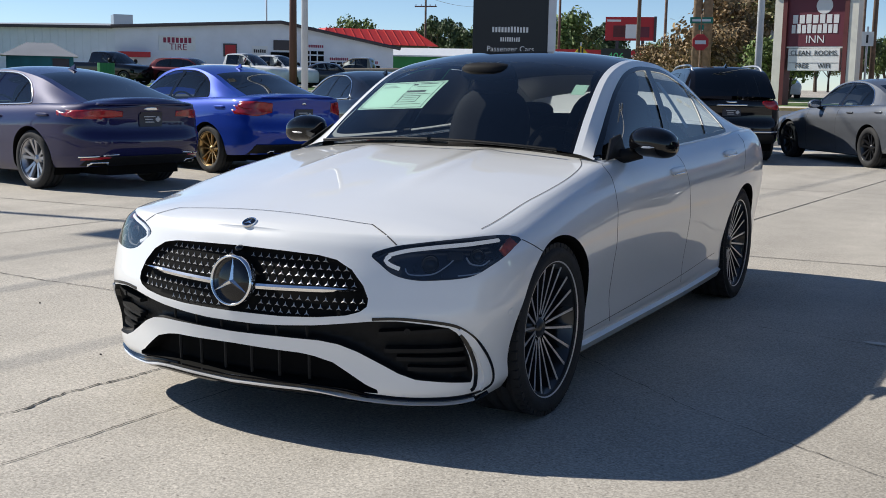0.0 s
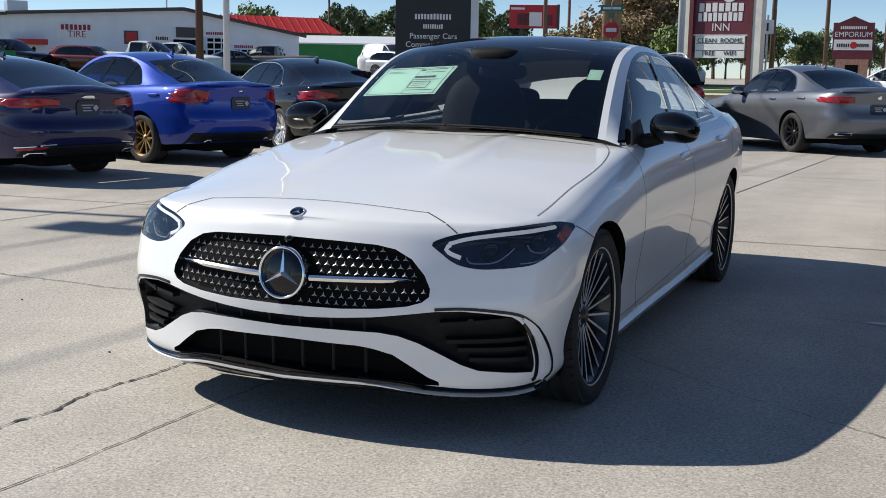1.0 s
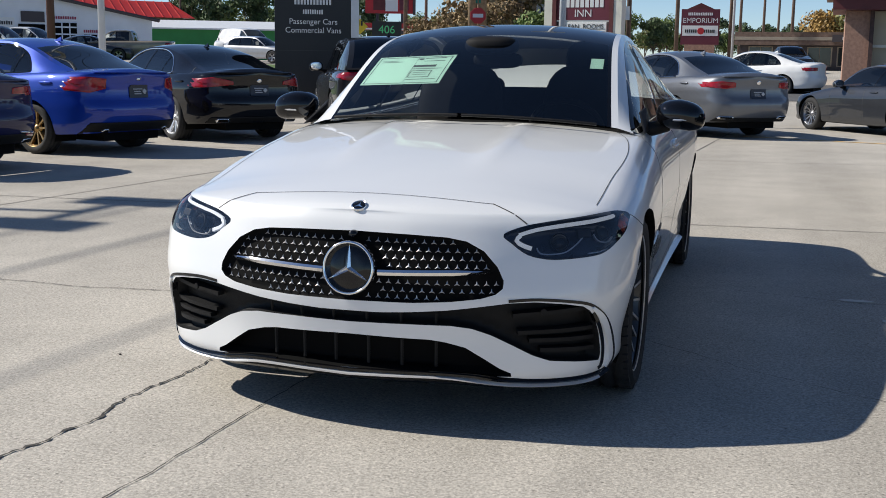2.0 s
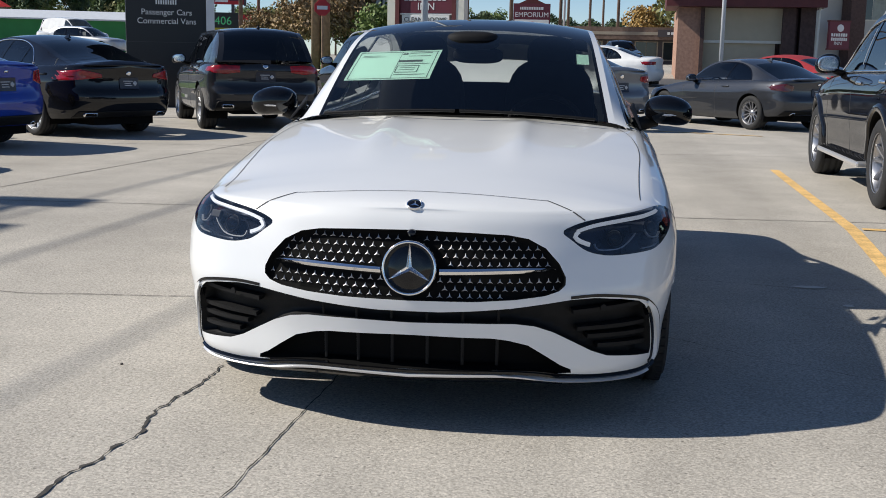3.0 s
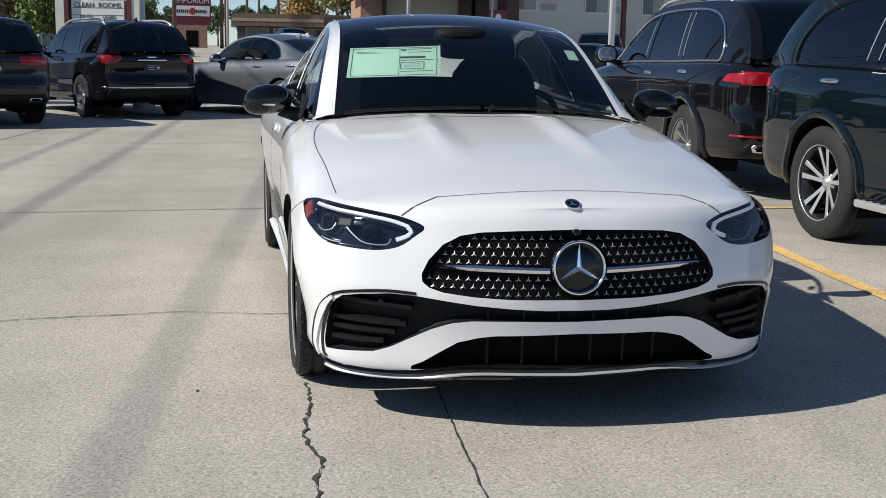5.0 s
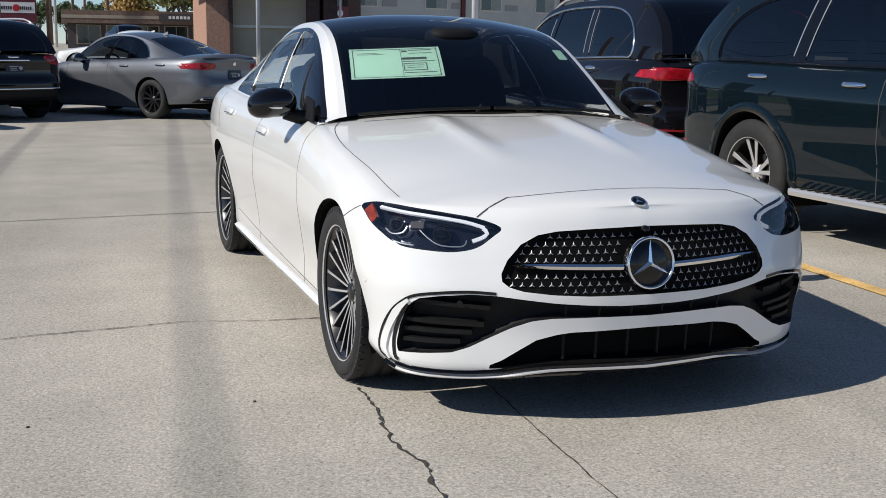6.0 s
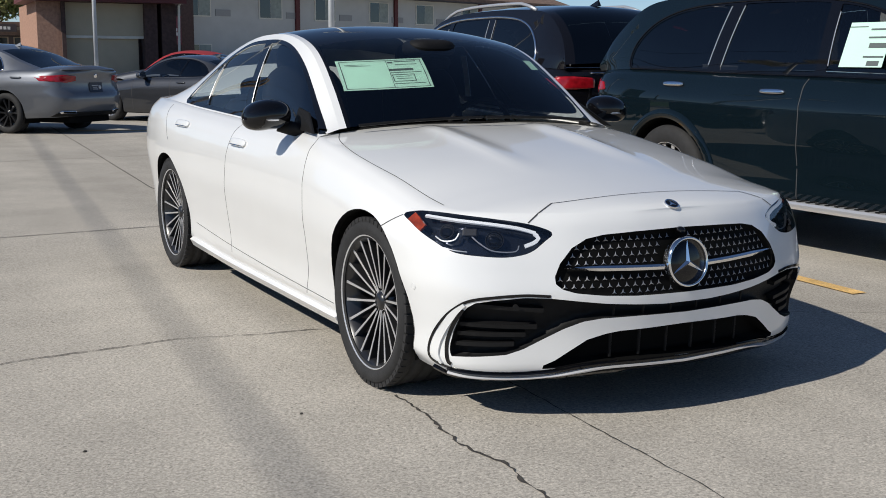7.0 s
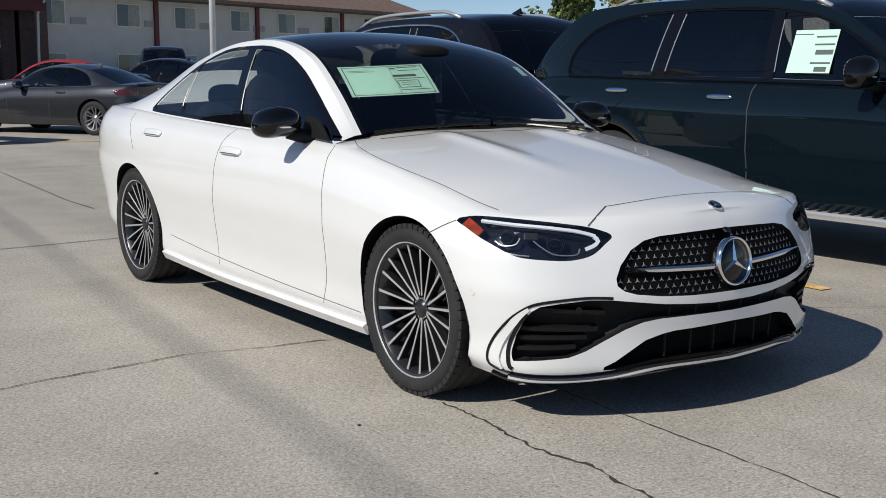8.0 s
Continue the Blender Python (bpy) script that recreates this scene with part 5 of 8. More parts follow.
# rear lamps
for sg in (1, -1):
    V_, F_ = solid_patch(tree, np.array([(0.45, 0.80), (0.72, 0.79), (0.84, 0.82), (0.80, 0.90), (0.66, 0.93), (0.45, 0.90)]), (0, -1, 0), (0, 6, 0), (sg, 0, 0), (0, 0, 1), 0.006, 0.02)
    emit("tail_lamp", V_, F_, REDLAMP, main_car, label="red tail lamp")


# ---------- the other vehicles ----------
def ymap(sp_l, fo, wb):
    return lambda y: float(np.interp(y, [0, 0.84, 3.705, 4.75], [0, fo, fo + wb, sp_l]))


def saloon_spec(L, W, H, fo, wb, paint_, wheel, rail=None, windows=None, rear_top=1.0, tail=None, **kw):
    ym, kx, kz = ymap(L, fo, wb), W / 1.81, H / 1.438
    sp = dict(MAIN)
    for k in ("cuts", "paired", "dome", "splits"):
        sp.pop(k, None)
    sp.update(detail=False, length=L, plan_w=W / 2, paint=paint_, plan=[(x * kx, ym(y)) for x, y in MAIN["plan"]])
    sp["top"] = [(ym(y), z * kz) for y, z in MAIN["top"]]
    sp["bot"] = [(ym(y), z * 1.12) for y, z in MAIN["bot"]]
    sp["deck"] = [(ym(y), (z + (0.03 * rear_top if y > 3.9 else 0)) * kz) for y, z in MAIN["deck"]]
    sp["side"] = [(0, 0.075), (0.12, 0.035), (0.3, 0.02), (0.55, 0.0), (0.74, 0.0), (0.78, 0.010), (0.9, 0.04), (1, 0.10)]
    sp["rear"] = [(0, 0.12), (0.15, 0.04), (0.35, 0.0), (0.52, 0.01), (0.56, 0.045), (0.8, 0.06), (1, 0.035)]
    sp["rail"] = [(x * kx, ym(y), z * kz) for x, y, z in (rail or MAIN["rail"])]
    sp["windows"] = [(ym(a), ym(b), g) for a, b, g in (windows or [(1.66, 2.585, GLASS), (2.66, 3.42, PRIVACY), (3.45, 3.80, PRIVACY)])]
    sp["dlo"] = [(ym(y), z * kz) for y, z in MAIN["dlo"]]
    sp["dlo_cuts"] = [((ym(a), ym(b)), g) for (a, b), g in MAIN["dlo_cuts"]]
    sp["dlo_glass"] = (CABGLASS, CABGLASS, CABGLASS)
    sp["bright_edges"] = []
    sp["crown"] = [(ym(a), b) for a, b in MAIN["crown"]]
    sp["bulge"] = [(ym(a), b) for a, b in MAIN["bulge"]]
    sp["roof"] = (ym(2.12), ym(3.30))
    sp["cabin"], sp["cabin_x"] = (ym(1.56), ym(3.95)), 0.74 * kx
    sp["axles"], sp["track"], sp["wheel"] = (fo, fo + wb), W / 2 - 0.025, wheel
    sp.update(arch=1.13, roof_paint=paint_, rear_glass=PRIVACY, split_roof=False, screen=PRIVACY)
    sp.update(kw)
    return sp


def suv_spec(L, W, H, fo, wb, paint_, wheel, **kw):
    f = lambda y: float(np.interp(y, [0, 0.90, 4.035, 5.207], [0, fo, fo + wb, L]))
    kx, kz = W / 1.956, H / 1.823
    custom = "rail" in kw or "windows" in kw
    sp = dict(detail=False, length=L, plan_w=W / 2, paint=paint_)
    sp["plan"] = [(x * kx, f(y)) for x, y in [(0, 0), (0.35, 0.03), (0.62, 0.10), (0.80, 0.22), (0.90, 0.42), (0.955, 0.8), (0.978, 1.2), (0.97, 2.2), (0.97, 3.2), (0.978, 4.0), (0.965, 4.5), (0.93, 4.85), (0.86, 5.05), (0.70, 5.15), (0.4, 5.195), (0, 5.207)]]
    sp["top"] = [(f(y), z * kz) for y, z in [(0, 0.93), (0.4, 1.0), (1.0, 1.07), (1.6, 1.12), (2.2, 1.15), (3.5, 1.17), (4.6, 1.19), (5.207, 1.17)]]
    sp["bot"] = [(f(y), z * kz) for y, z in [(0, 0.27), (1.0, 0.30), (2.5, 0.30), (4.0, 0.33), (5.2, 0.37)]]
    sp["deck"] = [(f(y), z * kz) for y, z in [(0.05, 0.93), (0.3, 1.03), (1.0, 1.12), (1.6, 1.17), (2.2, 1.17), (4.9, 1.18), (5.207, 1.17)]]
    sp["front"] = [(0, 0.06), (0.1, 0.02), (0.4, 0.0), (0.8, 0.02), (1, 0.10)]
    sp["side"] = [(0, 0.07), (0.10, 0.03), (0.3, 0.025), (0.5, 0.0), (0.78, 0.0), (0.83, 0.012), (0.93, 0.04), (1, 0.10)]
    sp["rear"] = [(0, 0.10), (0.10, 0.02), (0.35, 0.0), (0.45, 0.005), (0.50, 0.05), (0.7, 0.06), (0.88, 0.05), (1, 0.075)]
    sp["rail"] = [(x * kx, f(y), z * kz) for x, y, z in kw.pop("rail", [(0.80, 1.50, 1.12), (0.745, 1.95, 1.44), (0.70, 2.35, 1.66), (0.675, 2.8, 1.735), (0.67, 3.5, 1.755), (0.675, 4.2, 1.742), (0.69, 4.62, 1.685), (0.73, 4.93, 1.47), (0.79, 5.09, 1.22)])]
    sp["windows"] = [(f(a), f(b), g) for a, b, g in kw.pop("windows", [(1.72, 2.72, GLASS), (2.80, 3.72, PRIVACY), (3.84, 4.50, PRIVACY)])]
    if not custom:
        sp["dlo"] = [(f(y), z * kz) for y, z in [(1.60, 1.14), (1.80, 1.29), (2.05, 1.45), (2.35, 1.595), (2.75, 1.668), (3.3, 1.688), (3.8, 1.680), (4.15, 1.645), (4.40, 1.565), (4.56, 1.44), (4.63, 1.31), (4.62, 1.215)]]
        sp["dlo_cuts"] = [((f(2.68), f(2.70)), 0.09), ((f(3.66), f(3.58)), 0.12)]
        sp["dlo_glass"] = (CABGLASS, PRIVACY, PRIVACY)
    sp["crown"] = [(f(a), b) for a, b in [(1.5, 0.04), (2.3, 0.055), (4.4, 0.055), (5.1, 0.02)]]
    sp["bulge"] = [(f(a), b) for a, b in [(1.5, 0.08), (2.3, 0.06), (2.8, 0.0), (4.3, -0.02), (4.7, -0.06), (5.1, -0.09)]]
    sp["roof"] = (f(2.36), f(4.50))
    sp["cabin"], sp["cabin_x"] = (f(1.62), f(4.98)), 0.80 * kx
    sp["axles"], sp["track"], sp["wheel"] = (fo, fo + wb), W / 2 - 0.02, wheel
    sp.update(arch=1.14, roof_paint=paint_, rear_glass=PRIVACY, split_roof=False, screen=GLASS, category="suv")
    sp.update(kw)
    return sp


def throw(tree, outline, sg, L, lift=0.006, axis="rear"):
    if axis == "rear":
        return solid_patch(tree, np.array(outline), (0, -1, 0), (0, L + 1, 0), (sg, 0, 0), (0, 0, 1), lift, 0.02)
    return solid_patch(tree, np.array(outline), (-sg, 0, 0), (sg * 2, 0, 0), (0, 1, 0), (0, 0, 1), lift, 0.02)


def dress(car, sp, sh, tree, topt, lamp, plate, mirror, handles, bumper=None, exhaust=None, lamp_mat=REDLAMP, fin=True, rails=None, badge=None, lip=None, chrome_strip=None, handle_mat=None):
    """Lamps, plate, mirrors, handles, lower bumper, exhaust tips, shut lines and aerial of a parked car."""
    L, W2 = sp["length"], sp["plan_w"]
    for outl in lamp:
        for sg in (1, -1):
            V_, F_ = throw(tree, outl, sg, L, 0.008)
            if F_:
                emit("tail_lamp", V_, F_, lamp_mat, car, label="red tail lamp")
    if sp.get("category") != "suv" and lamp:
        z0, z1 = max(p[1] for p in lamp[0]) - 0.11, max(p[1] for p in lamp[0]) - 0.015
        for sg in (1, -1):
            V_, F_ = throw(tree, [(L - 0.42, z0 + 0.05), (L - 0.30, z0 + 0.005), (L - 0.10, z0), (L - 0.10, z1), (L - 0.34, z1)], sg, L, 0.008, "side")
            if F_:
                emit("tail_lamp", V_, F_, lamp_mat, car, label="red tail lamp")
    if sp.get("category") == "suv" and lamp:
        z0, z1 = lamp[0][0][1], lamp[0][0][1] + 0.10
        for sg in (1, -1):
            V_, F_ = throw(tree, [(L - 0.36, z0 + 0.02), (L - 0.10, z0), (L - 0.10, z1), (L - 0.33, z1 - 0.02)], sg, L, 0.008, "side")
            if F_:
                emit("tail_lamp", V_, F_, lamp_mat, car, label="red tail lamp")
    if plate:
        x, z, w, h = plate
        V_, F_ = throw(tree, [(-w / 2, z - h / 2), (w / 2, z - h / 2), (w / 2, z + h / 2), (-w / 2, z + h / 2)], 1, L, 0.012)
        o = emit("dealer_plate", V_, F_, PLATE, car, label="dark dealer plate with printed bars", smooth=False)
        for dz, dw in ((0.03, 0.20), (0.0, 0.13), (-0.03, 0.16)):
            V_, F_ = throw(tree, [(-dw / 2 + 0.03, z + dz - 0.006), (dw / 2 + 0.03, z + dz - 0.006), (dw / 2 + 0.03, z + dz + 0.006), (-dw / 2 + 0.03, z + dz + 0.006)], 1, L, 0.015)
            emit("printed_bar", V_, F_, PLATETXT, o)
        V_, F_ = throw(tree, [(0.035 * math.cos(a) - 0.10, z + 0.035 * math.sin(a)) for a in np.linspace(0, 2 * math.pi, 12, endpoint=False)], 1, L, 0.014)
        emit("printed_disc", V_, F_, PLATETXT, o)
    if badge:
        V_, F_ = throw(tree, [(badge[1] * math.cos(a), badge[0] + badge[2] * math.sin(a)) for a in np.linspace(0, 2 * math.pi, 16, endpoint=False)], 1, L, 0.010)
        emit("tailgate_badge", V_, F_, CHROME, car, label="chrome badge")
    if chrome_strip:
        z, w, h = chrome_strip
        V_, F_ = throw(tree, [(-w, z - h), (w, z - h), (w, z + h), (-w, z + h)], 1, L, 0.012)
        emit("chrome_strip", V_, F_, CHROME, car, label="chrome strip")
    if bumper:
        z0, z1 = bumper
        V_, F_ = throw(tree, [(-W2 * 0.86, z0), (W2 * 0.86, z0), (W2 * 0.80, z1), (-W2 * 0.80, z1)], 1, L, 0.010)
        emit("diffuser", V_, F_, BLACKMATT, car, label="black lower bumper")
    if exhaust:
        x, z, w, h = exhaust
        for sg in (1, -1):
            V_, F_ = throw(tree, [(x - w, z - h), (x + w * 0.8, z - h), (x + w, z + h), (x - w * 0.9, z + h)], sg, L, 0.022)
            e = emit("exhaust_tip", V_, F_, CHROME, car, label="chrome exhaust tip")
            V_, F_ = throw(tree, [(x - w * 0.82, z - h * 0.7), (x + w * 0.66, z - h * 0.7), (x + w * 0.82, z + h * 0.7), (x - w * 0.72, z + h * 0.7)], sg, L, 0.026)
            emit("exhaust_opening", V_, F_, DEEP, e)
    if mirror:
        mirrors(car, *mirror)
    for y, z in handles:
        for sg in (1, -1):
            p, n = on_wall(sh, sg * sh.s_at_y(y), z, 0.008)
            bm = bmesh.new()
            blob(bm, Matrix.Identity(4), 0.11, 0.018, 0.018, 3)
            bmesh.ops.transform(bm, matrix=facing(p, n), verts=bm.verts[:])
            part("door_handle", bm, handle_mat or sp["paint"], car, smooth=True)
    for a, b, g in sp["windows"][1:2]:
        for yy in (a - 0.05,):
            z0, z1 = float(sh.bot(yy)) + 0.06, float(sh.top(yy)) - 0.01
            ribbon("door_seam", sh, [(sh.s_at_y(yy), z1), (sh.s_at_y(yy), (z0 + z1) / 2), (sh.s_at_y(yy), z0)], 0.008, 0.001, 0.004, SEAM, car)
    yy = sp["windows"][0][0] - 0.12
    ribbon("door_seam", sh, [(sh.s_at_y(yy), float(sh.top(yy)) - 0.03), (sh.s_at_y(yy), 0.6), (sh.s_at_y(yy), float(sh.bot(yy)) + 0.06)], 0.008, 0.001, 0.004, SEAM, car)
    if fin:
        h, n = ray_on(topt, (0, sp["roof"][1] - 0.12, 4), (0, 0, -1))
        bm = bmesh.new()
        rows = [bm.verts.new(h + Vector(c)) for c in ((-0.02, -0.09, 0), (0.02, -0.09, 0), (0.022, 0.07, 0), (-0.022, 0.07, 0), (0, 0.055, 0.062), (0, 0.02, 0.05))]
        for q in ((0, 1, 5), (1, 2, 4, 5), (2, 3, 4), (3, 0, 5, 4)):
            bm.faces.new([rows[i] for i in q])
        part("aerial_fin", bm, sp["paint"], car)
    if rails:
        for sg in (1, -1):
            bm = bmesh.new()
            pts = []
            for t in np.linspace(0, 1, 14):
                y = rails[0] + (rails[1] - rails[0]) * t
                R = np.array(sp["rail"])
                x = float(np.interp(y, R[:, 1], R[:, 0])) - 0.05
                h, n = ray_on(topt, (sg * x, y, 4), (0, 0, -1))
                if h is not None:
                    pts.append(h + Vector((0, 0, 0.055 * min(1, 8 * t, 8 * (1 - t)) - 0.005)))
            tube(bm, pts, 0.018, 8)
            part("roof_rail_bar", bm, SILVER, car, "silver roof rail", smooth=True)
    if lip:
        V_, F_ = throw(tree, [(-W2 * 0.7, lip - 0.012), (W2 * 0.7, lip - 0.012), (W2 * 0.66, lip + 0.012), (-W2 * 0.66, lip + 0.012)], 1, L, 0.05)
        emit("boot_spoiler", V_, F_, sp["paint"], car, smooth=True)


def park(car, sp, rl, f, side=1, gz=None):
    """Puts the rear wheel of the given side on the spot rl, nose along f."""
    a = math.atan2(f[0], -f[1])
    loc = Vector((side * (sp["track"] - 0.06), sp["axles"][1], 0))
    z = ground_z(*rl) if gz is None else gz
    car.matrix_world = Matrix.Translation((rl[0], rl[1], z)) @ Matrix.Rotation(a, 4, "Z") @ Matrix.Translation(-loc)


def unit(x, y):
    h = math.hypot(x, y)
    return x / h, y / h


NAVY = paint("navy_paint", (0.007, 0.007, 0.058), 0.12)
WRBLUE = paint("bright_blue_paint", (0.004, 0.036, 0.31), 0.25)
BLACKP = paint("black_paint", (0.006, 0.006, 0.008), 0.0)
BLACKG = paint("black_green_paint", (0.004, 0.009, 0.013), 0.0)
GREYP = paint("grey_paint", (0.14, 0.15, 0.17), 0.6)
DKGREY = paint("dark_grey_paint", (0.045, 0.048, 0.056), 0.6)
GRAPHITE = paint("graphite_paint", (0.016, 0.017, 0.021), 0.2)
SILVERP = paint("silver_paint", (0.42, 0.43, 0.45), 0.6)
WHITEP = paint("white_car_paint", (0.75, 0.75, 0.74), 0.0)
MAROON = paint("dark_red_paint", (0.10, 0.008, 0.012), 0.4)
TAN = paint("tan_paint", (0.30, 0.25, 0.19), 0.3)
REDCLOTH = mat("red_canvas", (0.27, 0.018, 0.026), 0.9, vary=0.1, scale=12)

# navy fastback
sp = saloon_spec(4.74, 1.84, 1.385, 0.88, 2.82, NAVY, (0.332, 0.24, 0.25, "split", ALLOY), window_line=CHROME,
                 rail=[(0.705, 1.46, 0.925), (0.66, 1.75, 1.125), (0.615, 2.05, 1.29), (0.585, 2.35, 1.365), (0.57, 2.65, 1.385), (0.57, 3.0, 1.365), (0.60, 3.5, 1.285), (0.64, 4.0, 1.14), (0.68, 4.42, 1.02)])
car, sh2, tr2, tt2, _s = build_car("navy_fastback", sp, "dark navy blue fastback with silver double-spoke wheels")
seats(car, 1.7, 3.9, 0.90, 0.66)
dress(car, sp, sh2, tr2, tt2, [[(0.36, 0.83), (0.60, 0.82), (0.88, 0.83), (0.86, 0.90), (0.62, 0.915), (0.36, 0.89)]], (0, 0.80, 0.31, 0.16), (0.98, 2.0, 0.97, 0.12, 0.085, 0.07, NAVY, SILVER, 0.8), [(3.0, 0.80), (3.95, 0.84)], (0.22, 0.40), (0.62, 0.30, 0.11, 0.035), badge=(0.915, 0.10, 0.024), lip=0.975, chrome_strip=None)
for sg in (1, -1):
    V_, F_ = throw(tr2, [(0.40, 0.415), (0.84, 0.38), (0.84, 0.395), (0.40, 0.43)], sg, 4.74, 0.02)
    emit("bumper_strip", V_, F_, CHROME, car, label="silver bumper strip")
    V_, F_ = throw(tr2, [(0.52, 0.375), (0.80, 0.355), (0.80, 0.38), (0.52, 0.40)], sg, 4.74, 0.016)
    emit("bumper_reflector", V_, F_, REDLAMP, car, label="red reflector")
park(car, sp, (-7.58, 5.94), unit(-0.98, 0.18))

# bright blue saloon
sp = saloon_spec(4.60, 1.80, 1.475, 0.92, 2.65, WRBLUE, (0.325, 0.235, 0.235, "ten", GOLD), rear_top=0.2)
car, sh2, tr2, tt2, _s = build_car("blue_saloon", sp, "bright blue sports saloon with bronze ten-spoke wheels")
seats(car, 1.7, 3.8, 0.95, 0.66)
dress(car, sp, sh2, tr2, tt2, [[(0.50, 0.84), (0.70, 0.79), (0.90, 0.82), (0.88, 0.98), (0.70, 0.985), (0.50, 0.96)]], (0, 0.80, 0.31, 0.16), (0.97, 2.0, 1.02, 0.12, 0.085, 0.075, WRBLUE, WRBLUE, 0.8), [(3.0, 0.87), (3.85, 0.90)], (0.22, 0.42), (0.50, 0.30, 0.05, 0.035), badge=(0.955, 0.05, 0.02), lip=1.045)
park(car, sp, (-7.55, 8.93), unit(-0.96, 0.27))

# black saloon
sp = saloon_spec(4.88, 1.86, 1.45, 0.93, 2.83, BLACKP, (0.335, 0.245, 0.235, "split", SILVER), window_line=CHROME,
                 rail=[(0.705, 1.46, 0.925), (0.66, 1.75, 1.125), (0.615, 2.05, 1.29), (0.585, 2.35, 1.365), (0.57, 2.65, 1.385), (0.57, 3.0, 1.365), (0.60, 3.5, 1.27), (0.64, 3.95, 1.12), (0.68, 4.35, 1.02)])
car, sh2, tr2, tt2, _s = build_car("black_saloon", sp, "glossy black saloon with machined split-spoke wheels")
seats(car, 1.7, 3.9, 0.93, 0.66)
dress(car, sp, sh2, tr2, tt2, [[(0.42, 0.85), (0.62, 0.83), (0.90, 0.80), (0.89, 0.93), (0.70, 0.96), (0.42, 0.90)]], (0, 0.77, 0.31, 0.16), (0.99, 2.05, 1.0, 0.12, 0.085, 0.07, BLACKP, BLACKP, 0.8), [(3.1, 0.86), (4.05, 0.89)], (0.22, 0.38), (0.58, 0.33, 0.10, 0.028), badge=(0.905, 0.045, 0.035), lip=1.03)
park(car, sp, (-7.25, 11.9), unit(-0.83, 0.56))

# black compact suv
sp = suv_spec(4.67, 1.89, 1.645, 0.86, 2.875, GRAPHITE, (0.36, 0.255, 0.255, "split", SILVER))
car, sh2, tr2, tt2, _s = build_car("compact_suv", sp, "graphite black compact suv with rear tinted glass")
dress(car, sp, sh2, tr2, tt2, [[(0.40, 0.93), (0.62, 0.90), (0.83, 0.92), (0.83, 1.03), (0.62, 1.045), (0.40, 1.03)]], (0, 0.86, 0.31, 0.15), (1.02, 1.95, 1.12, 0.12, 0.09, 0.085, BLACKGLOSS, SILVER, 0.85), [(2.75, 0.98), (3.6, 1.0)], (0.30, 0.48), (0.60, 0.40, 0.10, 0.03), badge=(1.03, 0.045, 0.045))
park(car, sp, (-5.58, 14.26), unit(-0.45, 0.89))

# black suv with roof rails
sp = suv_spec(4.63, 1.84, 1.66, 0.90, 2.725, BLACKP, (0.36, 0.24, 0.235, "five", ALLOY))
car, sh2, tr2, tt2, _s = build_car("black_suv", sp, "glossy black suv with silver roof rails and chrome trim")
dress(car, sp, sh2, tr2, tt2, [[(0.52, 1.00), (0.62, 0.93), (0.82, 0.90), (0.82, 1.08), (0.75, 1.10), (0.52, 1.05)]], (0, 0.86, 0.31, 0.13), (1.0, 1.95, 1.12, 0.12, 0.09, 0.08, BLACKP, BLACKP, 0.83), [(2.75, 0.95), (3.55, 0.98)], (0.30, 0.50), None, rails=(2.1, 4.1), badge=(1.04, 0.11, 0.02), chrome_strip=(0.985, 0.26, 0.014))
V_, F_ = throw(tr2, [(-0.85, 0.52), (0.85, 0.52), (0.85, 0.545), (-0.85, 0.545)], 1, 4.63, 0.014)
emit("bumper_strip", V_, F_, CHROME, car, label="chrome bumper strip")
park(car, sp, (-3.49, 16.63), unit(-0.45, 0.89))

# grey saloon
sp = saloon_spec(4.92, 1.835, 1.483, 0.95, 2.803, GREYP, (0.335, 0.245, 0.235, "black", DARKALLOY), window_line=CHROME)
car, sh2, tr2, tt2, _s = build_car("grey_saloon", sp, "metallic grey saloon with gloss black wheels")
seats(car, 1.75, 4.0, 0.96, 0.66)
dress(car, sp, sh2, tr2, tt2, [[(0.44, 0.87), (0.60, 0.84), (0.90, 0.87), (0.88, 0.95), (0.66, 0.965), (0.44, 0.95)]], (0, 0.76, 0.31, 0.16), (0.98, 2.05, 1.02, 0.12, 0.085, 0.075, GREYP, SILVER, 0.8), [(3.1, 0.89), (4.0, 0.92)], (0.24, 0.36), (0.58, 0.36, 0.14, 0.022), badge=(0.945, 0.04, 0.04), lip=1.055)
park(car, sp, (-0.12, 16.73), unit(-0.617, 0.787))

# dark grey coupe
sp = saloon_spec(4.24, 1.775, 1.31, 0.80, 2.57, DKGREY, (0.315, 0.22, 0.225, "mesh", ALLOY), rear_top=0.3,
                 dlo_cuts=[((2.55, 2.66), 0.03)], dlo_glass=(CABGLASS, PRIVACY))
car, sh2, tr2, tt2, _s = build_car("grey_coupe", sp, "dark metallic grey two-door coupe with silver wheels")
seats(car, 1.35, 3.2, 0.80, 0.60)
dress(car, sp, sh2, tr2, tt2, [[(0.56, 0.74), (0.70, 0.72), (0.86, 0.75), (0.86, 0.83), (0.70, 0.86), (0.56, 0.83)]], (0, 0.70, 0.31, 0.15), (0.95, 1.75, 0.92, 0.11, 0.08, 0.07, DKGREY, DKGREY, 0.78), [(2.65, 0.78)], (0.2, 0.38), (0.52, 0.30, 0.05, 0.04), lip=0.94, badge=(0.85, 0.035, 0.025), lamp_mat=mat("dark_red_lamp", (0.08, 0.01, 0.012), 0.15, coat=1.0))
park(car, sp, (3.68, 17.92), unit(-0.55, 0.83))

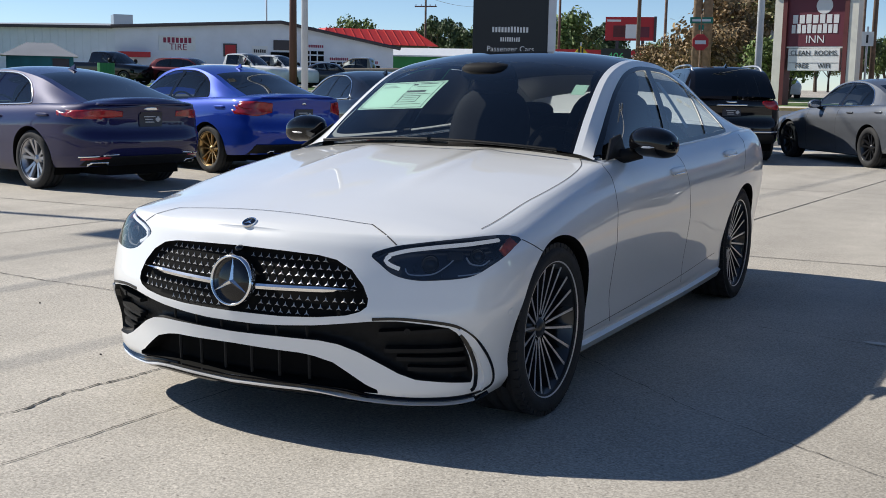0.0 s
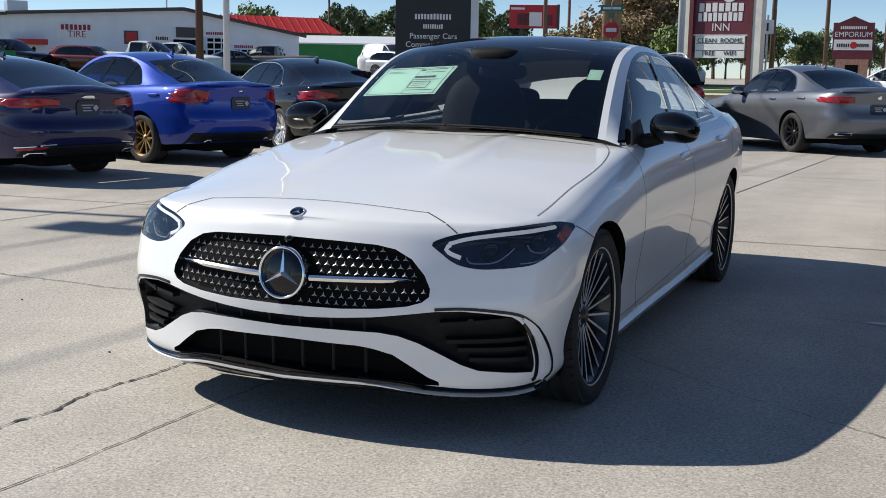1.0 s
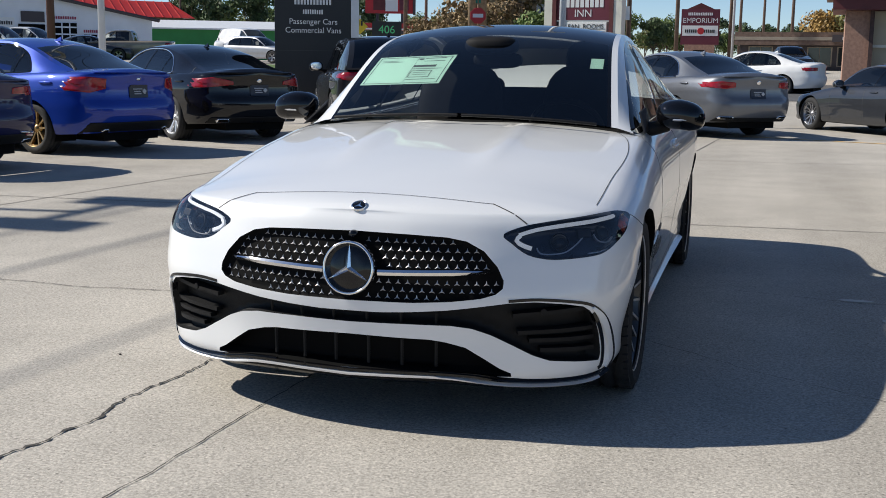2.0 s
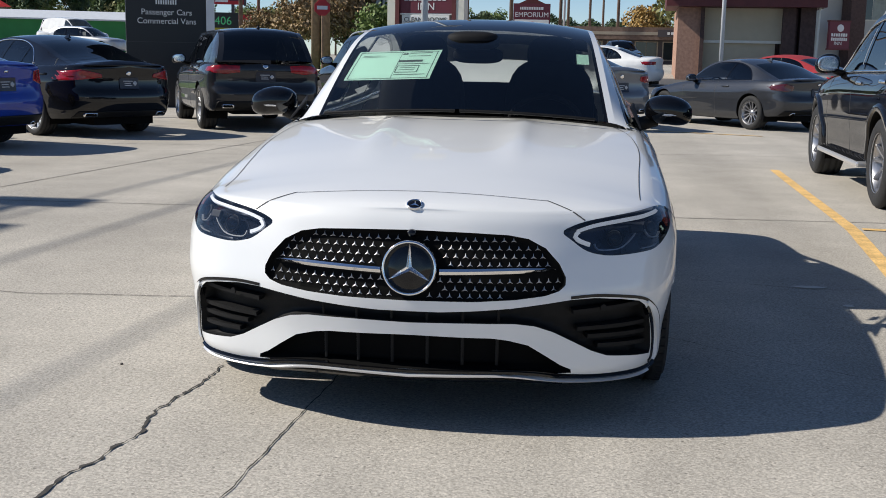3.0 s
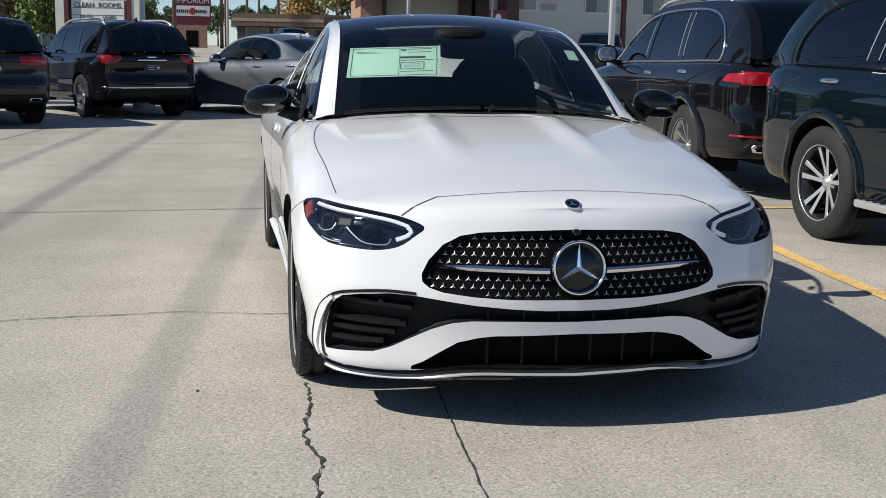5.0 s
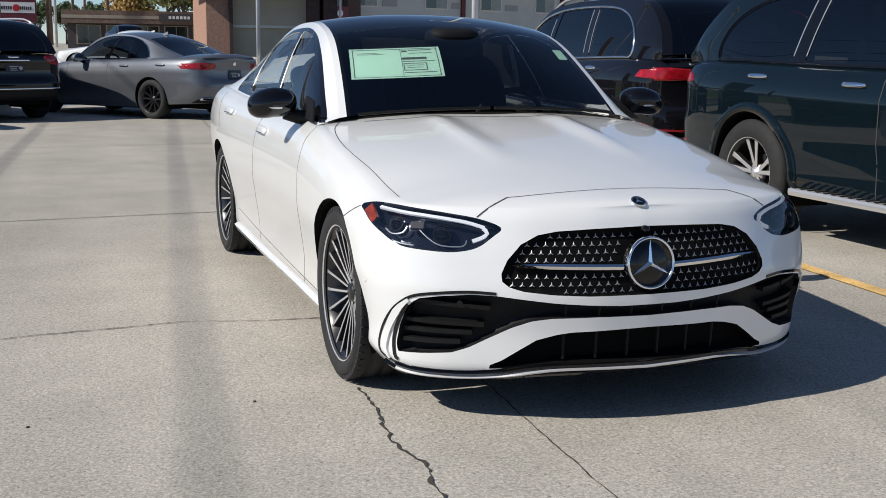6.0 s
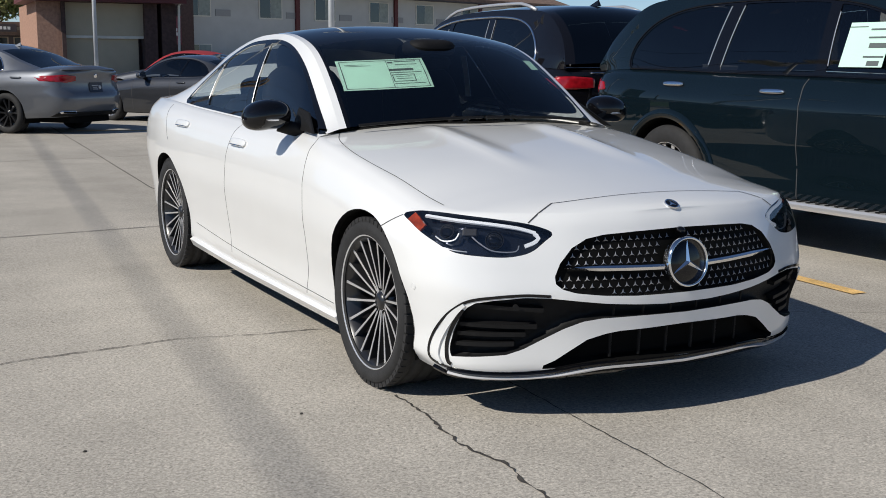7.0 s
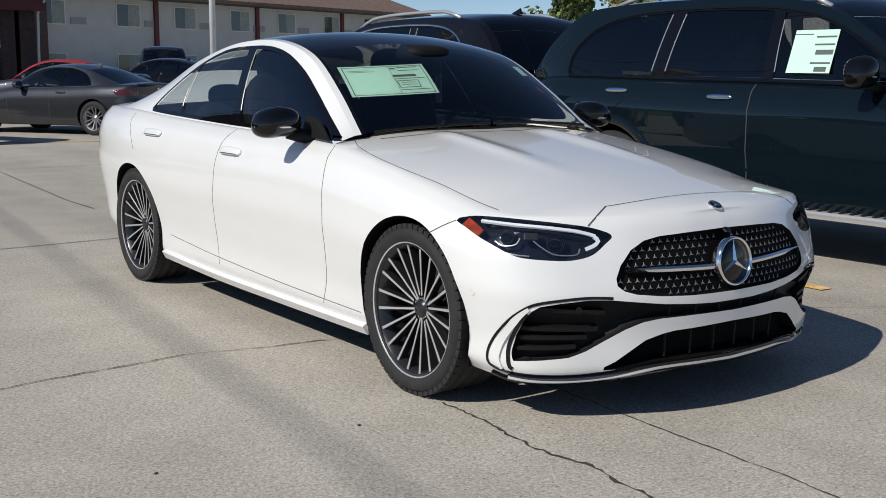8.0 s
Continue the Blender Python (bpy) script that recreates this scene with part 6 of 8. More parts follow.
# grey convertible with red canvas top, dark saloon beside it
sp = saloon_spec(4.70, 1.84, 1.42, 0.88, 2.75, DKGREY, (0.33, 0.235, 0.235, "mesh", ALLOY), roof_paint=REDCLOTH, rail_paint=REDCLOTH, dlo_cuts=[((2.80, 2.92), 0.03)], dlo_glass=(CABGLASS, PRIVACY))
car, sh2, tr2, tt2, _s = build_car("grey_convertible", sp, "grey convertible with closed red canvas top")
dress(car, sp, sh2, tr2, tt2, [[(0.50, 0.82), (0.88, 0.80), (0.86, 0.92), (0.50, 0.92)]], None, (0.97, 2.0, 0.98, 0.11, 0.08, 0.07, DKGREY, DKGREY, 0.8), [(2.9, 0.83)], fin=False)
park(car, sp, (5.9, 24.6), unit(-0.75, 0.66), gz=0.02)
sp = saloon_spec(4.80, 1.84, 1.46, 0.90, 2.80, BLACKP, (0.33, 0.235, 0.235, "mesh", ALLOY))
car, sh2, tr2, tt2, _s = build_car("dark_saloon", sp, "black saloon parked beside a convertible")
dress(car, sp, sh2, tr2, tt2, [[(0.50, 0.84), (0.88, 0.82), (0.86, 0.94), (0.50, 0.94)]], None, (0.97, 2.0, 1.0, 0.11, 0.08, 0.07, BLACKP, BLACKP, 0.8), [(2.9, 0.83)])
park(car, sp, (9.3, 26.2), unit(-0.75, 0.66), gz=0.05)
# white saloon further off
sp = saloon_spec(4.80, 1.85, 1.47, 0.90, 2.80, WHITEP, (0.34, 0.25, 0.235, "black", DARKALLOY))
car, sh2, tr2, tt2, _s = build_car("white_coupe", sp, "white saloon with dark wheels, parked far behind")
dress(car, sp, sh2, tr2, tt2, [[(0.50, 0.84), (0.88, 0.82), (0.86, 0.94), (0.50, 0.94)]], None, (0.97, 2.0, 1.0, 0.11, 0.08, 0.07, WHITEP, WHITEP, 0.8), [(2.9, 0.83)])
park(car, sp, (1.9, 35.0), unit(-0.95, 0.3), gz=0.25)

# two large black suvs, back to back
GLSW = (0.392, 0.262, 0.275)
for nm, lab, pnt, style, rl, f, side, rail in (
        ("large_suv", "glossy black large suv with chrome window line and roof rails", BLACKP, ("ten", ALLOY), (3.17, 6.60), (0.03, 1.0), 1, True),
        ("large_suv", "deep green-black large suv with running board", BLACKG, ("splitdark", SILVER), (2.95, 3.66), (0.03, -1.0), -1, True)):
    sp = suv_spec(5.207, 1.956, 1.823, 0.90, 3.135, pnt, (*GLSW, *style), window_line=CHROME if side > 0 else BLACKGLOSS, line_r=0.012 if side > 0 else 0.006, edge_r=0.0035, bright_edges=[((2.68, 2.70), -0.05), ((3.66, 3.58), -0.065), ((3.66, 3.58), 0.065)])
    car, sh2, tr2, tt2, _s = build_car(nm, sp, lab)
    dress(car, sp, sh2, tr2, tt2, [[(0.50, 1.01), (0.70, 0.995), (0.85, 1.0), (0.85, 1.11), (0.72, 1.115), (0.50, 1.10)]], (0, 0.90, 0.31, 0.15), (1.05, 1.86, 1.24, 0.125, 0.10, 0.10, BLACKGLOSS, SILVER, 0.88), [(3.0, 1.06), (3.98, 1.09)], (0.36, 0.50), (0.62, 0.46, 0.13, 0.035), rails=(2.35, 4.3), chrome_strip=(1.145, 0.55, 0.008), handle_mat=CHROME)
    for outl in ([(0.55, 0.545), (0.90, 0.56), (0.90, 0.575), (0.55, 0.565)],):
        for sg in (1, -1):
            V_, F_ = throw(tr2, outl, sg, 5.207, 0.012)
            emit("bumper_reflector", V_, F_, REDLAMP, car, label="red reflector")
    for sg in (1, -1):
        bm = bmesh.new()
        box(bm, sg * 0.86 if sg > 0 else -1.02, 1.02 if sg > 0 else -0.86, 1.42, 3.50, 0.30, 0.355, 0.02)
        rb = part("running_board", bm, SILVER, car, "ribbed aluminium running board")
        for k in range(26):
            bm = bmesh.new()
            y = 1.48 + k * 0.078
            box(bm, min(sg * 0.90, sg * 1.01), max(sg * 0.90, sg * 1.01), y, y + 0.03, 0.355, 0.361)
            part("tread_rib", bm, BLACKMATT, rb)
        for yc in sp["axles"]:
            bm = bmesh.new()
            rows = []
            for a in np.linspace(-0.12, math.pi + 0.12, 26):
                row = []
                for rr, dx in ((0.447, 0.0), (0.449, 0.022), (0.50, 0.024), (0.515, 0.0)):
                    y, z = yc + rr * math.cos(a), 0.392 + rr * math.sin(a)
                    xw = float(sh2.at(sh2.s_at_y(yc + 0.45 * math.cos(a)), max(z, 0.32))[0])
                    row.append(bm.verts.new((sg * (xw + dx), y, z)))
                rows.append(row)
            for a_, b_ in zip(rows, rows[1:]):
                for k in range(3):
                    bm.faces.new((a_[k], b_[k], b_[k + 1], a_[k + 1]))
            part("arch_trim", bm, pnt, car, smooth=True)
    if side < 0:
        # sheet of paper in the front side window
        sheet = new("price_sheet")
        bm = bmesh.new()
        box(bm, -0.895, -0.892, 2.20, 2.53, 1.23, 1.51)
        for v in bm.verts:
            v.co.x = -(0.897 - 0.366 * (v.co.z - 1.15)) + (v.co.x + 0.895)
        ps = part("paper", bm, PAPER, sheet)
        for y0, y1, z0, z1 in ((1.95, 2.10, 1.40, 1.41), (1.95, 2.08, 1.34, 1.37), (1.95, 2.10, 1.28, 1.29), (1.95, 2.10, 1.45, 1.46), (1.97, 2.06, 1.23, 1.26), (2.13, 2.27, 1.47, 1.475)):
            bm = bmesh.new()
            box(bm, -0.898, -0.8955, y0 + 0.26, y1 + 0.26, z0 + 0.01, z1 + 0.01)
            for v in bm.verts:
                v.co.x = -(0.897 - 0.366 * (v.co.z - 1.15)) + (v.co.x + 0.895)
            part("printed_bar", bm, INK, sheet)
        tagged(sheet, "pale green price sheet on the side window", "paper sheet")
    park(car, sp, rl, unit(*f), side)
    if side < 0:
        sheet.matrix_world = car.matrix_world.copy()


# ---------- surroundings ----------
def spot(a, d, e=(2.49, -3.05)):
    """Plan place at a bearing (degrees clockwise from +y) and distance from the forecourt's front corner."""
    return e[0] + d * math.sin(radians(a)), e[1] + d * math.cos(radians(a))


def face_to(x, y, z=0.0, e=(0.0, -3.4)):
    """Upright frame at (x, y): local -y looks towards the forecourt, local x runs to the right."""
    a = math.atan2(x - e[0], y - e[1])
    return Matrix.Translation((x, y, z)) @ Matrix.Rotation(-a, 4, "Z")


def words(name, txt, size, m, parent, loc, label="", align="CENTER"):
    cu = bpy.data.curves.new(name, "FONT")
    cu.body = txt
    cu.size = size
    cu.extrude = 0.004
    cu.align_x, cu.align_y = align, "CENTER"
    cu.materials.append(m)
    ob = new(name, cu)
    ob.parent = parent
    ob.matrix_local = Matrix.Translation(loc) @ Matrix.Rotation(math.pi / 2, 4, "X")
    if label:
        tagged(ob, label)
    return ob


def slab(name, dims, m, parent, label="", bevel=0.0):
    bm = bmesh.new()
    box(bm, *dims, bevel)
    return part(name, bm, m, parent, label)


def bars(parent, x0, x1, z, h, y, m, n, seed, gap=0.3):
    """Lettering too small or private to copy: a row of plain bars."""
    rnd = random.Random(seed)
    w = (x1 - x0) / n
    for k in range(n):
        slab("lettering_bar", (x0 + k * w, x0 + (k + 1 - gap) * w, y - 0.012, y, z - h / 2, z + h / 2 * rnd.uniform(0.75, 1.0)), m, parent)


STEELW = mat("white_steel", (0.62, 0.64, 0.66), 0.45, vary=0.08, scale=3)
WOOD = mat("weathered_wood", (0.24, 0.16, 0.10), 0.85, vary=0.3, scale=6, bump=0.4, bscale=40)
DARKWOOD = mat("pole_wood", (0.14, 0.09, 0.065), 0.85, vary=0.3, scale=5)
MAROONB = mat("maroon_board", (0.13, 0.02, 0.035), 0.5, vary=0.08, scale=2)
MAROONP = mat("maroon_post", (0.11, 0.022, 0.022), 0.6, vary=0.15, scale=3)
CREAM = mat("cream_board", (0.68, 0.66, 0.58), 0.7, vary=0.06, scale=3)
WHITEB = mat("white_board", (0.78, 0.78, 0.76), 0.6, vary=0.04, scale=2)
SIDING = mat("white_metal_siding", (0.74, 0.77, 0.82), 0.6, vary=0.06, scale=0.8)
SIDLINE = mat("siding_rib", (0.70, 0.73, 0.78), 0.6)
ROOFG = mat("grey_metal_roof", (0.26, 0.27, 0.29), 0.55, vary=0.15, scale=0.5)
ROOFEDGE = mat("dark_roof_edge", (0.06, 0.05, 0.055), 0.6)
REDROOF = mat("red_metal_roof", (0.55, 0.035, 0.03), 0.5, vary=0.08, scale=1)
TANWALL = mat("tan_wall", (0.34, 0.29, 0.23), 0.8, vary=0.08, scale=1.5)
STUCCO = mat("pale_stucco", (0.52, 0.52, 0.49), 0.85, vary=0.06, scale=1.2, bump=0.15, bscale=50)
BEIGE = mat("beige_panel", (0.46, 0.40, 0.29), 0.8, vary=0.05, scale=2)
BRICKD = mat("dark_brown_brick", (0.075, 0.045, 0.04), 0.85, vary=0.25, scale=9, bump=0.4, bscale=14)
BRICKL = mat("light_brick", (0.36, 0.21, 0.15), 0.85, vary=0.2, scale=9)
SHINGLE = mat("brown_shingle", (0.17, 0.115, 0.09), 0.9, vary=0.25, scale=4)
DARKGLASS = mat("dark_window", (0.02, 0.028, 0.032), 0.08, coat=0.5)
CURTAIN = mat("pale_curtain", (0.30, 0.34, 0.31), 0.8, vary=0.15, scale=6)
ASPHALT = mat("asphalt", (0.085, 0.085, 0.088), 0.9, vary=0.15, scale=0.6, fine=0.12)
GRASS = mat("lawn", (0.075, 0.13, 0.025), 0.9, vary=0.35, scale=1.5, fine=0.3)
KERB = mat("pale_kerb", (0.50, 0.48, 0.43), 0.85, vary=0.1, scale=4)
GREENW = mat("green_wall", (0.03, 0.22, 0.06), 0.7, vary=0.1, scale=1)
TEAL = mat("teal_container", (0.02, 0.17, 0.19), 0.6, vary=0.15, scale=2)
LETTER = mat("pale_lettering", (0.70, 0.70, 0.70), 0.6)
LETTERD = mat("black_lettering", (0.02, 0.02, 0.022), 0.6)
LETTERR = mat("dark_red_lettering", (0.28, 0.02, 0.06), 0.6)
SIGNRED = mat("red_sign", (0.45, 0.02, 0.025), 0.5, vary=0.06, scale=2)
SIGNGREEN = mat("green_sign", (0.01, 0.18, 0.12), 0.5)
SIGNYELLOW = mat("yellow_sign", (0.75, 0.52, 0.03), 0.5)
BOARDBLACK = mat("black_sign_panel", (0.007, 0.007, 0.009), 0.35, vary=0.1, scale=2)

# road, kerb and grass beyond the forecourt
RN = Vector((-0.17, 0.985, 0)).normalized()
RT = Vector((RN.y, -RN.x, 0))


def band(name, n0, n1, t0, t1, m, lift, label, cat):
    V_, F_ = [], []
    nn, nt_ = max(2, int((n1 - n0) / 2) + 1), max(2, int((t1 - t0) / 3) + 1)
    for a in np.linspace(n0, n1, nn):
        for t in np.linspace(t0, t1, nt_):
            p = RN * a + RT * t
            V_.append((p.x, p.y, ground_z(p.x, p.y) + lift))
    F_ = [(i * nt_ + j, (i + 1) * nt_ + j, (i + 1) * nt_ + j + 1, i * nt_ + j + 1) for i in range(nn - 1) for j in range(nt_ - 1)]
    F_ = [f[::-1] for f in F_]
    return tagged(emit(name, np.array(V_), F_, m, smooth=True), label, cat, kind="structure")


def kerb(name, n, t0, t1, m, label, h=0.11):
    bm = bmesh.new()
    prev = None
    for t in np.linspace(t0, t1, int((t1 - t0) / 3) + 2):
        ring = []
        for dn, dz in ((-0.08, -0.02), (-0.07, h), (0.08, h), (0.08, -0.02)):
            p = RN * (n + dn) + RT * t
            ring.append(bm.verts.new((p.x, p.y, ground_z(p.x, p.y) + dz)))
        if prev:
            for k in range(3):
                bm.faces.new((prev[k], prev[k + 1], ring[k + 1], ring[k]))
        prev = ring
    bmesh.ops.recalc_face_normals(bm, faces=bm.faces[:])
    return tagged(part(name, bm, m), label, "kerb", kind="structure")


band("grass_verge", 22.6, 30.0, -60, 3.0, GRASS, 0.05, "mown green verge between forecourt and street", "grass")
kerb("kerb", 22.5, -60, 3.0, KERB, "pale concrete kerb at the edge of the verge")
band("road", 30.0, 40.0, -160, 160, ASPHALT, 0.012, "grey asphalt street", "road")
kerb("kerb", 30.0, -60, 3.0, KERB, "pale concrete kerb along the street")
kerb("kerb", 40.0, -160, 8, YELLOW, "yellow painted kerb across the street")
band("pavement", 40.1, 41.6, -160, 8, KERB, 0.10, "pale concrete pavement", "pavement")
band("grass_verge", 41.6, 58.0, -60, 4, GRASS, 0.06, "green lawn around a roadside sign", "grass")
band("road", 46.5, 47.7, -40, 4, KERB, 0.075, "pale concrete footpath across the lawn", "path")


# black dealer pylon
x, y = -8.55, 20.6
py = new("pylon_sign")
slab("panel", (-0.86, 0.84, -0.18, 0.18, 0.0, 6.2), BOARDBLACK, py, "tall matt black panel", 0.01)
slab("edge_trim", (0.842, 1.02, -0.20, 0.20, 0.0, 6.2), STEELW, py, "brushed silver edge")
slab("panel_joint", (-0.86, 0.84, -0.184, -0.181, 1.42, 1.428), SEAM, py)
words("lettering", "Passenger Cars", 0.175, LETTER, py, (0.0, -0.19, 2.06))
words("lettering", "Commercial Vans", 0.175, LETTER, py, (0.0, -0.19, 1.87))
bars(py, -0.42, 0.42, 2.50, 0.13, -0.182, LETTER, 12, 4, 0.35)
bars(py, -0.23, 0.23, 2.28, 0.10, -0.182, LETTER, 9, 5, 0.4)
py.matrix_world = face_to(x, y, 0.0, (2.0, -3.2))
tagged(py, "tall black pylon sign with white lettering and silver edge", "sign")


# light poles of the forecourt
def light_pole(x, y, r, h, m, label):
    z = ground_z(x, y)
    po = new("light_pole")
    bm = bmesh.new()
    tube(bm, [(0, 0, 0.0), (0, 0, h)], r, 16, r * 0.8)
    part("shaft", bm, m, po, smooth=True)
    bm = bmesh.new()
    tube(bm, [(0, 0, 0), (0, 0, 0.5)], 0.22, 16)
    part("footing", bm, KERB, po)
    slab("cross_arm", (-0.05, 0.05, -0.55, 0.55, h - 0.06, h + 0.02), m, po)
    for sg in (-1, 1):
        slab("lamp_head", (-0.42, 0.42, sg * 0.72 - 0.26, sg * 0.72 + 0.26, h - 0.04, h + 0.08), m, po)
    po.matrix_world = Matrix.Translation((x, y, z))
    tagged(po, label, "light pole", "forecourt light poles")


for x, y in ((-2.7, 19.6), (-11.3, 16.4), (7.3, 20.7), (5.2, 36.0), (-14.1, 3.12)):
    light_pole(x, y, 0.072, 8.5, STEELW, "tall white steel light pole")


# motel pylon by the street
def gable(bm, w, d, z0, z1, over=0.0):
    v = [bm.verts.new(c) for c in ((-w, -d, z0), (w, -d, z0), (0, -d, z1), (-w, d, z0), (w, d, z0), (0, d, z1))]
    for f in ((0, 1, 2), (4, 3, 5), (1, 4, 5, 2), (3, 0, 2, 5), (0, 3, 4, 1)):
        bm.faces.new([v[i] for i in f])


ms = new("motel_sign")
for sx in (-1, 1):
    slab("outer_post", (sx * 1.47 - 0.17, sx * 1.47 + 0.17, -0.3, 0.3, 0.0, 4.35), CREAM, ms, "cream stucco post")
    slab("inner_post", (sx * 1.21 - 0.085, sx * 1.21 + 0.085, -0.33, 0.33, 0.0, 4.35), MAROONP, ms, "maroon post")
slab("name_panel", (-1.12, 1.12, -0.2, 0.2, 2.36, 4.28), MAROONB, ms, "maroon name panel")
slab("panel_frame", (-1.13, 1.13, -0.19, 0.19, 2.30, 2.358), WHITEB, ms)
slab("panel_frame", (-1.13, 1.13, -0.19, 0.19, 4.282, 4.33), WHITEB, ms)
slab("letter_board", (-1.04, 1.0, -0.2, 0.2, 1.42, 2.28), WHITEB, ms, "white letter board", 0.01)
for z in (1.72, 2.0):
    slab("letter_rail", (-1.0, 0.96, -0.206, -0.201, z - 0.01, z + 0.01), SEAM, ms)
words("lettering", "CLEAN  ROOMS", 0.255, LETTERD, ms, (-0.03, -0.21, 2.10))
words("lettering", "FREE     WIFI", 0.255, LETTERD, ms, (-0.03, -0.21, 1.60))
bm = bmesh.new()
disc(bm, 0.32, 0.02, Matrix.Translation((0.30, -0.2, 3.92)) @ Matrix.Rotation(math.pi / 2, 4, "X"), 28)
part("round_mark", bm, LETTER, ms, "pale round mark")
bars(ms, -0.92, 0.95, 3.43, 0.36, -0.202, LETTER, 7, 7, 0.25)
bars(ms, -0.95, 0.90, 3.05, 0.36, -0.202, LETTER, 9, 8, 0.25)
words("lettering", "INN", 0.42, LETTER, ms, (0.0, -0.21, 2.62))
slab("top_beam", (-1.75, 1.75, -0.4, 0.4, 4.35, 4.58), MAROONP, ms, "maroon top beam")
bm = bmesh.new()
gable(bm, 1.9, 0.5, 4.58, 5.1)
part("little_roof", bm, SHINGLE, ms, "small shingled roof")
ms.matrix_world = face_to(-5.9, 43.3, 0.60, (-13.0, -3.2))
tagged(ms, "maroon and cream motel sign with white letter board", "sign")

# timber double post, stop sign, street name, crossing sign
for dx in (-0.20, 0.20):
    bm = bmesh.new()
    tube(bm, [(0, 0, 0), (0, 0, 11)], 0.185, 14, 0.16)
    o = part("timber_pole", bm, WOOD, smooth=True)
    o.matrix_world = Matrix.Translation((-10.0 + dx, 41.6 + 0.1 * dx, ground_z(-10, 41.6)))
    tagged(o, "thick weathered timber pole", "pole", "timber poles")
sg_ = new("stop_sign")
bm = bmesh.new()
tube(bm, [(0, 0, 0), (0, 0, 3.4)], 0.035, 8)
part("post", bm, WOOD, sg_)
bm = bmesh.new()
disc(bm, 0.32, 0.02, Matrix.Translation((0, -0.04, 2.35)) @ Matrix.Rotation(math.pi / 2, 4, "X") @ Matrix.Rotation(math.pi / 8, 4, "Z"), 8)
part("stop_plate", bm, SIGNRED, sg_, "red octagonal plate")
slab("lettering_bar", (-0.2, 0.2, -0.075, -0.065, 2.28, 2.42), LETTER, sg_)
np_ = slab("name_plate", (-0.42, 0.42, -0.02, 0.0, 3.05, 3.28), SIGNGREEN, sg_, "green street name plate")
slab("lettering_bar", (-0.34, 0.34, -0.028, -0.021, 3.12, 3.21), LETTER, np_)
slab("name_plate", (-0.1, 0.1, -0.02, 0.0, 2.82, 3.0), SIGNGREEN, sg_)
sg_.matrix_world = face_to(-9.4, 39.3, 0.62)
tagged(sg_, "red stop sign with green street plates on a post", "road sign")
cs = new("crossing_sign")
bm = bmesh.new()
tube(bm, [(0, 0, 0), (0, 0, 2.4)], 0.03, 8)
part("post", bm, ALLOY, cs)
bm = bmesh.new()
disc(bm, 0.31, 0.02, Matrix.Translation((0, -0.04, 1.95)) @ Matrix.Rotation(math.pi / 2, 4, "X"), 4)
part("plate", bm, SIGNYELLOW, cs, "yellow diamond plate")
slab("symbol_bar", (-0.1, -0.03, -0.075, -0.065, 1.98, 2.2), LETTERD, cs)
slab("symbol_bar", (0.03, 0.1, -0.075, -0.065, 1.98, 2.18), LETTERD, cs)
cs.matrix_world = face_to(*spot(-21.5, 46), 0.6)
tagged(cs, "yellow diamond crossing sign on a steel post", "road sign")

# red billboard
bb = new("billboard")
slab("panel", (-2.35, 2.2, -0.15, 0.15, 4.6, 6.8), SIGNRED, bb, "red printed panel")
slab("end_frame", (2.2, 2.45, -0.3, 0.3, 4.5, 6.85), ROOFEDGE, bb)
for x0, x1, z0, z1, m_ in ((-1.6, -0.4, 4.9, 6.0, MAROONP), (-0.45, 0.75, 4.8, 6.1, WHITEB), (0.9, 1.8, 4.9, 5.9, MAROONB), (-2.2, -0.9, 6.35, 6.55, LETTER)):
    slab("printed_patch", (x0, x1, -0.158, -0.151, z0, z1), m_, bb)
for xx in (-1.2, 1.2):
    bm = bmesh.new()
    tube(bm, [(xx, 0, 0), (xx, 0, 4.7)], 0.15, 10)
    part("post", bm, ROOFEDGE, bb)
bb.matrix_world = face_to(*spot(-19.1, 110), 1.05)
tagged(bb, "red roadside billboard on dark posts", "billboard")

# emporium sign
es = new("emporium_sign")
slab("brick_base", (-1.1, 1.1, -0.4, 0.4, 0.0, 1.7), BRICKL, es, "brick base")
slab("base_opening", (-0.45, 0.45, -0.41, -0.40, 0.1, 1.3), DEEP, es)
slab("sign_box", (-1.4, 1.4, -0.3, 0.3, 1.7, 4.3), MAROONB, es, "maroon sign box")
slab("white_panel", (-1.3, 1.3, -0.31, -0.3, 2.35, 3.1), WHITEB, es, "white panel")
bars(es, -1.1, -0.2, 2.7, 0.25, -0.311, LETTERD, 6, 11)
bars(es, 0.3, 1.1, 2.7, 0.25, -0.311, LETTERD, 6, 12)
bm = bmesh.new()
disc(bm, 0.25, 0.02, Matrix.Translation((0.05, -0.31, 2.7)) @ Matrix.Rotation(math.pi / 2, 4, "X"), 20)
part("red_disc", bm, SIGNRED, es)
words("lettering", "EMPORIUM", 0.52, LETTER, es, (0.0, -0.31, 3.45))
bars(es, -0.9, 0.9, 3.95, 0.22, -0.302, LETTER, 14, 13)
bm = bmesh.new()
gable(bm, 1.0, 0.3, 4.3, 4.75)
part("cap", bm, MAROONP, es)
es.matrix_world = face_to(-3.45, 84.0, 1.0)
tagged(es, "maroon shopping sign on a brick base", "sign")


# ---- buildings ----
def frame_2d(p, q, z):
    """Frame at p with local x towards q."""
    a = math.atan2(q[1] - p[1], q[0] - p[0])
    return Matrix.Translation((p[0], p[1], z)) @ Matrix.Rotation(a, 4, "Z")


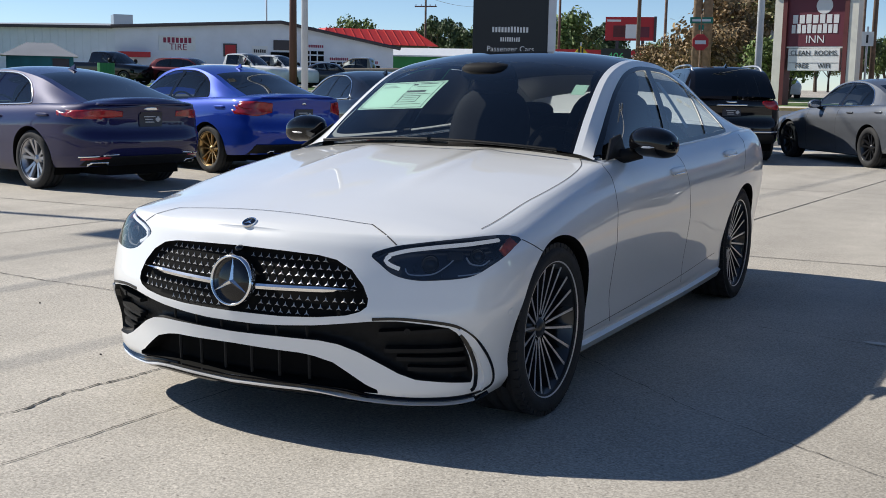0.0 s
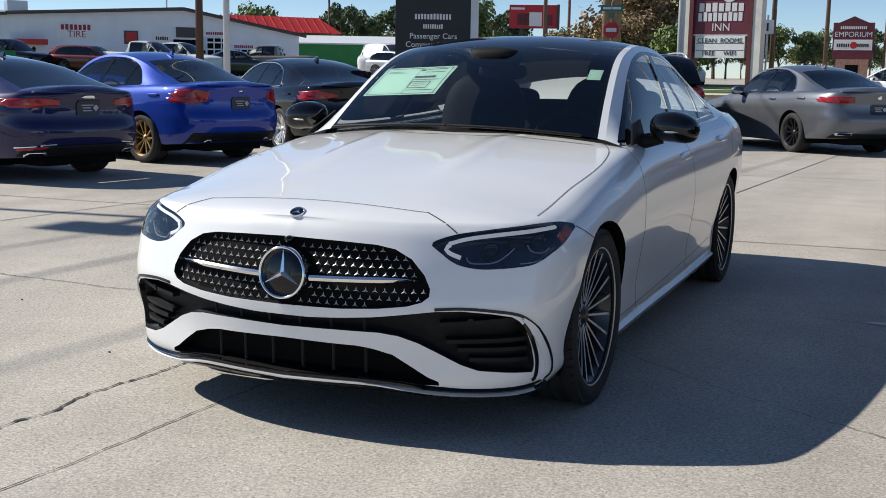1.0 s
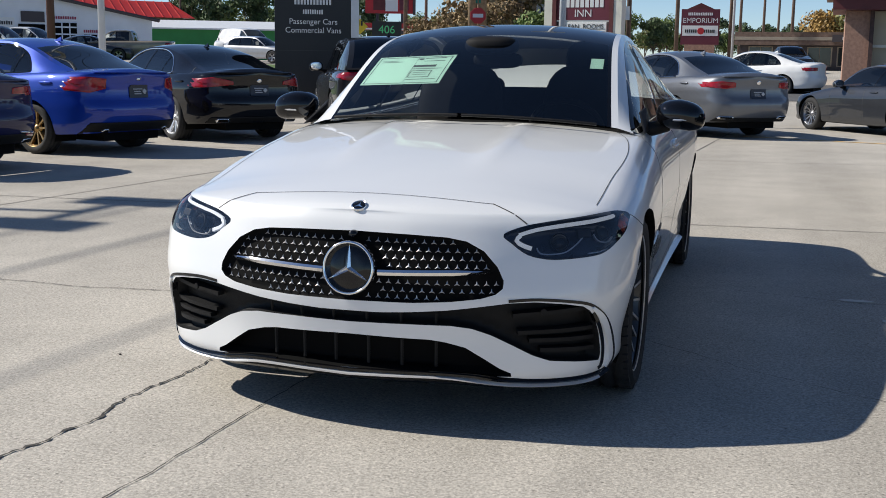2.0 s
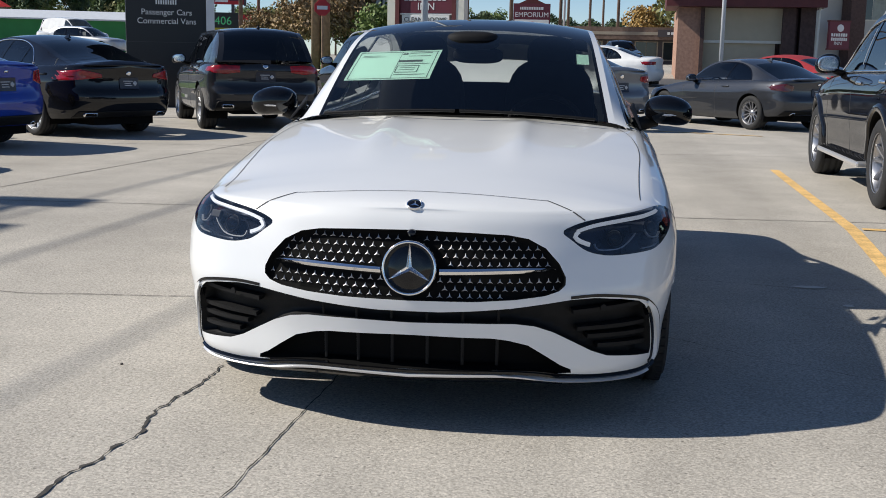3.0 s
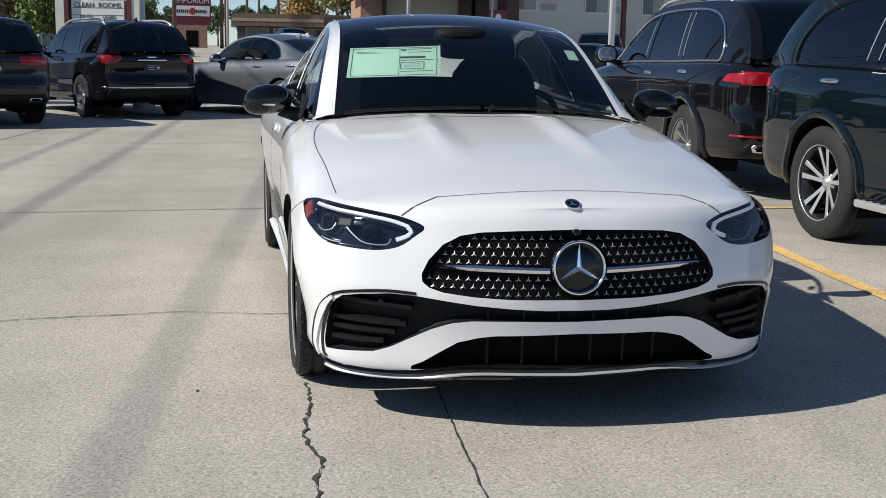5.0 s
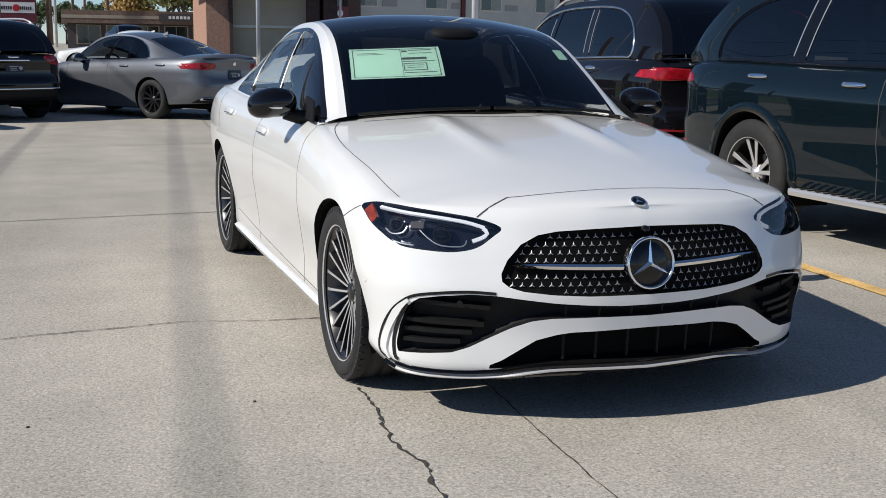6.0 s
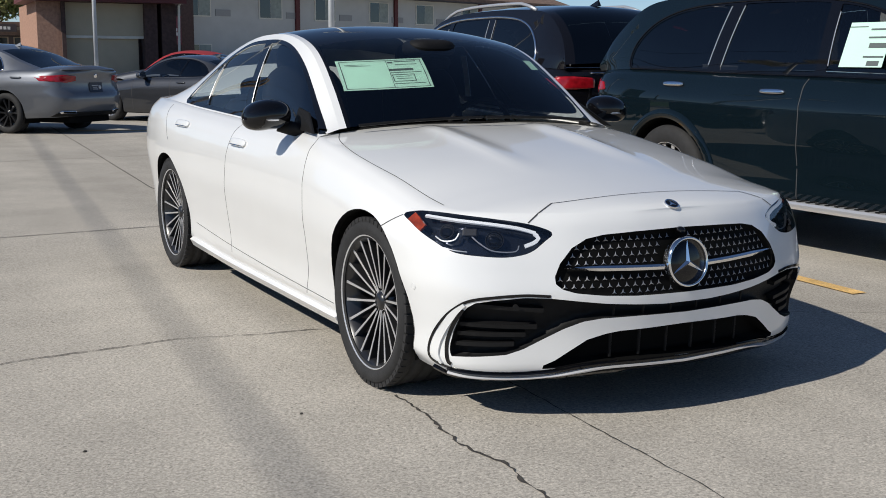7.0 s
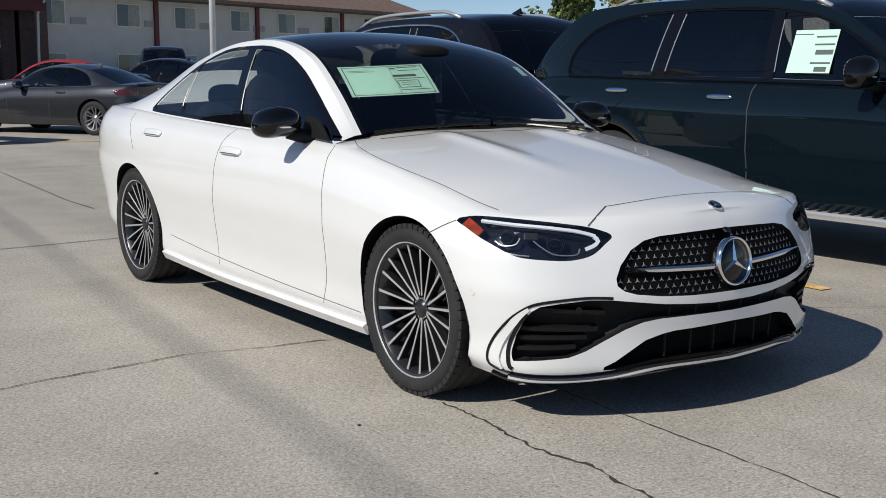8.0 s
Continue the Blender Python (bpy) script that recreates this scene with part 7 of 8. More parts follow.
def wall_poly(name, pts, y0, y1, m, parent, label=""):
    bm = bmesh.new()
    a = [bm.verts.new((x, y0, z)) for x, z in pts]
    b = [bm.verts.new((x, y1, z)) for x, z in pts]
    bm.faces.new(a)
    bm.faces.new(b[::-1])
    for k in range(len(pts)):
        k2 = (k + 1) % len(pts)
        bm.faces.new((a[k], b[k], b[k2], a[k2]))
    bmesh.ops.recalc_face_normals(bm, faces=bm.faces[:])
    return part(name, bm, m, parent, label)


def window(parent, x0, x1, z0, z1, m=DARKGLASS, panes=2, fr=WHITEB, y=0.0):
    w = new("window")
    w.parent = parent
    slab("frame", (x0 - 0.06, x1 + 0.06, y - 0.05, y, z0 - 0.06, z1 + 0.06), fr, w)
    pw = (x1 - x0) / panes
    for k in range(panes):
        slab("pane", (x0 + k * pw + 0.02, x0 + (k + 1) * pw - 0.02, y - 0.065, y - 0.051, z0, z1), m if k % 2 == 0 or m is not DARKGLASS or fr is not CREAM else CURTAIN, w)


def shut_door(parent, x0, x1, z1, grid=False, m=DEEP):
    d = new("bay_door")
    d.parent = parent
    slab("opening", (x0, x1, -0.10, -0.001, 0.0, z1), m, d, "dark bay opening")
    if grid:
        for k in range(5):
            z = z1 * (k + 0.6) / 5.2
            slab("door_bar", (x0, x1, -0.13, -0.101, z - 0.05, z + 0.05), SIDING, d)
        for k in range(4):
            x = x0 + (x1 - x0) * k / 3
            slab("door_bar", (x - 0.04, x + 0.04, -0.13, -0.101, 0.0, z1), SIDING, d)


# tyre workshop
ty = new("tyre_workshop")
pA, pB, pL = spot(-44.46, 80), spot(-30.9, 85), spot(-53.6, 86)
wall_poly("front_wall", [(0, 0), (20.1, 0), (20.1, 2.85), (11.4, 4.45), (0, 3.75)], 0.0, 0.3, SIDING, ty, "pale metal front wall")
bm = bmesh.new()
v = [bm.verts.new(c) for c in ((-0.3, -0.4, 3.78), (11.4, -0.4, 4.48), (20.5, -0.4, 2.86), (20.5, 26, 2.86), (11.4, 26, 4.9), (-0.3, 26, 4.6))]
bm.faces.new((v[0], v[1], v[4], v[5]))
bm.faces.new((v[1], v[2], v[3], v[4]))
part("roof", bm, ROOFG, ty, "grey metal roof")
for (xa, za), (xb, zb) in (((-0.3, 3.75), (11.4, 4.45)), ((11.4, 4.45), (20.5, 2.83))):
    bm = bmesh.new()
    tube(bm, [(xa, -0.42, za), (xb, -0.42, zb)], 0.12, 6)
    part("roof_edge", bm, ROOFEDGE, ty)
slab("side_wall", (19.8, 20.1, 0.3, 26, 0, 2.83), SIDING, ty)
shut_door(ty, 10.75, 12.5, 2.35)
slab("door_header", (10.95, 12.5, -0.08, -0.001, 2.5, 3.2), ROOFEDGE, ty)
shut_door(ty, 13.1, 14.7, 2.5, True)
shut_door(ty, 15.1, 16.6, 1.75, True)
shut_door(ty, 17.6, 19.0, 1.55)
for x0, x1, z in ((13.1, 14.7, 2.85), (15.15, 16.6, 1.98), (17.8, 18.9, 1.78)):
    bars(ty, x0, x1, z, 0.2, -0.01, LETTERR, 10, int(x0 * 7))
slab("sign_board", (2.9, 5.4, -0.06, -0.001, 2.25, 3.25), WHITEB, ty, "white sign board")
words("lettering", "TIRE", 0.62, LETTERR, ty, (4.2, -0.07, 2.5))
bars(ty, 3.2, 5.2, 2.98, 0.38, -0.061, LETTERR, 7, 21)
slab("sign_board", (7.35, 8.3, -0.08, -0.001, 1.95, 2.85), ROOFEDGE, ty)
slab("sign_face", (7.45, 8.2, -0.09, -0.081, 2.05, 2.75), SIGNRED, ty)
slab("sign_board", (9.4, 10.5, -0.08, -0.001, 2.0, 2.75), WHITEB, ty, "white sign board")
bars(ty, 9.5, 10.4, 2.4, 0.25, -0.081, LETTERD, 6, 22)
slab("sign_board", (9.5, 10.3, -0.08, -0.001, 1.62, 1.8), ROOFEDGE, ty)
slab("awning", (0.2, 2.2, -0.9, -0.001, 1.75, 2.1), SIGNRED, ty, "red awning")
for x0, x1 in ((2.55, 3.25), (3.65, 4.95), (5.3, 6.1)):
    window(ty, x0, x1, 0.7, 1.55, DARKGLASS, 1)
bm = bmesh.new()
box(bm, 1.0, 2.4, 8, 9.6, 4.1, 5.0, 0.03)
part("roof_cooler", bm, ALLOY, ty, "grey rooftop cooler")
ty.matrix_world = frame_2d(pA, pB, 0.95)
tagged(ty, "pale metal tyre workshop with dark bay doors and grey roof", "building")
wg = new("workshop_wing")
ln = math.dist(pL, pA)
slab("wall", (0, ln, 0, 0.3, 0, 3.75), SIDING, wg, "pale ribbed metal wall")
for k in range(1, 26):
    xx = ln * k / 26
    slab("siding_rib", (xx - 0.03, xx + 0.03, -0.03, 0.0, 0, 3.7), SIDLINE, wg)
bm = bmesh.new()
v = [bm.verts.new(c) for c in ((-0.3, -0.4, 3.78), (ln + 0.3, -0.4, 3.78), (ln + 0.3, 24, 5.1), (-0.3, 24, 5.1))]
bm.faces.new(v)
part("roof", bm, ROOFG, wg, "grey metal roof")
slab("roof_edge", (-0.3, ln, -0.5, -0.4, 3.6, 3.8), ROOFEDGE, wg)
wg.matrix_world = frame_2d(pL, pA, 0.95)
tagged(wg, "long pale metal workshop wing with grey roof", "building")

# red-roofed building
rr_ = new("red_roofed_building")
p, q = spot(-34.6, 112), spot(-29.0, 116)
ln = math.dist(p, q)
slab("wall", (0.6, ln - 0.4, 0, 9, 0, 3.9), TANWALL, rr_, "tan wall")
bm = bmesh.new()
v = [bm.verts.new(c) for c in ((-0.4, -1.0, 3.9), (ln + 0.4, -1.0, 3.9), (ln + 0.4, 10, 3.9), (-0.4, 10, 3.9), (1.2, 1.6, 5.5), (ln - 1.2, 1.6, 5.5), (ln - 1.2, 7.4, 5.5), (1.2, 7.4, 5.5))]
for f in ((0, 1, 5, 4), (1, 2, 6, 5), (2, 3, 7, 6), (3, 0, 4, 7), (4, 5, 6, 7), (3, 2, 1, 0)):
    bm.faces.new([v[i] for i in f])
part("roof", bm, REDROOF, rr_, "red metal hip roof")
for k in range(14):
    xx = 0.2 + (ln - 0.4) * k / 13
    bm = bmesh.new()
    tube(bm, [(xx, -1.0, 3.93), (min(max(xx, 1.2), ln - 1.2), 1.55, 5.52)], 0.04, 4)
    part("roof_seam", bm, REDROOF, rr_)
for x0, x1 in ((6.2, 7.6), (8.0, 8.9)):
    window(rr_, x0, x1, 0.8, 3.1, DARKGLASS, 2, ROOFEDGE, 0.0)
rr_.matrix_world = frame_2d(p, q, 1.1)
tagged(rr_, "tan building with bright red hip roof", "building")

# green warehouse
gw = new("green_warehouse")
p, q = spot(-31.5, 104, (1.64, -3.33)), spot(-20.5, 104, (1.64, -3.33))
ln = math.dist(p, q)
slab("wall", (0, ln, 0, 8, 0, 2.6), GREENW, gw, "green wall")
wall_poly("roof", [(-0.3, 2.6), (ln + 0.3, 2.6), (ln + 0.3, 2.72), (-0.3, 2.72)], -0.4, 0.2, STEELW, gw)
bm = bmesh.new()
v = [bm.verts.new(c) for c in ((-0.3, -0.4, 2.72), (ln + 0.3, -0.4, 2.72), (ln + 0.3, 7, 3.6), (-0.3, 7, 3.6))]
bm.faces.new(v)
part("roof_sheet", bm, STEELW, gw, "pale metal roof")
gw.matrix_world = frame_2d(p, q, 1.08)
tagged(gw, "low green warehouse with pale roof", "building")

# petrol station canopy
pc = new("station_canopy")
p, q = spot(-23.0, 92), spot(-17.0, 94)
ln = math.dist(p, q)
slab("fascia", (0, ln, 0, 7, 2.75, 3.15), SIGNRED, pc, "red canopy fascia")
slab("fascia_strip", (0, ln, -0.02, 0, 2.62, 2.74), WHITEB, pc)
for k in range(4):
    xx = 1 + (ln - 2) * k / 3
    slab("column", (xx - 0.15, xx + 0.15, 3, 3.3, 0, 2.75), SIGNRED, pc)
pc.matrix_world = frame_2d(p, q, 1.05)
tagged(pc, "red and white petrol station canopy", "canopy")
pr = new("price_sign")
slab("price_box", (-0.8, 0.8, -0.15, 0.15, 1.4, 2.4), ROOFEDGE, pr)
words("lettering", "406", 0.6, glow("green_digits", (0.1, 0.5, 0.22), 0.15), pr, (0, -0.16, 1.95))
slab("lettering_bar", (-0.7, 0.7, -0.16, -0.151, 1.45, 1.6), SIGNYELLOW, pr)
for xx in (-0.6, 0.6):
    slab("leg", (xx - 0.06, xx + 0.06, -0.06, 0.06, 0, 1.4), ALLOY, pr)
pr.matrix_world = face_to(*spot(-17.9, 62, (0.53, -3.54)), 0.9, (0.5, -3.5))
tagged(pr, "dark fuel price sign with green digits", "sign")

# low shop with brown fascia
sw = new("low_shop")
p, q = spot(-0.6, 76, (0.53, -3.54)), spot(6.4, 76, (0.53, -3.54))
ln = math.dist(p, q)
slab("wall", (0, ln, 0, 8, 0, 1.7), ROOFEDGE, sw)
slab("fascia", (-0.3, ln + 0.3, -0.8, 8, 1.55, 2.35), SHINGLE, sw, "brown fascia")
slab("fascia_band", (-0.3, ln + 0.3, -0.82, -0.80, 1.85, 2.05), TANWALL, sw)
slab("name_board", (5.6, 7.9, -0.9, -0.81, 1.75, 2.2), ROOFEDGE, sw)
bars(sw, 6.2, 7.6, 1.98, 0.2, -0.902, LETTER, 6, 31)
for k in range(5):
    window(sw, 0.6 + k * 1.8, 2.0 + k * 1.8, 0.3, 1.4, DARKGLASS, 2, TANWALL)
sw.matrix_world = frame_2d(p, q, 0.98)
tagged(sw, "low shop with brown shingled fascia", "building")

# motel entrance block
me_ = new("motel_entrance")
p, q = (4.06, 40.6), (11.06, 40.2)
ln = math.dist(p, q)
slab("corner_pier", (0, 0.9, -0.1, 0.5, 0, 2.85), BRICKL, me_, "light brick corner")
slab("upper_panel", (0.9, 4.1, 0.0, 0.3, 1.60, 2.80), BEIGE, me_, "beige upper panel")
slab("lower_panel", (0.9, 3.9, 0.12, 0.3, 0, 1.52), BEIGE, me_, "beige lower panel")
slab("panel_rail", (0.9, 4.1, -0.02, 0.12, 1.51, 1.61), CREAM, me_)
slab("brick_column", (4.1, 4.6, -0.3, 0.5, 0, 2.85), BRICKD, me_, "dark brick column")
slab("brick_column", (4.78, 5.36, -0.3, 0.5, 0, 2.85), BRICKD, me_, "dark brick column")
slab("brick_column", (0.9, 1.05, -0.3, 0.3, 0, 2.85), BRICKD, me_, "dark brick column")
slab("back_wall", (3.9, 5.2, 1.5, 1.8, 0, 2.85), BRICKD, me_)
slab("fascia", (-0.5, 5.67, -0.9, 3.5, 2.82, 3.45), MAROONP, me_, "maroon roof fascia")
bm = bmesh.new()
v = [bm.verts.new(c) for c in ((-0.8, -1.1, 3.45), (5.9, -1.1, 3.45), (5.9, 6.5, 3.45), (-0.8, 6.5, 3.45), (1.5, 2.7, 5.2), (4.0, 2.7, 5.2))]
for f in ((0, 1, 5, 4), (1, 2, 5), (2, 3, 4, 5), (3, 0, 4), (3, 2, 1, 0)):
    bm.faces.new([v[i] for i in f])
part("roof", bm, SHINGLE, me_, "brown shingle roof")
bm = bmesh.new()
tube(bm, [(5.62, -0.95, 3.2), (5.45, -0.5, 2.75), (5.41, -0.4, 0.1)], 0.05, 6)
part("downpipe", bm, CREAM, me_)
slab("side_wall", (0, 0.3, 0.5, 7.0, 0, 2.85), BRICKL, me_)
me_.matrix_world = frame_2d(p, q, 0.42) @ Matrix.Diagonal((0.93, 1, 1, 1))
tagged(me_, "motel entrance with beige panels and dark brick columns", "building")

# motel wing
mw = new("motel_wing")
p, q = (7.33, 58.8), (48.6, 73.1)
ln = math.dist(p, q) / 1.085
slab("wall", (0, ln, 0, 0.4, 0, 4.75), STUCCO, mw, "pale stucco wall")
slab("plinth", (0, ln, -0.05, 0, 0, 0.55), ROOFEDGE, mw)
bm = bmesh.new()
v = [bm.verts.new(c) for c in ((-0.5, -0.9, 4.75), (ln + 0.5, -0.9, 4.75), (ln + 0.5, 7, 7.2), (-0.5, 7, 7.2), (-0.5, -0.9, 4.55), (ln + 0.5, -0.9, 4.55))]
bm.faces.new((v[0], v[1], v[2], v[3]))
bm.faces.new((v[4], v[5], v[1], v[0]))
part("roof", bm, SHINGLE, mw, "brown shingle roof")
slab("eave", (-0.5, ln + 0.5, -0.9, 0, 4.50, 4.56), ROOFEDGE, mw)
for k, x0 in enumerate((7.9, 12.8, 16.9, 21.3, 25.4, 29.8, 34.0, 38.2)):
    window(mw, x0, x0 + 1.55, 3.05, 4.2, DARKGLASS, 2, CREAM)
    window(mw, x0, x0 + 1.55, 0.45, 1.5, DARKGLASS, 2, CREAM)
    slab("vent_grille", (x0 + 1.9, x0 + 2.9, -0.04, -0.001, 3.05, 3.4), mat("grey_grille", (0.33, 0.33, 0.32), 0.7), mw)
for xx in (15.5, 23.5, 31.6):
    slab("drain_pilaster", (xx - 0.14, xx + 0.14, -0.14, -0.001, 0, 4.5), MAROONP, mw, "maroon vertical strip")
slab("brick_column", (6.9, 7.7, -1.0, -0.15, 0, 5.2), BRICKD, mw, "dark brick column")
sb = slab("wall_sign", (5.62, 6.72, -1.3, -1.1, 1.55, 2.85), MAROONB, mw, "maroon wall sign")
slab("sign_cap", (5.58, 6.76, -1.32, -1.08, 2.85, 2.92), MAROONP, sb)
slab("sign_cap", (5.58, 6.76, -1.32, -1.08, 1.48, 1.55), MAROONP, sb)
bars(sb, 5.72, 6.62, 2.22, 0.16, -1.302, LETTER, 7, 41)
bars(sb, 5.72, 6.62, 2.01, 0.16, -1.302, LETTER, 8, 42)
words("lettering", "INN", 0.24, LETTER, sb, (6.1, -1.31, 1.80))
bm = bmesh.new()
disc(bm, 0.18, 0.02, Matrix.Translation((6.2, -1.3, 2.55)) @ Matrix.Rotation(math.pi / 2, 4, "X"), 20)
part("round_mark", bm, LETTER, sb)
mw.matrix_world = frame_2d(p, q, 0.35) @ Matrix.Scale(1.085, 4)
tagged(mw, "two-storey pale motel wing with brown roof and paired windows", "building")

# teal storage containers with grey hip roof, green bin
tc_ = new("storage_container")
slab("box", (-1.5, 1.5, -1.2, 1.2, 0, 1.35), TEAL, tc_, "teal ribbed box")
for k in range(12):
    xx = -1.4 + k * 0.25
    slab("rib", (xx, xx + 0.1, -1.24, -1.2, 0.05, 1.3), TEAL, tc_)
slab("door", (0.55, 1.3, -1.26, -1.245, 0.1, 1.25), ROOFEDGE, tc_)
bm = bmesh.new()
v = [bm.verts.new(c) for c in ((-1.75, -1.5, 1.35), (1.75, -1.5, 1.35), (1.75, 1.5, 1.35), (-1.75, 1.5, 1.35), (-0.6, 0, 2.0), (0.6, 0, 2.0))]
for f in ((0, 1, 5, 4), (1, 2, 5), (2, 3, 4, 5), (3, 0, 4), (3, 2, 1, 0)):
    bm.faces.new([v[i] for i in f])
part("roof", bm, ROOFG, tc_, "grey hip roof")
tc_.matrix_world = face_to(*spot(-47.9, 58), 0.88, (2.5, -3))
tagged(tc_, "teal storage box with a grey hip roof", "container", "storage boxes")
copy_thing(tc_, face_to(*spot(-51.3, 57), 0.88, (2.5, -3)))
bm = bmesh.new()
tube(bm, [(0, 0, 0), (0, 0, 1.2)], 0.33, 16)
gb = part("green_barrel", bm, GREENW, smooth=False)
gb.matrix_world = Matrix.Translation((*spot(-44.9, 47), 0.65))
tagged(gb, "bright green barrel standing across the street", "barrel")


# utility poles and wires
def utility_pole(x, y, h, r=0.14, arm=1.2):
    z = ground_z(x, y)
    po = new("utility_pole")
    bm = bmesh.new()
    tube(bm, [(0, 0, 0), (0, 0, h)], r, 10, r * 0.7)
    part("shaft", bm, DARKWOOD, po, smooth=True)
    for zz in (h - 0.5, h - 1.4):
        slab("crossarm", (-arm, arm, -0.06, 0.06, zz, zz + 0.12), DARKWOOD, po)
        for xx in (-arm * 0.9, -arm * 0.4, arm * 0.4, arm * 0.9):
            slab("insulator", (xx - 0.04, xx + 0.04, -0.04, 0.04, zz + 0.12, zz + 0.28), ALLOY, po)
    po.matrix_world = Matrix.Translation((x, y, z)) @ Matrix.Rotation(random.Random(int(x * 10)).uniform(-0.4, 0.4), 4, "Z")
    tagged(po, "dark wooden utility pole with crossarms", "utility pole", "utility poles")
    return Vector((x, y, z + h - 0.3))


E1 = (1.64, -3.33)
poles = []
for a, d, h in ((-6.9, 62, 12), (-4.5, 74, 12), (-1.9, 88, 11), (-1.4, 105, 13), (-0.3, 110, 12), (0.4, 120, 11), (1.0, 95, 11)):
    poles.append(utility_pole(*spot(a, d, E1), h))
far = [utility_pole(*spot(a, d), h) for a, d, h in ((-22.6, 100, 9), (-18.7, 70, 12), (-17.4, 95, 11), (-29.3, 120, 9.5), (-8.2, 90, 9))]
bp_ = light_pole
bm = bmesh.new()
tube(bm, [(0, 0, 0), (0, 0, 9)], 0.2, 10, 0.16)
o = part("brown_pole", bm, mat("rust_brown_pole", (0.12, 0.05, 0.04), 0.6), smooth=True)
o.matrix_world = Matrix.Translation((*spot(-35.9, 58), 0.8))
tagged(o, "tall rust-brown steel pole", "pole")


def wire(p, q, sag, r=0.018):
    bm = bmesh.new()
    pts = [p.lerp(q, t) - Vector((0, 0, sag * 4 * t * (1 - t))) for t in np.linspace(0, 1, 12)]
    tube(bm, pts, r, 4, caps=False)
    tagged(part("overhead_cable", bm, ROOFEDGE), "thin dark overhead cable", "cable", "overhead cables")


for a, b in zip(poles, poles[1:]):
    for dz in (0.0, -0.9):
        wire(a + Vector((0, 0, dz)), b + Vector((0, 0, dz)), 0.8)
wire(poles[0], far[1], 1.2)
wire(far[1], far[2], 1.0)
wire(far[0], far[3], 1.4)
wire(poles[-1], Vector((40, 120, 10)), 1.5)

# service cables over the forecourt, from the timber pole to one behind
bm = bmesh.new()
tube(bm, [(0, 0, 0), (0, 0, 11.5)], 0.16, 10, 0.12)
o = part("timber_pole", bm, WOOD, smooth=True)
o.matrix_world = Matrix.Translation((-15.0, -34.0, 0))
tagged(o, "tall weathered timber pole carrying cables", "pole", "timber poles")
for x0, x1, h, r in ((-3.83, -0.65, 8.8, 0.016), (-2.85, 0.05, 9.2, 0.016), (-1.30, 2.9, 9.6, 0.014)):
    a = Vector((x0 + (x1 - x0) * (-34) / 42 - 1.2 * h, -34.0 - 0.22 * h + 2.0, h))
    b = Vector((x0 + (x1 - x0) * 42 / 42 - 1.2 * h, 42.0 - 0.22 * h + 2.0, h))
    wire(a, b, 0.05, r)

# street lights with curved arms
for a, d, h, dr in ((-12.6, 66, 8, 1), (-2.4, 80, 8, -1), (-37.2, 110, 9, 1)):
    x, y = spot(a, d)
    sl = new("street_lamp")
    bm = bmesh.new()
    tube(bm, [(0, 0, 0), (0, 0, h - 0.8), (dr * 0.3, 0, h - 0.3), (dr * 1.2, 0, h), (dr * 2.6, 0, h + 0.1)], 0.09, 8, 0.05)
    part("mast", bm, STEELW, sl, smooth=True)
    slab("lamp_head", (min(dr * 2.4, dr * 3.0), max(dr * 2.4, dr * 3.0), -0.12, 0.12, h + 0.05, h + 0.18), ALLOY, sl)
    sl.matrix_world = face_to(x, y, ground_z(x, y))
    tagged(sl, "grey street lamp with curved arm", "street lamp", "street lamps")
# traffic plates
for a, d, z in ((-25.9 + 17.0 - 3.2, 58, 3.0), (-8.0, 60, 3.0)):
    x, y = spot(a, d)
    tp = new("lane_sign")
    bm = bmesh.new()
    tube(bm, [(0, 0, 0), (0, 0, z + 0.6)], 0.05, 8)
    part("post", bm, ALLOY, tp)
    slab("plate", (-0.3, 0.3, -0.08, -0.05, z - 0.35, z + 0.35), WHITEB, tp, "white plate")
    slab("arrow_bar", (-0.05, 0.05, -0.09, -0.081, z - 0.2, z + 0.2), LETTERD, tp)
    tp.matrix_world = face_to(x, y, ground_z(x, y))
    tagged(tp, "white lane sign on a steel post", "road sign")


# ---- trees ----
BARK = mat("bark", (0.10, 0.075, 0.055), 0.9, vary=0.3, scale=8)
LEAF = [mat("green_leaves", (0.115, 0.165, 0.042), 0.7, island=0.45, vary=0.2, scale=0.6), mat("olive_leaves", (0.17, 0.17, 0.055), 0.7, island=0.45, vary=0.2, scale=0.6),
        mat("autumn_leaves", (0.34, 0.21, 0.06), 0.7, island=0.45, vary=0.2, scale=0.6), mat("dark_leaves", (0.060, 0.095, 0.035), 0.7, island=0.45, vary=0.2, scale=0.6), mat("russet_leaves", (0.26, 0.175, 0.085), 0.7, island=0.5, vary=0.2, scale=0.6)]


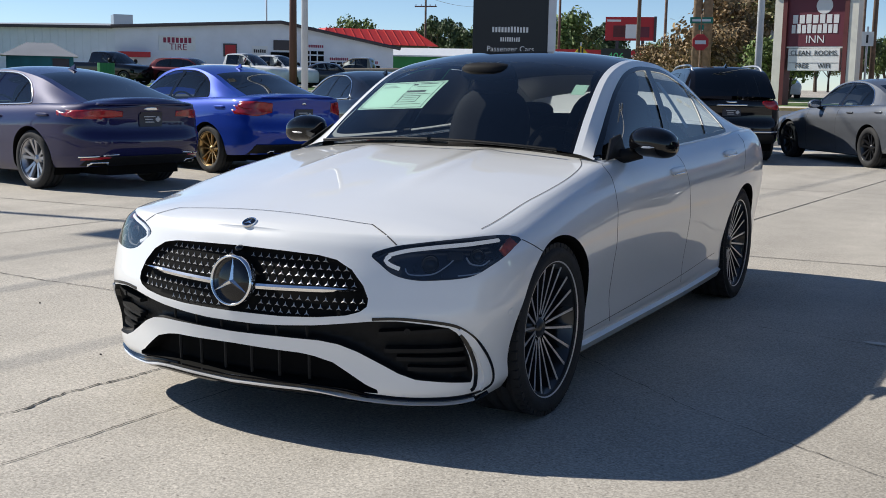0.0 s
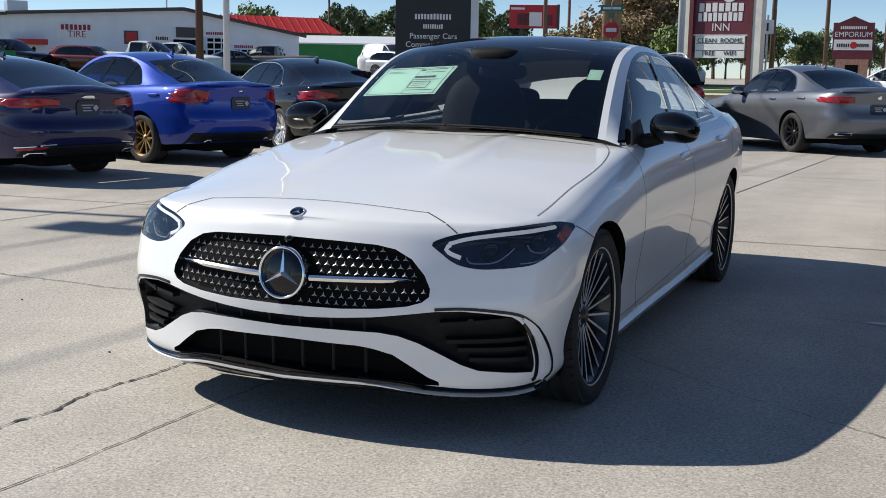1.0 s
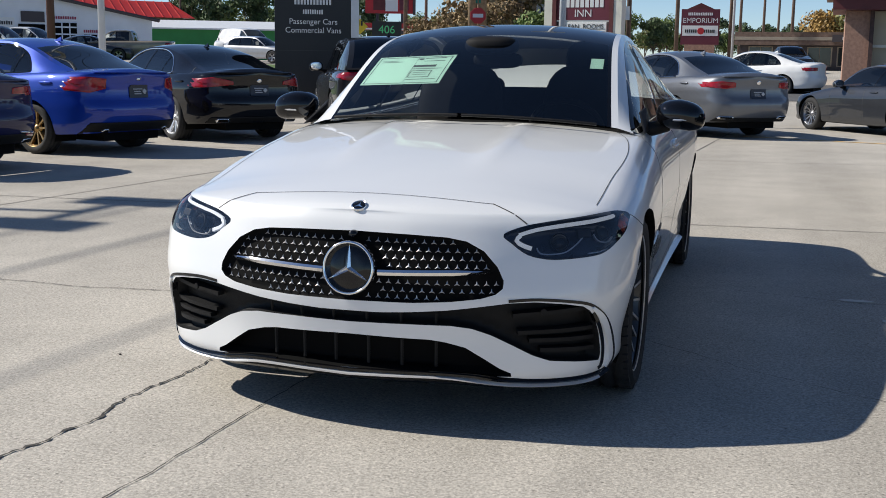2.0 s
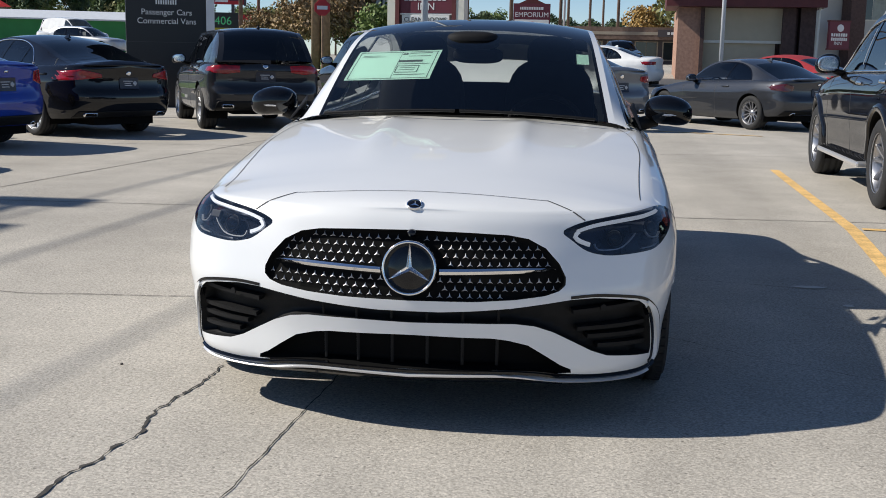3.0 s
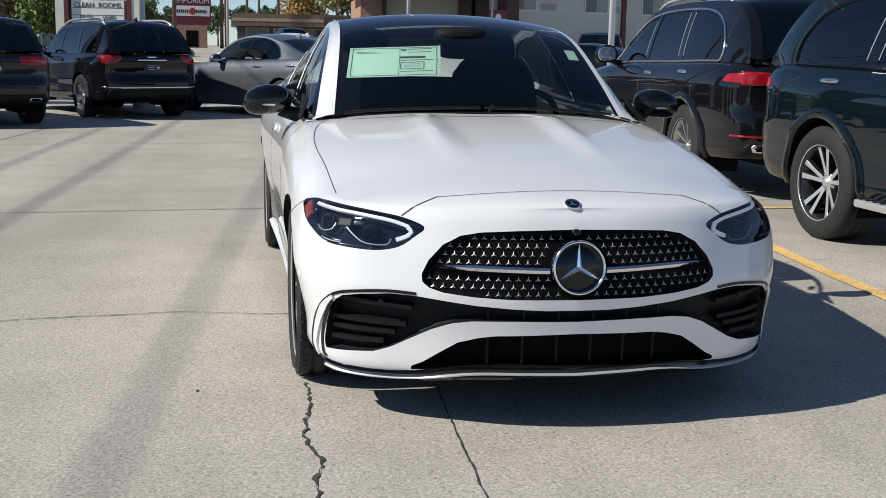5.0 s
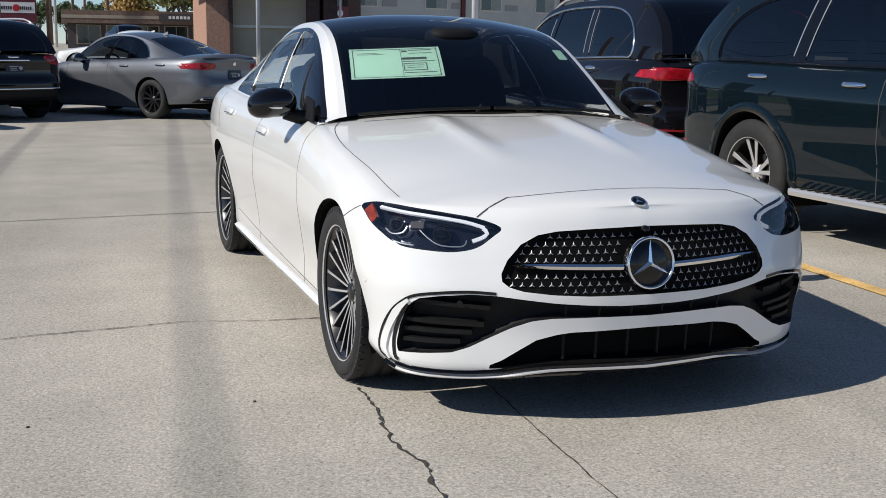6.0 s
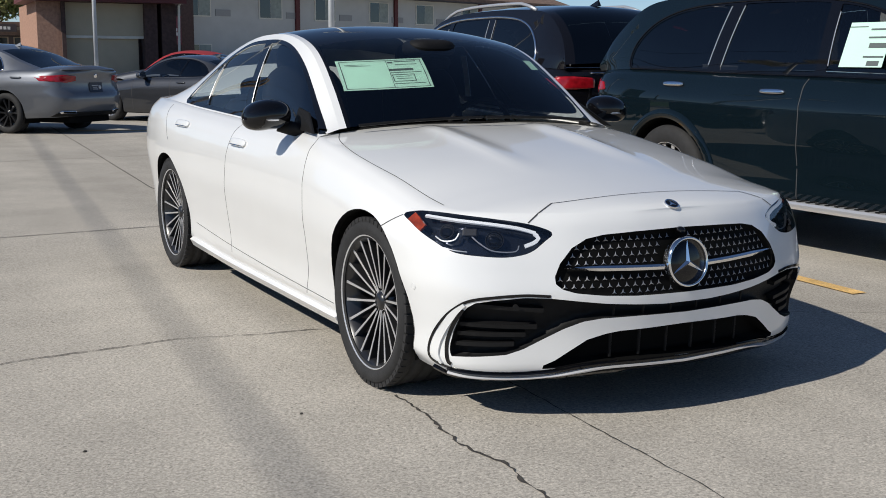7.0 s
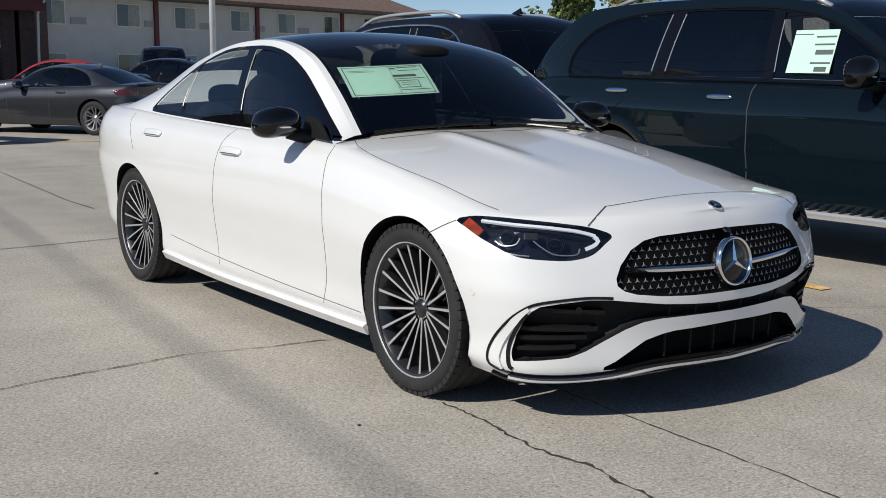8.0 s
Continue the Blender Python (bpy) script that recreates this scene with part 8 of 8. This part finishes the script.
def tree(h, w, leaf, n, size, seed, trunk=0.28, label="leafy green roadside tree"):
    rnd = random.Random(seed)
    tr = new("tree")
    bm = bmesh.new()
    tube(bm, [(0, 0, 0), (rnd.uniform(-.1, .1), 0, h * 0.25), (rnd.uniform(-.2, .2), rnd.uniform(-.2, .2), h * 0.75)], h * 0.022, 8, h * 0.008)
    ends = []
    for k in range(9):
        a = rnd.uniform(0, 6.28)
        z0 = h * rnd.uniform(0.2, 0.5)
        e = Vector((math.cos(a) * w * rnd.uniform(0.35, 0.8), math.sin(a) * w * rnd.uniform(0.35, 0.8), h * rnd.uniform(0.45, 0.9)))
        tube(bm, [(0, 0, z0), (e.x * 0.5, e.y * 0.5, z0 + (e.z - z0) * 0.6), e], h * 0.009, 5, h * 0.003)
        ends.append(e)
    part("trunk", bm, BARK, tr)
    cl = [(e, w * rnd.uniform(0.28, 0.45)) for e in ends] + [(Vector((rnd.uniform(-.3, .3) * w, rnd.uniform(-.3, .3) * w, h * rnd.uniform(0.5, 0.92))), w * rnd.uniform(0.25, 0.45)) for _ in range(7)]
    V_, F_ = [], []
    for k in range(n):
        c, r = rnd.choice(cl)
        d = Vector((rnd.gauss(0, 1), rnd.gauss(0, 1), rnd.gauss(0, 0.8))).normalized()
        p = c + d * r * (0.55 + 0.5 * rnd.random())
        if p.z < h * trunk * 0.7:
            continue
        t = Vector((rnd.gauss(0, 1), rnd.gauss(0, 1), rnd.gauss(0, 1))).normalized()
        u_ = (d + t * 0.9).normalized().orthogonal().normalized()
        v_ = (d + t * 0.9).normalized().cross(u_)
        s_ = size * rnd.uniform(0.6, 1.3)
        b = len(V_)
        V_ += [tuple(p + u_ * s_), tuple(p + v_ * s_ * 0.6), tuple(p - u_ * s_), tuple(p - v_ * s_ * 0.6)]
        F_.append((b, b + 1, b + 2, b + 3))
    o = emit("crown", np.array(V_), F_, leaf, tr, smooth=False)
    tagged(tr, label, "tree", "trees behind the street")
    return tr


kinds = [tree(8.0, 3.4, LEAF[0], 2600, 0.24, 1), tree(7.0, 3.2, LEAF[1], 2400, 0.24, 2, label="olive green roadside tree"), tree(6.0, 2.6, LEAF[2], 2200, 0.20, 3, label="yellow and orange autumn tree"),
         tree(9.0, 3.0, LEAF[3], 2600, 0.24, 4, label="dark green tall tree"), tree(5.0, 2.9, LEAF[4], 3400, 0.14, 5, 0.12, label="russet bushy tree beside the street"), tree(2.6, 1.7, LEAF[0], 1800, 0.12, 6, 0.02, label="rounded green shrub on the lawn")]


def plant(k, a, d, s, e=(2.49, -3.05), turn=0.0, sink=0.0):
    x, y = spot(a, d, e)
    m = Matrix.Translation((x, y, ground_z(x, y) - sink)) @ Matrix.Rotation(turn, 4, "Z") @ Matrix.Scale(s, 4)
    o = copy_thing(kinds[k], Matrix.Identity(4))
    o.matrix_world = m
    return o


rnd = random.Random(12)
LINE = [(-34.2, 150, 1.05, 0), (-31.4, 150, 1.1, 0), (-28.6, 135, 0.85, 3), (-27.6, 130, 0.8, 3), (-26.6, 140, 0.8, 0), (-25.4, 140, 0.85, 3), (-24.0, 135, 0.9, 3), (-22.8, 120, 0.9, 0), (-21.9, 118, 0.95, 0), (-20.4, 130, 0.8, 3), (-18.5, 125, 0.75, 3), (-17.4, 120, 0.85, 0), (-16.5, 115, 0.9, 1),
        (-15.6, 118, 0.95, 0), (-14.4, 110, 0.95, 1), (-13.2, 115, 1.0, 0), (-12.0, 110, 1.0, 0), (-11.0, 118, 1.05, 3), (-9.5, 120, 1.0, 0), (-8.2, 120, 1.0, 3), (-7.0, 125, 0.95, 0), (-6.0, 125, 0.9, 3), (-5.0, 128, 0.9, 0), (-4.0, 135, 0.75, 3), (-3.0, 140, 0.62, 3), (-1.8, 150, 0.6, 3), (-0.6, 150, 0.55, 3),
        (0.6, 150, 0.55, 3), (1.7, 135, 0.75, 2), (2.6, 130, 0.9, 2), (3.8, 120, 1.2, 1), (4.8, 120, 1.3, 0), (6.2, 125, 1.2, 1), (8.0, 130, 1.0, 0), (39.0, 95, 1.1, 0), (43.0, 92, 1.1, 1), (47.0, 95, 1.15, 0), (51.0, 95, 1.05, 1), (-38, 160, 0.9, 3), (-42, 165, 0.8, 0)]
for a, d, s, k in LINE:
    s *= 0.66 if -18.6 < a < -3.5 else 0.8 if -36 < a < -30 else 1.0
    plant(k, a + rnd.uniform(-0.3, 0.3), d, s * rnd.uniform(0.92, 1.1), turn=rnd.uniform(0, 6))
    if -30 < a < -2:
        plant((k + 1) % 4 if k != 1 else 0, a + rnd.uniform(0.4, 0.8), d + 14, s * rnd.uniform(0.8, 1.0), turn=rnd.uniform(0, 6))
plant(4, -16.4, 54, 0.62, turn=1.0)
plant(4, -14.0, 55, 0.70, turn=2.4)
plant(4, -17.6, 58, 0.5, turn=4.0)
plant(1, -13.0, 60, 0.75, turn=3.0)
plant(5, -12.0, 52, 1.0, turn=0.5)
plant(5, -13.2, 56, 0.8, turn=1.5)
for k, o in enumerate(kinds):
    x, y = spot((-33, -23.4, 2.2, -10.2, -15.2, -11.4)[k], (145, 135, 128, 120, 58, 57)[k])
    o.matrix_world = Matrix.Translation((x, y, ground_z(x, y)))

# boulders by the motel sign
for k, (x, y, r) in enumerate(((-3.9, 50.0, 0.45), (-3.1, 50.3, 0.6))):
    bm = bmesh.new()
    bmesh.ops.create_icosphere(bm, subdivisions=3, radius=r)
    for v in bm.verts:
        v.co *= 1 + 0.25 * noise.noise(v.co * 2.2 + Vector((k * 5, 0, 0)))
        v.co.z *= 0.55
    o = part("boulder", bm, mat("boulder_stone", (0.34, 0.27, 0.20), 0.9, vary=0.2, scale=4), smooth=True)
    o.matrix_world = Matrix.Translation((x, y, ground_z(x, y) + 0.15))
    tagged(o, "rounded tan boulder on the lawn", "boulder", "boulders")

# ---- far vehicles ----
FARW = (0.37, 0.24, 0.25, "five", ALLOY)


def pickup(pnt, name, label):
    sp = suv_spec(5.6, 1.98, 1.85, 0.95, 3.5, pnt, FARW, far=True, rail=[(0.80, 1.35, 1.12), (0.745, 1.7, 1.44), (0.70, 2.05, 1.68), (0.69, 2.5, 1.73), (0.70, 2.95, 1.70), (0.74, 3.05, 1.45), (0.79, 3.12, 1.17)], windows=[(1.55, 2.25, GLASS), (2.32, 2.92, PRIVACY)], category="pickup")
    f_ = lambda y: float(np.interp(y, [0, 0.90, 4.035, 5.207], [0, 0.95, 4.45, 5.6]))
    sp["roof"] = (f_(2.08), f_(2.94))
    sp["crown"] = [(1.4, 0.03), (2.3, 0.05), (3.4, 0.04)]
    sp["bulge"] = [(1.4, 0.06), (2.2, 0.04), (2.8, 0.0), (3.3, -0.01)]
    sp["cabin"] = (f_(1.5), f_(3.05))
    sp["deck"] = [(f_(y), z) for y, z in [(0.05, 0.93), (0.3, 1.05), (1.0, 1.15), (1.6, 1.18), (3.1, 1.17), (3.15, 0.75), (5.1, 0.75), (5.207, 1.17)]]
    car, s_, t_, tt_, _q = build_car(name, sp, label, "vehicles by the workshop")
    dress(car, sp, s_, t_, tt_, [[(0.82, 0.8), (0.95, 0.8), (0.95, 1.1), (0.82, 1.1)]], None, (1.08, 1.75, 1.3, 0.13, 0.09, 0.12, BLACKMATT, BLACKMATT, 0.9), [], fin=False)
    return car, sp


def put(car, a, d, head, gz=0.92, e=(2.49, -3.05)):
    x, y = spot(a, d, e)
    return Matrix.Translation((x, y, gz)) @ Matrix.Rotation(radians(head), 4, "Z")


c_dark, sp1 = pickup(BLACKP, "pickup_truck", "black crew-cab pickup parked before the workshop")
c_dark.matrix_world = put(c_dark, -42.9, 64, 95)
c_white, sp2 = pickup(WHITEP, "pickup_truck", "white pickup parked before the workshop")
c_white.matrix_world = put(c_white, -36.3, 62, 95)
copy_thing(c_white, put(c_white, -34.8, 64, 95))
c_tan, sp3 = pickup(TAN, "pickup_truck", "tan pickup parked before the workshop")
c_tan.matrix_world = put(c_tan, -34.7, 68, -70)
sp = suv_spec(4.7, 1.85, 1.55, 0.9, 2.75, MAROON, FARW, far=True)
car, *_r = build_car("far_suv", sp, "dark red suv parked before the workshop", "vehicles by the workshop")
car.matrix_world = put(car, -39.0, 63, 100)
sp = suv_spec(4.7, 1.85, 1.65, 0.9, 2.75, SILVERP, FARW, far=True)
car, *_r = build_car("far_suv", sp, "silver suv parked far across the street", "vehicles by the workshop")
car.matrix_world = put(car, -23.6, 70, 80, 0.95, (1.64, -3.33))
sp = saloon_spec(4.6, 1.8, 1.45, 0.9, 2.7, DKGREY, FARW, far=True)
car, *_r = build_car("far_saloon", sp, "dark grey saloon parked across the street", "vehicles by the workshop")
car.matrix_world = put(car, -32.0, 66, 125)
copy_thing(car, put(car, -13.0, 66, 10, 0.9))
copy_thing(car, put(car, 2.3, 62, 10, 0.85, (0.53, -3.54)))
sp = saloon_spec(4.6, 1.8, 1.45, 0.9, 2.7, WHITEP, FARW, far=True)
car, *_r = build_car("far_saloon", sp, "white saloon across the street", "vehicles by the workshop")
car.matrix_world = put(car, -30.6, 68, 115)
copy_thing(car, put(car, -11.6, 58, 20, 0.85))
# white vans
sp = suv_spec(5.6, 2.0, 2.35, 0.95, 3.5, WHITEP, FARW, far=True, windows=[(1.72, 2.5, GLASS)], category="van")
van, *_r = build_car("white_van", sp, "white delivery van across the street", "vehicles by the workshop")
van.matrix_world = put(van, -23.7, 78, 60, 1.0, (0.53, -3.54))
copy_thing(van, put(van, -26.0, 80, 20, 1.0, (0.53, -3.54)))
# dark suv near the motel wing
sp = suv_spec(4.7, 1.85, 1.65, 0.9, 2.75, GRAPHITE, FARW, far=True)
car, *_r = build_car("far_suv", sp, "dark suv parked before the motel", "vehicles by the motel")
x, y = spot(22.0, 38, (-3.23, -2.65))
car.matrix_world = Matrix.Translation((x, y, 0.35)) @ Matrix.Rotation(radians(-20), 4, "Z")

# scraps on the concrete
for k, (x, y, w, h) in enumerate(((-1.245, 0.61, 0.007, 0.005), (-2.01, 0.56, 0.007, 0.004), (1.84, 2.82, 0.10, 0.03), (1.95, 2.35, 0.03, 0.03), (-2.4, 1.3, 0.006, 0.006), (-1.6, -0.4, 0.007, 0.009))):
    bm = bmesh.new()
    blob(bm, Matrix.Translation((x, y, 0.003)), w, h, 0.004, 2, 10, 6)
    tagged(part("pebble", bm, mat("pale_stone", (0.6, 0.58, 0.54), 0.9) if k in (2, 3) else CRACK, smooth=True), "small stone or scrap lying on the concrete", "pebble")
